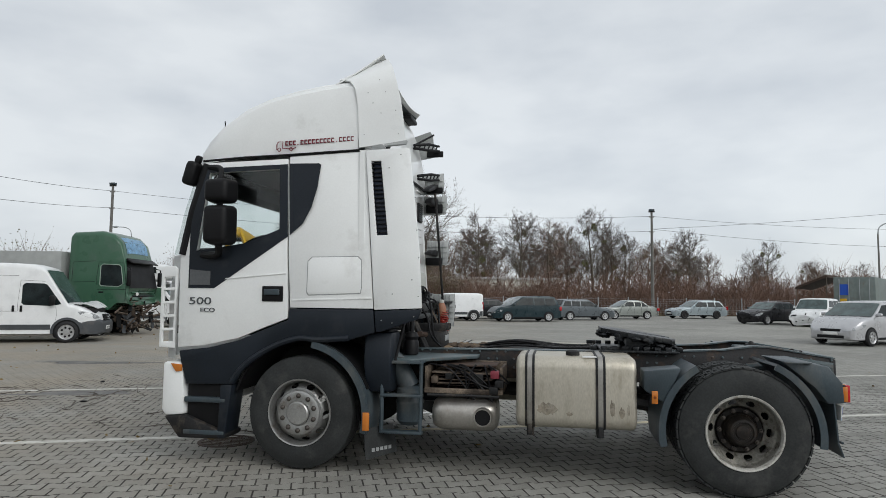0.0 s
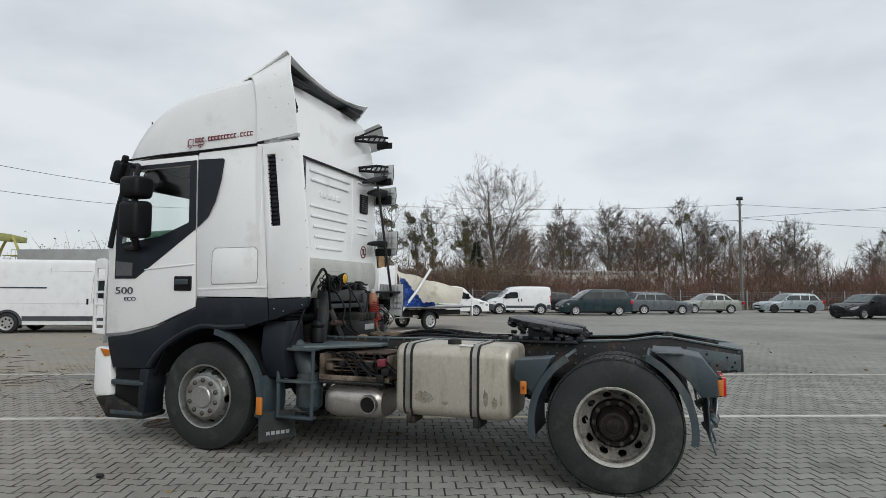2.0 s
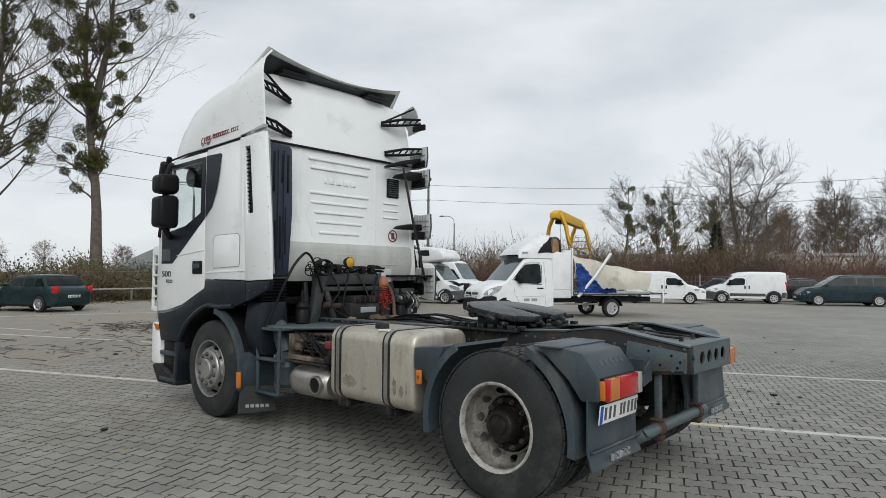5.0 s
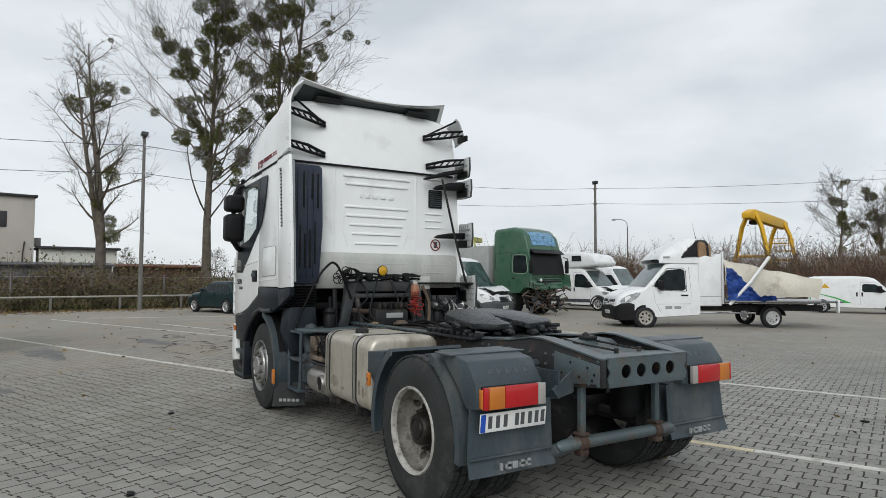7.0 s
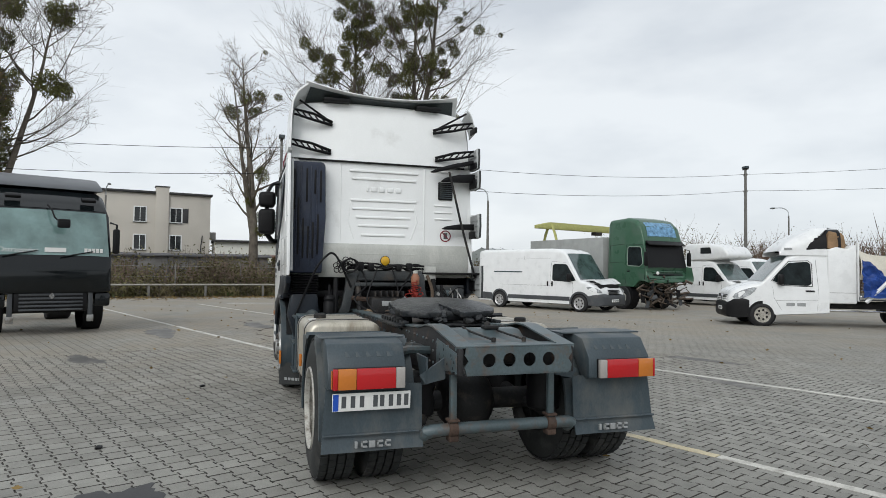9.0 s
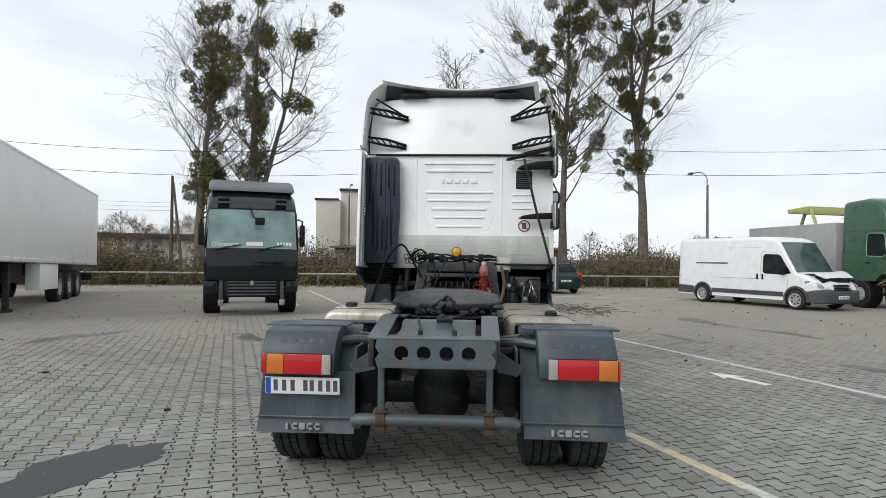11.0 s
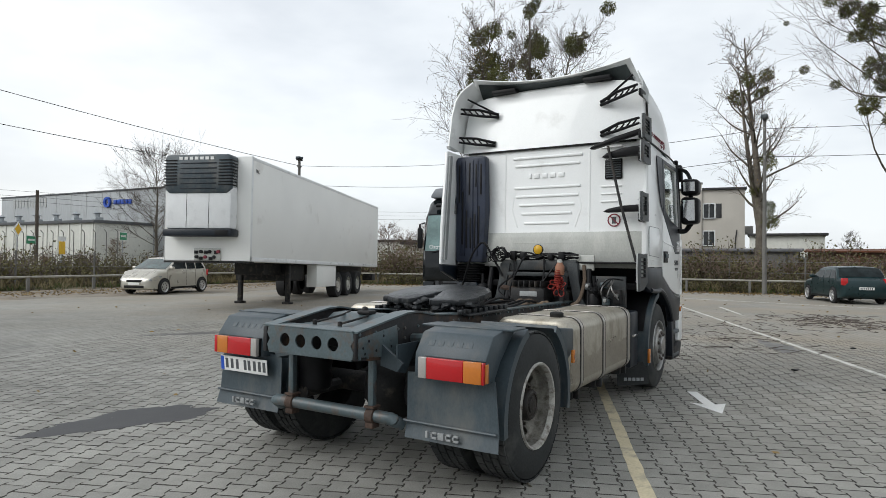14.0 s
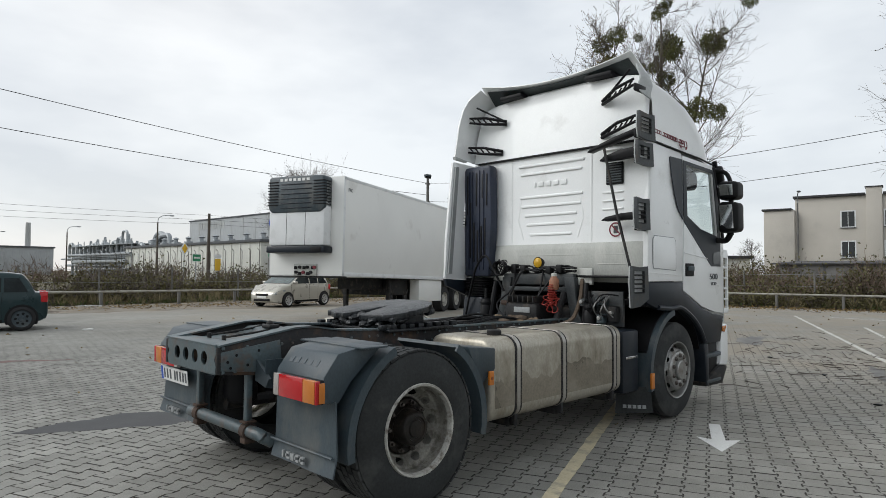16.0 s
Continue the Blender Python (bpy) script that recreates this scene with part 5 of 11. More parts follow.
tl = tank(-1.79, -0.77, -1, 0.52, 1.19, 0.475, 1.095, (-1.67, -1.07), "weathered aluminium fuel tank with two straps", ALU)
lathe_part("filler_cap", [(0.055, -0.02), (0.06, 0.0), (0.06, 0.035), (0.045, 0.045), (0.0, 0.048)], (-1.30, -1.02, 1.095), "z", MATTBLACK, tl, 18, True, "black filler cap")
box_part("paper_label", -1.22, -1.10, -1.14, -1.07, 1.087, 1.0975, PLATEWHITE, tl, 0.0, "small white label")
for q, (x0, x1, z0, z1) in enumerate(((-1.61, -1.43, 0.59, 0.70), (-1.0, -0.95, 0.59, 0.74), (-0.925, -0.87, 0.59, 0.68), (-0.855, -0.83, 0.6, 0.72), (-1.36, -1.30, 0.59, 0.63))):
    rr_ = random.Random(q)
    ring = [((x0 + x1) / 2 + (x1 - x0) / 2 * math.cos(a) * rr_.uniform(0.75, 1.05), (z0 + z1) / 2 + (z1 - z0) / 2 * math.sin(a) * rr_.uniform(0.6, 1.15)) for a in [2 * math.pi * i / 26 for i in range(26)]]
    plate_part("tank_stain", ring, "y", -1.1895, -1.1912, TANKSTAIN, tl, (), 0, "brownish grey stain")
tr = tank(-2.66, -0.72, 1, 0.52, 1.19, 0.42, 1.06, (-1.05, -1.68, -2.52), "long dusty aluminium fuel tank with three straps and damp stains", ALUDAMP)
for q, (x0, x1, zt) in enumerate(((-1.0, -0.77, 0.72), (-1.63, -1.10, 0.74), (-2.47, -1.73, 0.77))):
    rr_ = random.Random(40 + q)
    p1, p2, p3 = (rr_.uniform(0, 6.28) for _ in range(3))
    crest = [(x0 + (x1 - x0) * i / 36, zt + 0.035 * math.sin(5 * i / 36 + p1) + 0.022 * math.sin(13 * i / 36 + p2) + 0.008 * math.sin(37 * i / 36 + p3)) for i in range(37)]
    plate_part("damp_stain", [(x1, 0.53), (x0, 0.53)] + crest, "y", 1.1895, 1.1906, TANKDAMP, tr, (), 0, "darker damp tide mark")
lathe_part("filler_cap", [(0.055, -0.02), (0.06, 0.0), (0.06, 0.035), (0.045, 0.045), (0.0, 0.048)], (-1.0, 0.98, 1.06), "z", MATTBLACK, tr, 18, True, "black filler cap")
bx = box_part("battery_box", -3.04, -2.72, 0.55, 1.17, 0.38, 1.0, NAVY, truck, 0.03, "dark blue-black battery box")
box_part("box_latch", -3.0, -2.76, 1.17, 1.185, 0.72, 0.745, CHROME, bx, 0.004, "bright metal latch strip")

# --- left side between cab and tank
bm = bmesh.new()
rim = [(math.copysign(abs(math.cos(a)) ** 0.72, math.cos(a)), math.copysign(abs(math.sin(a)) ** 0.72, math.sin(a))) for a in [2 * math.pi * i / 28 for i in range(28)]]
prof = lambda x, k: [(x, -0.86 + 0.25 * k * c, 0.53 + 0.15 * k * q) for c, q in rim]
bm_rings(bm, [prof(-2.57, 0.55), prof(-2.55, 0.82), prof(-2.50, 0.96), prof(-2.44, 1.0), prof(-2.08, 1.0), prof(-2.02, 0.96), prof(-1.98, 0.8), prof(-1.97, 0.5)])
sil = part("silencer", bm, STEELSOFT, truck, "dull oval stainless silencer")
lathe_part("tail_pipe", [(0.095, 0.1), (0.088, 0.0), (0.08, -0.022), (0.07, -0.022), (0.066, 0.09)], (-2.09, -1.10, 0.53), "y", STEELSOFT, sil, 22, False, "short tail pipe")
lathe_part("pipe_mouth", [(0.07, 0.0), (0.0, 0.0)], (-2.09, -1.112, 0.53), "y", BLACK, sil, 20, False, "flat black disc closing the pipe mouth")
tube_part("silencer_strap", [(-2.6, -1.08, 0.71), (-2.2, -1.09, 0.715), (-1.95, -1.08, 0.71)], 0.014, MATTBLACK, sil, 6)
bm = bmesh.new()
bm_box(bm, -2.64, -1.92, -1.02, -0.55, 0.72, 0.745, 0.006), bm_box(bm, -2.64, -1.92, -1.03, -1.0, 0.72, 0.765, 0.004), bm_box(bm, -2.64, -2.615, -1.02, -0.55, 0.72, 0.96, 0.004), bm_box(bm, -1.945, -1.92, -1.02, -0.55, 0.72, 0.96, 0.004), bm_box(bm, -2.64, -1.92, -0.58, -0.55, 0.72, 0.98, 0.004)
bb = part("battery_tray", bm, TRAYDUST, truck, "rusty battery tray with dirty ledges")
tray = random.Random(17)
for k in range(7):
    z = 0.775 + 0.03 * k
    x0 = -2.61 + tray.uniform(0, 0.12)
    x1 = -1.96 - tray.uniform(0, 0.22)
    bm = bmesh.new()
    bm_box(bm, x0, x1, -0.99 + tray.uniform(0, 0.09), -0.6, z, z + 0.013, 0.004)
    for v in bm.verts:
        v.co.z += 0.008 * math.sin(v.co.x * 21 + k) + tray.uniform(-0.002, 0.002)
    part("tray_ledge", bm, RUST if k % 3 == 0 else TRAYDUST, bb, "rusty tray ledge")
for k in range(5):
    x = -2.58 + k * 0.125 + tray.uniform(-0.02, 0.02)
    box_part("valve_block", x, x + tray.uniform(0.05, 0.1), -1.0, -0.8, 0.80 + 0.04 * (k % 3), 0.87 + 0.03 * (k % 2), MATTBLACK if k % 2 else TRAYDUST, bb, 0.015, "dirty valve block")
for k, (x, z, c) in enumerate(((-1.99, 0.9, REDPRINT), (-1.95, 0.82, MATTBLACK), (-2.0, 0.76, MATTBLACK))):
    box_part("air_fitting", x - 0.04, x + 0.04, -1.06, -0.96, z - 0.035, z + 0.035, c, bb, 0.012, "small air line fitting")
for k in range(12):
    a, b = random.uniform(-2.6, -2.0), random.uniform(-2.5, -1.85)
    tube_part("air_line", [(a, -0.98, 0.98), ((a + b) / 2, -1.03, random.uniform(0.8, 0.95)), (b, -1.0, random.uniform(0.6, 0.85))], 0.008, BLACK, truck, 5, "thin black air line", 5)
# step frame, pipes and reservoirs behind the cab
sf = tube_part("step_frame", [(-3.02, -1.12, 0.36), (-3.02, -1.12, 0.9), (-3.06, -1.08, 1.0), (-3.08, -1.0, 1.3), (-3.02, -0.98, 1.45)], 0.02, GREYPL, truck, 8, "slate grey tubular step frame", 5)
tube_part("upright", [(-2.66, -1.12, 0.36), (-2.65, -1.12, 1.02)], 0.018, GREYPL, sf)
for z in (0.37, 0.70, 1.0):
    bm = bmesh.new()
    bm_box(bm, -3.03, -2.64, -1.15, -1.06 if z < 1 else -0.75, z - 0.013, z + 0.013, 0.006)
    part("rung", bm, GREYPL, sf, "grey step rung")
lathe_part("air_reservoir", [(0.0, -0.22), (0.09, -0.21), (0.125, -0.17), (0.125, -0.02), (0.132, -0.01), (0.132, 0.01), (0.125, 0.02), (0.125, 0.12), (0.09, 0.15)], (-2.80, -0.92, 0.62), "z", GREYPL, truck, 24, True, "slate grey filter housing")
tube_part("intake_pipe", [(-3.05, -0.9, 1.05), (-2.92, -0.92, 0.95), (-2.8, -0.92, 0.75)], 0.095, GREYPL, truck, 16, "thick grey intake pipe", 5)
bm = bmesh.new()
bm_plate(bm, [(-3.02, -1.1), (-2.75, -1.12), (-2.2, -0.6), (-2.2, 0.6), (-3.0, 0.6)], "z", 1.0, 1.03, (), 0.006)
part("catwalk", bm, CHASSISGREY, truck, "grey catwalk plate behind the cab")
# rear cab mounts, transverse rack, hoses
bm = bmesh.new()
bm_box(bm, -2.99, -2.9, -0.5, 0.48, 1.43, 1.56, 0.02), bm_box(bm, -2.98, -2.88, -0.42, 0.4, 1.36, 1.41, 0.01)
rack = part("cab_support", bm, CABSTEEL, truck, "slate grey cab support beam")
for s in (-1, 1):
    bm = bmesh.new()
    bm_plate(bm, [(s * 0.62, 1.02), (s * 0.47, 1.02), (s * 0.45, 1.1), (s * 0.41, 1.3), (s * 0.36, 1.52), (s * 0.5, 1.52), (s * 0.52, 1.32), (s * 0.56, 1.12)], "x", -2.97, -2.88, (), 0.012)
    part("support_leg", bm, CABSTEEL, rack, "splayed slate grey support leg")
    lathe_part("air_bellows", [(0.05, -0.13), (0.07, -0.12), (0.072, 0.0), (0.06, 0.02), (0.072, 0.05), (0.05, 0.09), (0.02, 0.1), (0.018, 0.22)], (-2.84, s * 0.72, 1.16), "z", BLACK, rack, 18, True, "black rubber cab bellows")
for k in range(5):
    z = 1.575 + 0.012 * k
    tube_part("beam_cable", [(-2.93 + 0.02 * (k % 3), -0.5 + 0.1 * i, z + random.uniform(-0.02, 0.03)) for i in range(11)], 0.011, BLACK, rack, 5, "black cable along the beam", 4)
for y, h_ in ((-0.33, 0.09), (-0.2, 0.07), (0.16, 0.06), (0.3, 0.08)):
    bm = bmesh.new()
    bm_box(bm, -2.95, -2.87, y - 0.035, y + 0.04, 1.56, 1.58 + h_, 0.015)
    part("connector", bm, BLACK, rack, "black connector")
tube_part("transverse_pipe", [(-2.82, -0.45, 1.22), (-2.8, -0.2, 1.2), (-2.82, 0.1, 1.24)], 0.03, RUST, truck, 8, "brown transverse pipe", 4)
for s in (-1, 1):
    tube_part("cab_damper", [(-2.85, s * 0.66, 1.02), (-2.92, s * 0.63, 1.46)], [0.045, 0.03], BLACK, truck, 10, "black cab damper")
    tube_part("strut", [(-2.75, s * 0.35, 1.03), (-2.98, s * 0.36, 1.5)], 0.035, MATTBLACK, truck, 8, "black strut")
box_part("gearbox_top", -2.95, -2.62, -0.25, 0.2, 1.02, 1.24, MATTBLACK, truck, 0.05, "black finned unit behind the cab")
box_part("unit_plate", -2.62, -2.61, -0.11, 0.11, 1.13, 1.19, GREYPRINT, truck, 0.004, "pale grey maker plate")
for k in range(6):
    box_part("cooling_fin", -2.9, -2.6, -0.2 + k * 0.07, -0.185 + k * 0.07, 1.24, 1.31, MATTBLACK, truck, 0.004, "black cooling fin")
bm = bmesh.new()
bm_lathe(bm, [(0.045, -0.05), (0.062, 0.0), (0.064, 0.02), (0.058, 0.025)], (-2.94, -0.01, 1.685), "x", 22)
wl_ = part("work_lamp", bm, BLACK, truck, "round work lamp with yellow lens")
lathe_part("lamp_lens", [(0.057, 0.022), (0.04, 0.034), (0.0, 0.038)], (-2.94, -0.01, 1.685), "x", YELLOWLENS, wl_, 22, False, "yellow lens")
for j in range(3):
    tube_part("cable_loop", [Vector((-2.83 + 0.02 * j, -0.47, 1.62)) + 0.11 * Vector((0.25 * math.sin(a * 1.3 + j), math.cos(a + j) * (0.8 + 0.1 * math.sin(3 * a)), math.sin(a + j) * 0.75)) for a in [i * 0.35 for i in range(38)]], 0.009, BLACK, truck, 6, "coiled black cable")
tube_part("red_coil", [(-2.72 + 0.055 * math.cos(a), 0.33 + (0.035 + 0.02 * (a / 85)) * math.sin(a), 1.44 - 0.0035 * a - 0.000009 * a * a) for a in [i * 0.45 for i in range(100)]], 0.006, REDHOSE, truck, 5, "red spiral air hose")
for j in range(9):
    f = radians(20 + 40 * j)
    tube_part("red_coil_loop", [Vector((-2.70 + 0.03 * math.sin(2 * a + j), 0.33, 1.25)) + 0.075 * (1 + 0.2 * math.sin(j * 2.1)) * ((1 - math.cos(a)) * Vector((0, math.cos(f), math.sin(f))) * 0.7 + 0.32 * math.sin(a) * Vector((0, -math.sin(f), math.cos(f)))) for a in [2 * math.pi * i / 20 for i in range(21)]], 0.006, REDHOSE, truck, 5, "loop of the red spiral hose")
lathe_part("orange_bottle", [(0.0, -0.085), (0.045, -0.08), (0.054, -0.06), (0.054, 0.02), (0.036, 0.05), (0.03, 0.066), (0.0, 0.068)], (-2.74, 0.34, 1.465), "z", surf("dirty_orange_plastic", (0.30, 0.14, 0.085), 0.5, dirt=(0.2, 0.12, 0.08), dirt_amt=0.3), truck, 14, True, "dirty orange hose coupling")
lathe_part("bottle_cap", [(0.03, 0.0), (0.03, 0.03), (0.02, 0.036), (0.0, 0.037)], (-2.74, 0.34, 1.53), "z", DIRTYWHITE, truck, 14, True, "dirty white cap")
for j in range(10):
    f, cy, cz = j * 0.63 + 0.2, -0.60 + 0.10 * (j % 2), 1.60 + 0.05 * (j % 2)
    tube_part("hose_loop", [Vector((-2.86 + 0.03 * math.sin(a + j), cy, cz)) + 0.065 * ((1 - math.cos(a)) * 0.62 * Vector((0, math.cos(f), math.sin(f))) + 0.5 * math.sin(a) * Vector((0, -math.sin(f), math.cos(f)))) for a in [2 * math.pi * i / 20 for i in range(21)]], 0.006, BLACK, truck, 5, "loop of a coiled black hose")
for k in range(4):
    y = -0.32 + k * 0.2
    tube_part("black_hose", [(-2.9, y, 1.58), (-2.78, y + random.uniform(-0.1, 0.1), 1.45 + random.uniform(-0.1, 0.15)), (-2.7, y + random.uniform(-0.2, 0.2), 1.2), (-2.6, y * 0.8 + random.uniform(-0.1, 0.1), 1.04)], 0.011, BLACK, truck, 6, "black hose", 6)
tube_part("hanging_strap", [(-2.95, 0.56, 1.5), (-2.85, 0.6, 1.3), (-2.78, 0.56, 1.1), (-2.7, 0.5, 1.04)], 0.022, BROWNCLOTH, truck, 6, "frayed grey-brown strap", 5)
for k in range(11):
    bm = bmesh.new()
    bm_ball(bm, (-2.35 + random.uniform(-0.22, 0.22), 0.1 + random.uniform(-0.4, 0.34), 1.065), random.uniform(0.035, 0.085), (1.5, 1.2, 0.5), 10)
    for v in bm.verts:
        v.co += Vector((random.uniform(-1, 1), random.uniform(-1, 1), random.uniform(-1, 1))) * 0.014
    part("rag", bm, BROWNCLOTH if k % 3 else CARDBOARDRAG, truck, "crumpled brown rag on the catwalk")
for k in range(6):
    y = -0.25 + 0.1 * k
    tube_part("chassis_hose", [(-2.4, y, 1.05), (-1.9, y + random.uniform(-0.15, 0.15), 1.08 + random.uniform(0, 0.06)), (-1.4, y + random.uniform(-0.1, 0.1), 1.09), (-1.05, y * 0.7, 1.1)], 0.013, BLACK, truck, 6, "black hose on the chassis", 6)
vr = random.Random(61)
for k, (x, y, z, w, hh) in enumerate(((-2.86, 0.72, 1.06, 0.10, 0.14), (-2.84, 0.86, 1.05, 0.08, 0.10), (-2.88, 0.98, 1.07, 0.09, 0.16), (-2.82, 0.66, 1.22, 0.07, 0.08), (-2.9, 0.84, 1.24, 0.12, 0.07))):
    vb = box_part("brake_valve", x - w / 2, x + w / 2, y - w / 2, y + w / 2, z, z + hh, (CABSTEEL, CHASSISGREY, MATTBLACK)[k % 3], truck, 0.015, "dirty brake valve behind the cab")
    lathe_part("valve_port", [(0.0, 0.03), (0.02, 0.028), (0.024, 0.0)], (x + w / 2, y, z + hh * 0.6), "x", RIMGREY, vb, 10, True, "grey metal valve port")
box_part("valve_bracket", -2.96, -2.92, 0.60, 1.06, 1.02, 1.38, CABSTEEL, truck, 0.012, "slate valve bracket plate")
for k in range(8):
    y0_, y1_ = vr.uniform(0.6, 1.05), vr.uniform(0.6, 1.05)
    tube_part("air_line", [(-2.82, y0_, 1.12), (-2.76 + vr.uniform(-0.03, 0.05), (y0_ + y1_) / 2, 1.22 + vr.uniform(-0.05, 0.12)), (-2.86, y1_, 1.34)], 0.008, BLACK if k % 3 else RIMGREY, truck, 5, "thin air line", 5)
box_part("white_tag", -2.99, -2.95, 0.50, 0.68, 1.44, 1.62, DIRTYWHITE, truck, 0.01, "white plastic bracket")
box_part("deck_plate", -2.2, -1.15, -0.37, 0.37, 1.05, 1.07, CHASSIS, truck, 0.004, "dark deck plate")
tube_part("aerial", [(-4.72, -1.0, 3.0), (-4.74, -1.02, 3.35)], 0.006, BLACK, truck, 5, "thin aerial")

# ---------------------------------------------------------------- parked vehicles
def paint(name, c, metal=0.0, dirt=0.12):
    return surf(name, c, 0.3, metal=metal, var=0.05, bump=0.0, coat=0.25, dirt=tuple(0.5 * v + 0.06 for v in c), dirt_amt=dirt, dirt_scale=1.5)


VANWHITE = paint("white_van_paint", (0.72, 0.73, 0.73))
TEALCAR = paint("dark_teal_paint", (0.010, 0.026, 0.032), 0.1)
GREYGREEN = paint("grey_green_metallic", (0.10, 0.115, 0.125), 0.4)
SILVERGREEN = paint("pale_grey_green_metallic", (0.27, 0.29, 0.27), 0.4)
SILVERBLUE = paint("blue_silver_metallic", (0.30, 0.35, 0.37), 0.4)
SILVER = paint("silver_metallic", (0.5, 0.5, 0.51), 0.5)
BEIGESILVER = paint("champagne_silver_metallic", (0.46, 0.44, 0.39), 0.4)
BLACKCAR = paint("black_car_paint", (0.012, 0.012, 0.014))
DARKCAR = paint("dark_blue_car_paint", (0.02, 0.025, 0.035))
DARKGREEN = paint("dark_green_car_paint", (0.012, 0.03, 0.033), 0.2)
TRUCKGREEN = paint("faded_truck_green", (0.038, 0.10, 0.06), 0.0, 0.3)
PALERUBBER = surf("pale_green_window_rubber", (0.25, 0.32, 0.27), 0.6, var=0.1, bump=0.0)
TRUCKBLACK = surf("glossy_black_truck_paint", (0.006, 0.008, 0.009), 0.14, var=0.1, bump=0.0, coat=0.0, spec=0.4)
CLAD = surf("grey_bumper_plastic", (0.06, 0.065, 0.07), 0.6, var=0.12, bump=0.04, dirt=(0.14, 0.13, 0.12), dirt_amt=0.2)
CARTYRE = surf("car_tyre_rubber", (0.022, 0.022, 0.023), 0.8, var=0.2, bump=0.05)
CARRIM = surf("silver_car_rim", (0.5, 0.5, 0.5), 0.35, metal=0.7, var=0.08, bump=0.0)
DARKGLASS = surf("dark_car_interior_glass", (0.012, 0.015, 0.016), 0.06, var=0.1, bump=0.0, coat=0.5)
CARGLASS = surf("tinted_vehicle_glass", (0.012, 0.017, 0.018), 0.05, var=0.5, scale=3.0, bump=0.0, coat=0.0, spec=0.15)
# mottled teal base colour stands in for sky reflected in the windscreen
TEALSCREEN = surf("teal_sky_reflection_windscreen", (0.15, 0.235, 0.225), 0.06, var=0.4, scale=1.6, bump=0.0, coat=0.8, spec=0.5)
# part of the sky's reflection is painted into this lifted base colour
SCREENGLASS = surf("pale_painted_reflection_screen", (0.05, 0.078, 0.076), 0.05, var=0.45, scale=2.4, bump=0.0, coat=0.25, spec=0.5)
SEAMGREY = surf("grey_door_seam", (0.16, 0.16, 0.16), 0.7, var=0.05, bump=0.0)
LAMPGLASS = surf("headlamp_glass", (0.38, 0.40, 0.41), 0.1, metal=0.3, var=0.4, scale=14, bump=0.0, coat=0.6)
TARP = surf("dirty_cream_tarpaulin", (0.56, 0.53, 0.45), 0.7, var=0.12, scale=1.2, fine=30, bump=0.3, dirt=(0.28, 0.25, 0.2), dirt_amt=0.25)
BLUETARP = surf("blue_tarpaulin", (0.018, 0.055, 0.23), 0.5, var=0.3, scale=3, bump=0.3)
CARDBOARD = surf("brown_board", (0.25, 0.16, 0.09), 0.85, var=0.25, bump=0.1)
REEFER = surf("white_reefer_panel", (0.80, 0.80, 0.77), 0.4, var=0.03, scale=0.6, bump=0.01, dirt=(0.5, 0.48, 0.44), dirt_amt=0.12, dirt_scale=0.8)
SCRAP = surf("twisted_rusty_scrap", (0.085, 0.066, 0.052), 0.8, var=0.5, scale=9, bump=0.4)
GREENSTRIPE = surf("bright_green_print", (0.05, 0.38, 0.08), 0.5, var=0.06, bump=0.0)
CRANEYELLOW = surf("crane_yellow_paint", (0.62, 0.36, 0.02), 0.5, var=0.1, bump=0.02)


def yaw(x, y, a, z=0.0):
    return Matrix.Translation((x, y, z)) @ Matrix.Rotation(radians(a), 4, "Z")


wheel_cache = {}


def car_wheel(parent, x, s, y, r, w, rim=None, name="wheel"):
    key = (s, r, w, rim.name if rim else "")
    if key not in wheel_cache:
        bm = bmesh.new()
        h = lambda d: -s * d
        bm_lathe(bm, [(r * 0.68, h(w * 0.7)), (r * 0.67, h(0.02)), (r * 0.70, h(0.0)), (r * 0.64, h(0.015)), (r * 0.60, h(0.035))], (0, 0, 0), "y", 28)
        holes = [circle(0.42 * r * math.cos(2 * math.pi * i / 7), 0.42 * r * math.sin(2 * math.pi * i / 7), 0.11 * r, 8) for i in range(7)]
        bm_plate(bm, circle(0, 0, 0.64 * r, 28), "y", h(0.036), h(0.024), holes)
        bm_lathe(bm, [(0.24 * r, h(0.024)), (0.2 * r, h(0.006)), (0.0, h(0.003))], (0, 0, 0), "y", 14)
        rm = as_mesh("wheel", bm, rim or CARRIM)
        bm = bmesh.new()
        bm_lathe(bm, [(r * 0.69, h(0.01)), (r * 0.8, h(-0.004)), (r * 0.94, h(0.012)), (r, h(0.035)), (r, h(w - 0.035)), (r * 0.94, h(w - 0.01)), (r * 0.7, h(w))], (0, 0, 0), "y", 28)
        wheel_cache[key] = (rm, as_mesh("tyre", bm, CARTYRE))
    rm, tm = wheel_cache[key]
    wo = new(name, rm)
    wo.parent, wo.matrix_basis = parent, Matrix.Translation((x, s * y, r))
    to = new("tyre", tm)
    to.parent = wo
    return wo


def lerp_rows(rows, x):
    """rows: (x, value...) from rear to front; linear between them."""
    if x <= rows[0][0]:
        return rows[0][1:]
    for a, b in zip(rows, rows[1:]):
        if x <= b[0]:
            f = (x - a[0]) / (b[0] - a[0])
            return tuple(p + (q - p) * f for p, q in zip(a[1:], b[1:]))
    return rows[-1][1:]


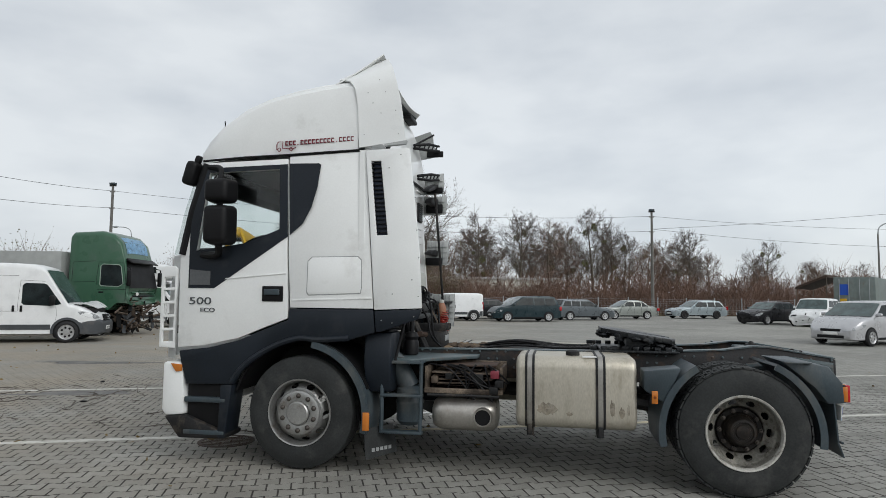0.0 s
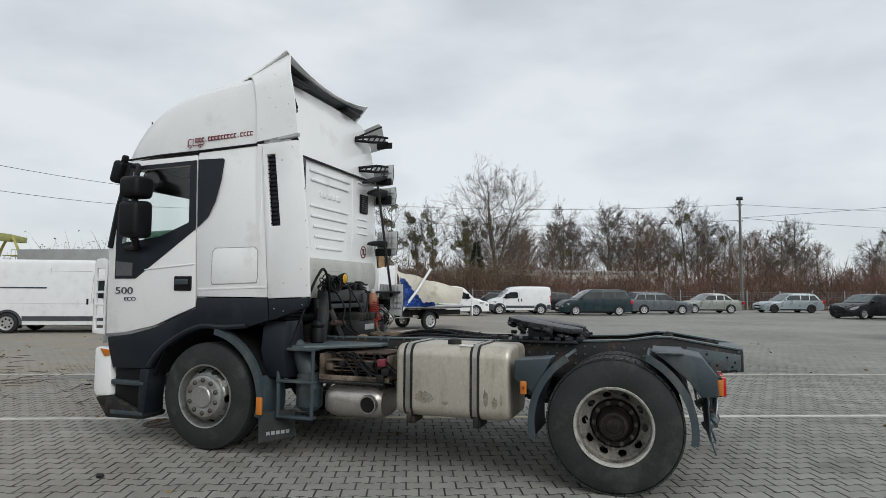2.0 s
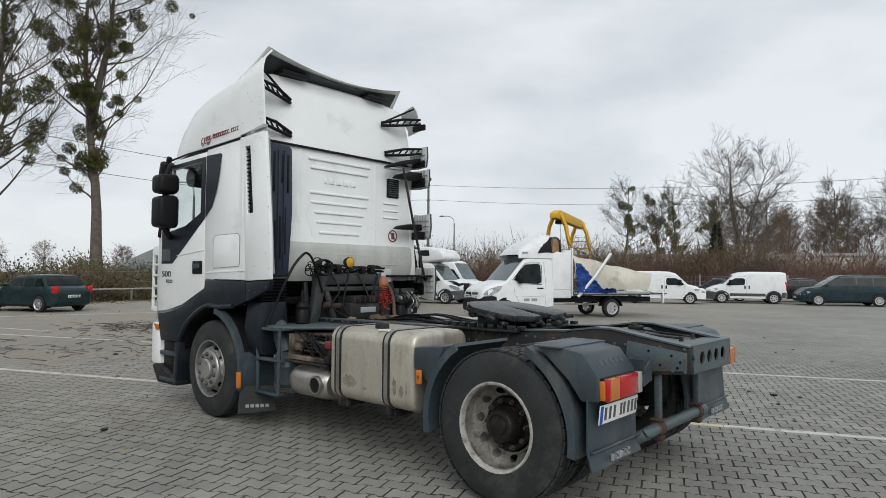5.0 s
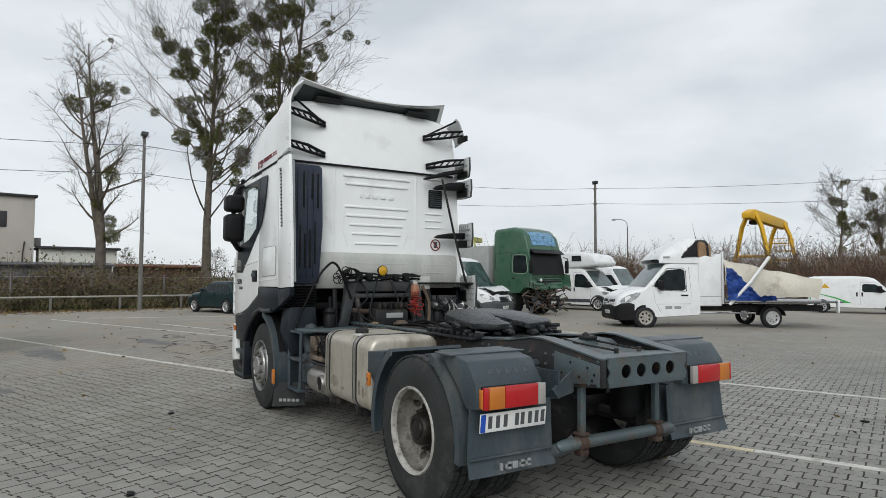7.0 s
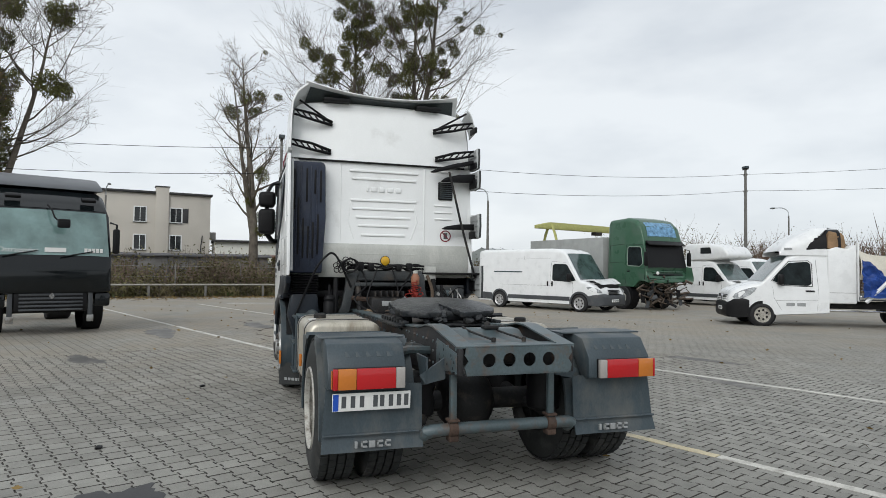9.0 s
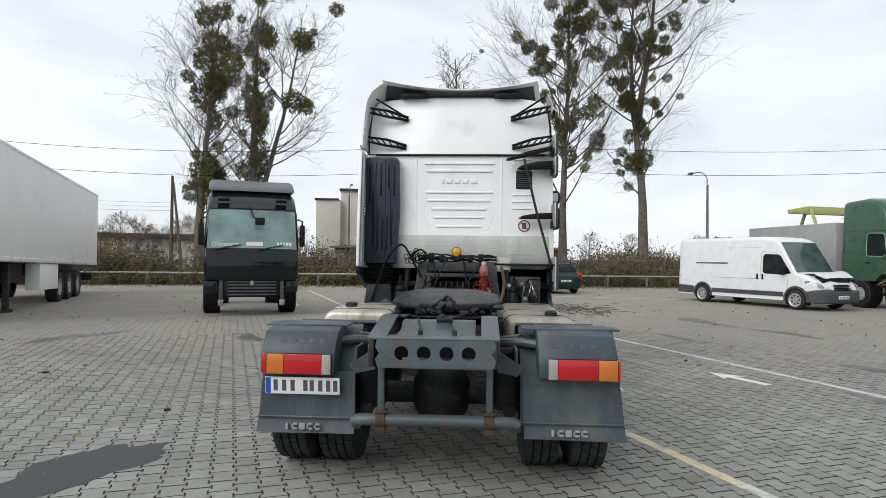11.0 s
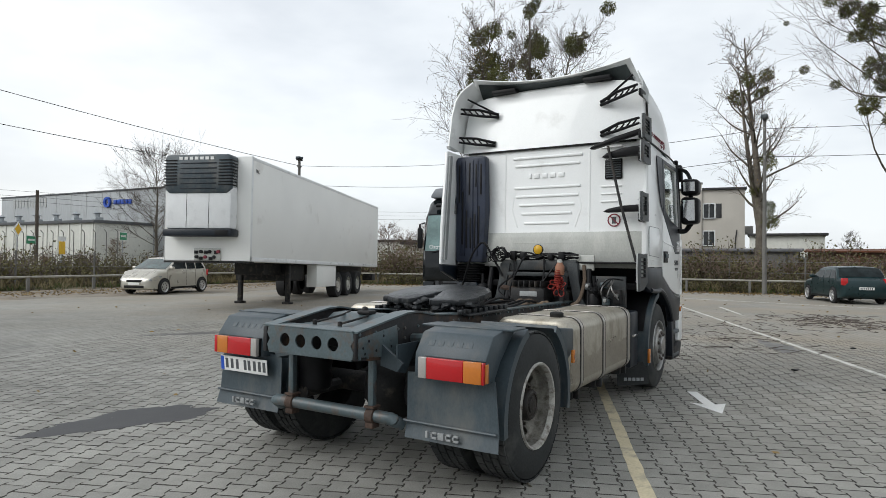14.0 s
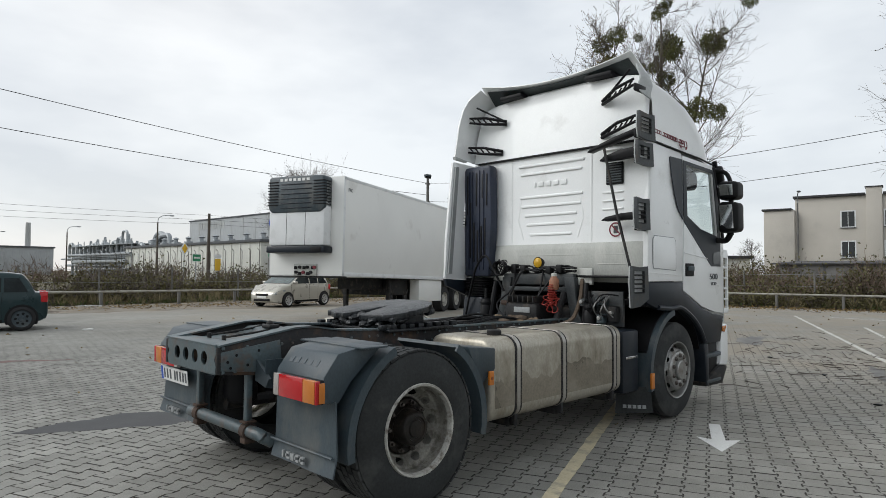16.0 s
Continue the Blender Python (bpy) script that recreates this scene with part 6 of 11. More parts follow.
class Shell:
    """A rounded vehicle body: rows of (x, half width, bottom, top, corner radius); sides lean in above the belt."""

    def __init__(self, rows, belt, H, lean):
        self.rows, self.belt, self.H, self.lean = rows, belt, H, lean

    def side(self, x, z):
        w = lerp_rows(self.rows, x)[0]
        return w * (1 - self.lean * max(0.0, z - self.belt) / (self.H - self.belt)) - 0.025 * max(0.0, 0.55 - z)

    def ring(self, x):
        w, zb, zt, r = lerp_rows(self.rows, x)
        pts = [(0.0, zb), (w * 0.85, zb)]
        zs = max(zt - r, zb + 0.1)
        for f in (0.0, 0.12, 0.3, 0.5, 0.75, 1.0):
            z = zb + 0.03 + (zs - zb - 0.03) * f
            pts.append((self.side(x, z), z))
        ws = self.side(x, zs)
        for a in (22, 45, 68, 90):
            pts.append((ws - r * (1 - math.cos(radians(a))), zs + (zt - zs) * math.sin(radians(a))))
        pts += [((ws - r) * 0.5, zt + 0.012), (0.0, zt + 0.016)]
        return [(x, y, z) for y, z in pts] + [(x, -y, z) for y, z in reversed(pts[1:-1])]

    def mesh(self, extra=()):
        xs = sorted({round(q[0], 4) for q in self.rows} | set(extra))
        fine = []
        for a, b in zip(xs, xs[1:]):
            n = max(1, round((b - a) / 0.28))
            fine += [a + (b - a) * k / n for k in range(n)]
        bm = bmesh.new()
        bm_rings(bm, [self.ring(x) for x in fine + [xs[-1]]])
        return bm

    def top_pane(self, x0, x1, f0=0.05, f1=0.95, inset=0.02):
        """Glass lying on the sloping top between x0 and x1."""
        rows = []
        z = lambda x: lerp_rows(self.rows, x)[2] + 0.012
        nrm = Vector((-(z(x1) - z(x0)), 0, x1 - x0)).normalized() * 0.012
        if nrm.z < 0:
            nrm = -nrm
        for k in range(7):
            x = x0 + (x1 - x0) * (f0 + (f1 - f0) * k / 6)
            w, zb, zt, r = lerp_rows(self.rows, x)
            half = self.side(x, zt - r) - r * 0.55 - inset
            rows.append([Vector((x, half * y, zt + 0.016 - 0.02 * abs(y) ** 3)) + nrm for y in (-1, -0.75, -0.4, 0, 0.4, 0.75, 1)])
        bm = bmesh.new()
        bm_rings(bm, rows, closed=False)
        return bm

    def side_pane(self, s, poly, d=0.005):
        bm = bmesh.new()
        outer = [bm.verts.new((x, s * (self.side(x, z) + d), z)) for x, z in poly]
        inner = [bm.verts.new((x, s * (self.side(x, z) - 0.02), z)) for x, z in poly]
        bm.faces.new(outer)
        for a in range(len(poly)):
            b = (a + 1) % len(poly)
            bm.faces.new((outer[a], outer[b], inner[b], inner[a]))
        return bm

    def seam(self, s, pts, w=0.008):
        bm = bmesh.new()
        bm_tube(bm, [(x, s * (self.side(x, z) + 0.0005), z) for x, z in pts], w * 0.6, 5)
        return bm


def crumple(bm, xf, depth, amount, seed, sign=1):
    for v in bm.verts:
        k = (v.co.x - xf) * sign + depth
        if k > 0:
            k = min(1.0, k / depth)
            n1 = noise.noise((v.co.x * 3 + seed, v.co.y * 2.5, v.co.z * 3))
            n2 = noise.noise((v.co.x * 3, v.co.y * 2.5 + seed, v.co.z * 3 + 7))
            v.co.x -= sign * amount * k * (0.55 + 0.9 * n1)
            v.co.z += amount * 0.55 * k * n2
            v.co.y += amount * 0.35 * k * n1


def wheel_set(t, sh, wb, W, r, rim, width=0.2):
    for s in (-1, 1):
        for xx in (-wb / 2, wb / 2):
            y = sh.side(xx, 0.55)
            bm = bmesh.new()
            bm_lathe(bm, [(r + 0.055, -0.25), (r + 0.055, 0.004), (0.0, 0.004)] if s > 0 else [(r + 0.055, 0.25), (r + 0.055, -0.004), (0.0, -0.004)], (xx, s * y, r), "y", 30)
            for v in bm.verts:
                v.co.z = max(v.co.z, 0.16)
            part("wheel_well", bm, BLACK, t, "black wheel well")
            car_wheel(t, xx, s, y + 0.045, r, width, rim)


def car(label, m, pt, L, W, H, wb, fo, hood, belt, cowl, ra, rr, tail, r=0.31, rim=None, category="car", boot=None, crash=0.0, rear_crash=0.0, dark_plate=False):
    """x forwards from the middle of the wheelbase. cowl, ra, rr, tail: x of windscreen foot, roof front, roof rear, rear glass foot."""
    t = root("car", label, category, m)
    xf = wb / 2 + fo
    xr = xf - L
    w = W / 2
    back = min(tail, xr + 0.55) if boot is None else xr + 0.3
    rows = [(xr, w * 0.80, 0.42, 0.78 if boot is None else belt - 0.16, 0.06), (xr + 0.04, w * 0.90, 0.30, belt - 0.08, 0.07), (xr + 0.16, w * 0.96, 0.24, belt - 0.02, 0.08)]
    if tail > xr + 0.25:
        rows.append((tail, w, 0.2, belt + 0.01, 0.10))
    rows += [((tail + rr) / 2, w, 0.2, belt + (H - belt) * 0.56, 0.10), (rr, w, 0.2, H - 0.05, 0.10), (rr + 0.3, w, 0.2, H - 0.01, 0.12), ((ra + rr) / 2, w, 0.2, H, 0.12), (ra - 0.1, w, 0.2, H - 0.03, 0.11), (ra + 0.03, w, 0.2, H - 0.08, 0.10), (cowl, w, 0.2, hood, 0.10), ((cowl + xf) / 2, w * 0.985, 0.2, hood - 0.05, 0.12),
             (xf - 0.32, w * 0.95, 0.2, hood - 0.15, 0.12), (xf - 0.14, w * 0.87, 0.2, 0.72, 0.10), (xf - 0.04, w * 0.78, 0.22, 0.62, 0.08), (xf, w * 0.66, 0.3, 0.54, 0.05)]
    rows = [q for a, q in enumerate(rows) if a == 0 or q[0] > rows[a - 1][0] + 0.005]
    sh = Shell(rows, belt, H, 0.16)
    bm = sh.mesh()
    if crash:
        crumple(bm, xf, 0.8, crash, L)
    if rear_crash:
        crumple(bm, xr, 0.7, rear_crash, L, -1)
    part("body", bm, pt, t, "", 50)
    part("windscreen", sh.top_pane(cowl, ra, 0.06, 0.93), SCREENGLASS, t, "dark reflecting windscreen")
    part("rear_window", sh.top_pane(rr, tail, 0.06, 0.9), CARGLASS, t, "dark rear window")
    zt = H - 0.15
    fr = lambda z: cowl + (ra - cowl) * (z - hood) / (H - hood) - 0.14
    bk = lambda z: tail + (rr - tail) * (z - belt) / (H - belt) + 0.14
    mid = (cowl + tail) / 2 + 0.02
    z0 = belt + 0.02
    for s in (-1, 1):
        third = tail + 0.28 * (cowl - tail)
        for a, b in ((mid + 0.035, None), (third + 0.03, mid - 0.035), (None, third - 0.03)):
            if a is None and bk(z0) > third - 0.14:
                continue
            x0l, x0h = (bk(z0), bk(zt)) if a is None else (a, a)
            x1l, x1h = (fr(z0), fr(zt)) if b is None else (b, b)
            if x0h > x1h - 0.05:
                x0h = x1h - 0.05
            part("side_window", sh.side_pane(s, [(x0l, z0), (x1l, z0 - 0.01), (x1h, zt), (x0h, zt)]), CARGLASS, t, "dark side window")
        for nm, xx in (("door_seam", mid), ("door_seam", cowl - 0.12), ("door_seam", third)):
            part(nm, sh.seam(s, [(xx, 0.34), (xx + 0.02, 0.6), (xx, belt - 0.01)]), BLACK, t)
        for xx in (mid + 0.1, third + 0.08):
            y = sh.side(xx, belt - 0.13)
            box_part("door_handle", xx, xx + 0.17, s * (y - 0.01), s * (y + 0.016), belt - 0.15, belt - 0.115, pt, t, 0.008)
        part("sill_trim", sh.side_pane(s, [(-wb / 2 + r + 0.1, 0.22), (wb / 2 - r - 0.1, 0.22), (wb / 2 - r - 0.1, 0.30), (-wb / 2 + r + 0.1, 0.30)], 0.01), BLACK, t, "black sill")
        bm = sh.side_pane(s, [(xf - 0.60, 0.76), (xf - 0.44, 0.77), (xf - 0.24, 0.72), (xf - 0.09, 0.64), (xf - 0.05, 0.57), (xf - 0.12, 0.55), (xf - 0.34, 0.60), (xf - 0.52, 0.68)], 0.012)
        hl = part("headlamp", bm, LAMPGLASS, t, "clear headlamp")
        bm = bmesh.new()
        bm_box(bm, xr + 0.01, xr + 0.2, s * w * 0.72, s * (w * 0.962), 0.66 if boot is not None else 0.72, 0.86 if boot is not None else min(belt + 0.15, 1.0), 0.03, 2)
        part("tail_lamp", bm, REDLENS, t, "red tail lamp")
        bm = bmesh.new()
        bm_box(bm, cowl - 0.36, cowl - 0.22, s * (w - 0.03), s * (w + 0.16), belt, belt + 0.12, 0.04, 3)
        part("door_mirror", bm, pt, t)
    wheel_set(t, sh, wb, W, r, rim)
    if not crash:
        box_part("grille", xf - 0.12, xf + 0.008, -0.36, 0.36, 0.50, 0.60, BLACK, t, 0.02, "black grille")
        box_part("lower_intake", xf - 0.1, xf + 0.006, -0.48, 0.48, 0.27, 0.38, BLACK, t, 0.02, "black lower intake")
        box_part("number_plate", xf - 0.01, xf + 0.016, -0.26, 0.26, 0.39, 0.49, PLATEWHITE, t, 0.004, "white number plate")
    else:
        rnd = random.Random(int(L * 1000))
        bm = bmesh.new()
        for k in range(26):
            p = Vector((xf - 0.25 - rnd.uniform(0, 0.4), rnd.uniform(-0.65, 0.65), rnd.uniform(0.3, 0.75)))
            bm_tube(bm, [p, p + Vector((rnd.uniform(-0.1, 0.25), rnd.uniform(-0.35, 0.35), rnd.uniform(-0.18, 0.18)))], rnd.uniform(0.012, 0.04), 4)
        part("wreckage", bm, BLACK, t, "crumpled dark front wreckage")
    if not rear_crash:
        pr = box_part("rear_plate", xr - 0.012, xr + 0.01, -0.26, 0.26, 0.56, 0.66, PLATEWHITE, t, 0.004, "white number plate")
        tagged(part("plate_bars", plate_bars(xr - 0.0135, 0.61), DARKPRINT, pr), "dark bars", kind="stuff")
    return t


def plate_bars(x, z):
    bm = bmesh.new()
    for k in range(7):
        bm_box(bm, x - 0.002, x + 0.002, -0.2 + k * 0.065, -0.165 + k * 0.065, z - 0.03, z + 0.03)
    return bm


def van(label, m, L, W, H, wb, fo, r=0.34, pt=None, base=1.22, nose=0.95, wtop=1.75, clad=True, crash=0.0, stripe=False, small=False, side_glass=True):
    pt = pt or VANWHITE
    t = root("van", label, "van", m)
    xf = wb / 2 + fo
    xr = xf - L
    w = W / 2
    zb = 0.26
    xc, xt = xf - nose, xf - wtop
    rows = [(xr, w * 0.93, 0.36, H - 0.14, 0.10), (xr + 0.05, w * 0.985, zb, H - 0.06, 0.14), (xr + 0.25, w, zb, H - 0.01, 0.16), (xt - 0.9, w, zb, H, 0.16), (xt - 0.3, w, zb, H - 0.03, 0.16), (xt, w, zb, H - 0.12, 0.14), (xt + 0.12, w, zb, H - 0.22, 0.11), (xc, w * 0.99, zb, base, 0.10),
            ((xc + xf) / 2 - 0.05, w * 0.97, zb, base - 0.09, 0.14), (xf - 0.3, w * 0.93, zb, base - 0.20, 0.14), (xf - 0.12, w * 0.86, zb, 0.93 if not small else 0.86, 0.12), (xf - 0.03, w * 0.80, zb, 0.80, 0.10), (xf, w * 0.74, zb + 0.05, 0.70, 0.06)]
    sh = Shell(rows, 1.05, H, 0.085)
    bm = sh.mesh()
    if crash:
        crumple(bm, xf, 0.95, crash, L)
    part("body", bm, pt, t, "", 50)
    part("windscreen", sh.top_pane(xc, xt + 0.1, 0.04, 0.97), SCREENGLASS, t, "dark reflecting windscreen")
    zt = min(H - 0.38, base + 0.66)
    for s in (-1, 1):
        fr = lambda z: xc + (xt + 0.1 - xc) * (z - base) / (H - 0.2 - base) - 0.16
        zl = base - 0.02
        win = [(xt - 0.5, zl + 0.06), (xt - 0.43, zl), (xt + 0.3, zl - 0.03), (fr(zl) - 0.04, zl + 0.03), (fr(zt) - 0.03, zt - 0.04), (fr(zt) - 0.12, zt), (xt - 0.42, zt + 0.01), (xt - 0.5, zt - 0.06)]
        part("side_window", sh.side_pane(s, win), CARGLASS, t, "dark side window")
        for pts in ([(xt - 0.58, 0.42), (xt - 0.6, base), (xt - 0.56, zt + 0.1)], [(xt + 0.42, 0.45), (xt + 0.5, 0.9), (xt + 0.46, base - 0.06)], [(xt - 1.95, 0.45), (xt - 1.95, H - 0.3)], [(xt - 0.56, zt + 0.1), (fr(zt) - 0.1, zt + 0.07)], [(xr + 0.1, H - 0.4), (xt - 0.62, H - 0.4)], [(xr + 0.1, 1.0), (xt - 0.62, 1.0)]):
            if small and pts[0][0] == xr + 0.1:
                continue
            part("door_seam", sh.seam(s, pts), SEAMGREY, t)
        for xx in (xt - 0.50, xt - 0.72):
            y = sh.side(xx, base - 0.14)
            box_part("door_handle", xx - 0.035, xx + 0.035, s * (y - 0.01), s * (y + 0.02), base - 0.24, base - 0.04, BLACK, t, 0.015, "black door handle")
        if not small:
            part("slide_rail", sh.side_pane(s, [(xr + 0.95, 1.52), (xr + 2.5, 1.52), (xr + 2.5, 1.57), (xr + 0.95, 1.57)], 0.008), GREYPL, t, "dark sliding door rail")
        bm = bmesh.new()
        bm_box(bm, xc - 0.50, xc - 0.34, s * (w - 0.02), s * (w + 0.20), base - 0.02, base + 0.28, 0.05, 3)
        part("door_mirror", bm, BLACK, t, "black door mirror")
        dz = 0.0 if small else 0.14
        bm = sh.side_pane(s, [(xf - 0.66, 0.84 + dz), (xf - 0.52, 0.86 + dz), (xf - 0.26, 0.80 + dz), (xf - 0.10, 0.72 + dz), (xf - 0.06, 0.64 + dz), (xf - 0.16, 0.62 + dz), (xf - 0.40, 0.68 + dz), (xf - 0.60, 0.76 + dz)], 0.012)
        hl = part("headlamp", bm, LAMPGLASS, t, "clear headlamp")
        bm = bmesh.new()
        bm_box(bm, xr - 0.005, xr + 0.1, s * w * 0.86, s * w * 0.975, 0.75, 1.25, 0.02)
        part("tail_lamp", bm, REDLENS, t, "red tail lamp")
        if clad:
            for xx in (-wb / 2, wb / 2):
                bm = bmesh.new()
                y = sh.side(xx, 0.6)
                bm_arc(bm, xx, r, r + 0.05, -8, 188, s * (y + 0.018), s * (y - 0.06), 0.075, 16)
                part("arch_trim", bm, CLAD, t, "grey wheel arch trim")
            part("side_trim", sh.side_pane(s, [(-wb / 2 + r + 0.12, 0.42), (wb / 2 - r - 0.12, 0.42), (wb / 2 - r - 0.12, 0.58), (-wb / 2 + r + 0.12, 0.58)], 0.02), CLAD, t, "grey side rubbing strip")
            part("rear_corner", sh.side_pane(s, [(xr + 0.06, 0.34), (-wb / 2 - r - 0.1, 0.34), (-wb / 2 - r - 0.1, 0.62), (xr + 0.06, 0.66)], 0.018), CLAD, t, "grey bumper corner")
        if stripe:
            part("green_stripe", sh.side_pane(s, [(xr + 0.08, 0.5), (xr + 1.9, 0.5), (xr + 1.2, 0.78), (xr + 0.5, 0.95), (xr + 0.08, 1.0)], 0.004), GREENSTRIPE, t, "bright green printed sweep")
            part("yellow_mark", sh.side_pane(s, [(xr + 0.55, 1.24), (xr + 0.95, 1.24), (xr + 0.75, 1.46)], 0.004), YELLOWLENS, t, "pale yellow triangle mark")
    wheel_set(t, sh, wb, W, r, None, 0.22)
    if clad:
        b = Shell([(xf - 0.62, w * 0.985, 0.26, 0.66, 0.03), (xf - 0.3, w * 0.945, 0.24, 0.70, 0.05), (xf - 0.1, w * 0.875, 0.24, 0.72, 0.06), (xf + 0.0, w * 0.81, 0.26, 0.66, 0.05), (xf + 0.03, w * 0.75, 0.3, 0.60, 0.05)], 1.05, H, 0)
        part("bumper", b.mesh(), CLAD, t, "grey plastic bumper", 50)
        box_part("rear_bumper", xr - 0.04, xr + 0.15, -w * 0.97, w * 0.97, 0.34, 0.62, CLAD, t, 0.03, "grey rear bumper")
    for k in range(4):
        box_part("grille_bar", xf - 0.1 - 0.02 * k, xf + 0.022 - 0.018 * k, -0.40, 0.40, 0.70 + k * 0.05, 0.728 + k * 0.05, BLACK, t, 0.008, "black grille bar")
    pl = box_part("number_plate", xf + 0.02, xf + 0.042, -0.26, 0.26, 0.40, 0.51, PLATEWHITE, t, 0.003, "white number plate")
    bars = part("plate_bars", plate_bars(xf + 0.0425, 0.455), DARKPRINT, pl)
    tagged(bars, "dark bars", kind="stuff")
    if crash:
        bm = bmesh.new()
        g = sheet(lambda u, v: (xf - 0.15 - 0.75 * u, (v - 0.5) * 1.5, base - 0.12 + 0.10 * u + 0.14 * math.sin(3.1 * u) * (0.6 + 0.6 * v) + 0.03 * noise.noise((u * 5, v * 5, L))), 10, 10, 0.01)
        merge(bm, g)
        part("bonnet", bm, pt, t, "buckled raised bonnet", 50)
        box_part("engine_bay", xf - 0.75, xf - 0.2, -0.7, 0.7, 0.6, base - 0.1, BLACK, t, 0.05, "dark engine bay under the bonnet")
    return t


LOT = 22.0   # the direction of the bays, degrees
# long white van beside the green truck
van("long white panel van with buckled bonnet and grey bumpers", yaw(-19.15, 10.95, 27.0), 6.3, 2.05, 2.52, 4.04, 0.95, crash=0.14)
# white luton van with crushed nose, and another behind it
lut = van("white cab van with sleeping pod and smashed front", yaw(-21.3, 20.9, 14), 5.6, 2.0, 2.25, 3.7, 0.85, crash=0.4)
bm = bmesh.new()
bm_plate(bm, [(0.5, 2.2), (1.75, 2.3), (1.85, 2.5), (1.5, 2.9), (0.6, 3.05), (-0.6, 3.05), (-0.6, 2.2)], "y", -1.0, 1.0, (), 0.12, 3)
part("sleeping_pod", bm, VANWHITE, lut, "white rounded sleeping pod")
bm = bmesh.new()
bm_plate(bm, [(0.3, 2.55), (0.9, 2.55), (0.85, 2.85), (0.3, 2.85)], "y", -1.012, -1.0)
part("pod_window", bm, DARKGLASS, lut, "dark pod window")
van("white panel van parked behind the wrecks", yaw(-23.2, 25.0, 12), 5.4, 2.0, 2.45, 3.5, 0.9)
van("white van with bright green rear quarter", yaw(-11.9, 30.9, 24), 4.4, 1.8, 1.82, 2.95, 0.85, 0.31, None, 1.08, 0.95, 1.6, False, 0, True, True)
van("small white delivery van", yaw(-8.6, 35.2, 24 + 180), 4.28, 1.8, 1.83, 2.75, 0.85, 0.31, None, 1.08, 0.9, 1.6, True, 0, False, True)
# row of cars along the north fence
car("dark teal people carrier", yaw(-3.75, 35.95, LOT + 182), TEALCAR, 4.77, 1.88, 1.68, 2.85, 0.95, 1.02, 1.06, 1.30, 0.35, -1.9, -2.15)
car("grey-green estate car with roof rails", yaw(0.25, 40.2, LOT + 2), GREYGREEN, 4.7, 1.78, 1.5, 2.7, 0.92, 0.93, 0.98, 0.98, 0.2, -1.75, -2.05)
car("pale grey-green saloon with smashed rear", yaw(3.7, 44.3, LOT + 180), SILVERGREEN, 4.7, 1.8, 1.46, 2.7, 0.9, 0.92, 0.96, 0.95, 0.15, -0.95, -1.6, boot=1, rear_crash=0.35)
car("blue-silver estate car with dark wheels", yaw(9.6, 48.4, LOT + 180), SILVERBLUE, 4.84, 1.85, 1.49, 2.89, 0.85, 0.9, 0.95, 0.9, 0.1, -1.8, -2.2, rim=MATTBLACK)
car("black saloon with crushed front", yaw(12.3, 38.5, LOT + 195), BLACKCAR, 4.6, 1.8, 1.48, 2.65, 0.95, 0.95, 0.98, 0.95, 0.2, -1.2, -1.7, boot=1, crash=0.4)
car("white off-road car with torn front", yaw(14.3, 36.0, LOT + 212), VANWHITE, 4.4, 1.85, 1.72, 2.62, 0.9, 1.02, 1.08, 0.95, 0.35, -1.55, -1.85, 0.36, category="off-road car", crash=0.45)
car("silver compact people carrier", yaw(9.89, 19.41, 218), SILVER, 4.37, 1.83, 1.6, 2.64, 0.9, 1.0, 1.04, 1.2, 0.35, -1.6, -1.95)
car("dark saloon behind the parked van", yaw(-7.0, 39.2, LOT + 180), BLACKCAR, 4.5, 1.78, 1.46, 2.65, 0.9, 0.93, 0.97, 0.95, 0.2, -1.1, -1.6, boot=1)
car("dark hatchback beside the delivery van", yaw(-11.0, 37.6, LOT + 180), DARKCAR, 4.2, 1.76, 1.46, 2.58, 0.88, 0.93, 0.98, 0.95, 0.2, -1.45, -1.8)
car("dark estate car behind the people carrier", yaw(-4.6, 40.6, LOT + 180), DARKCAR, 4.6, 1.8, 1.6, 2.7, 0.9, 0.98, 1.02, 1.05, 0.25, -1.7, -2.0)
# cars on the west and south side
car("dark green hatchback with its tail to the yard", yaw(-26.3, 3.55, 201), DARKGREEN, 4.15, 1.74, 1.44, 2.51, 0.86, 0.93, 0.97, 0.9, 0.15, -1.3, -1.65)
car("champagne silver small hatchback", yaw(-12.77, -21.33, 17), BEIGESILVER, 3.75, 1.69, 1.52, 2.46, 0.75, 1.0, 1.02, 1.15, 0.35, -1.25, -1.55)
car("dark green small hatchback with a flat rear tyre", yaw(0.2, -15.78, 349), DARKGREEN, 3.8, 1.64, 1.5, 2.45, 0.78, 0.95, 0.98, 1.0, 0.2, -1.2, -1.5, rim=GREYPL)


# ---------------------------------------------------------------- flatbed with a torn tarpaulin
tor = root("flatbed_van", "white flatbed van with torn roof and collapsed tarpaulin", "truck", yaw(-10.15, 15.85, 180 + 59.5))
fb = Shell([(0.30, 1.0, 0.42, 2.2, 0.08), (0.4, 1.0, 0.40, 2.24, 0.12), (1.1, 1.0, 0.36, 2.26, 0.14), (1.42, 1.0, 0.34, 2.14, 0.12), (2.14, 0.99, 0.3, 1.33, 0.10), (2.5, 0.97, 0.28, 1.25, 0.14), (2.8, 0.93, 0.28, 1.15, 0.15), (2.96, 0.88, 0.28, 1.05, 0.13), (3.05, 0.82, 0.28, 0.94, 0.10), (3.10, 0.76, 0.3, 0.80, 0.06)], 1.1, 2.26, 0.085)
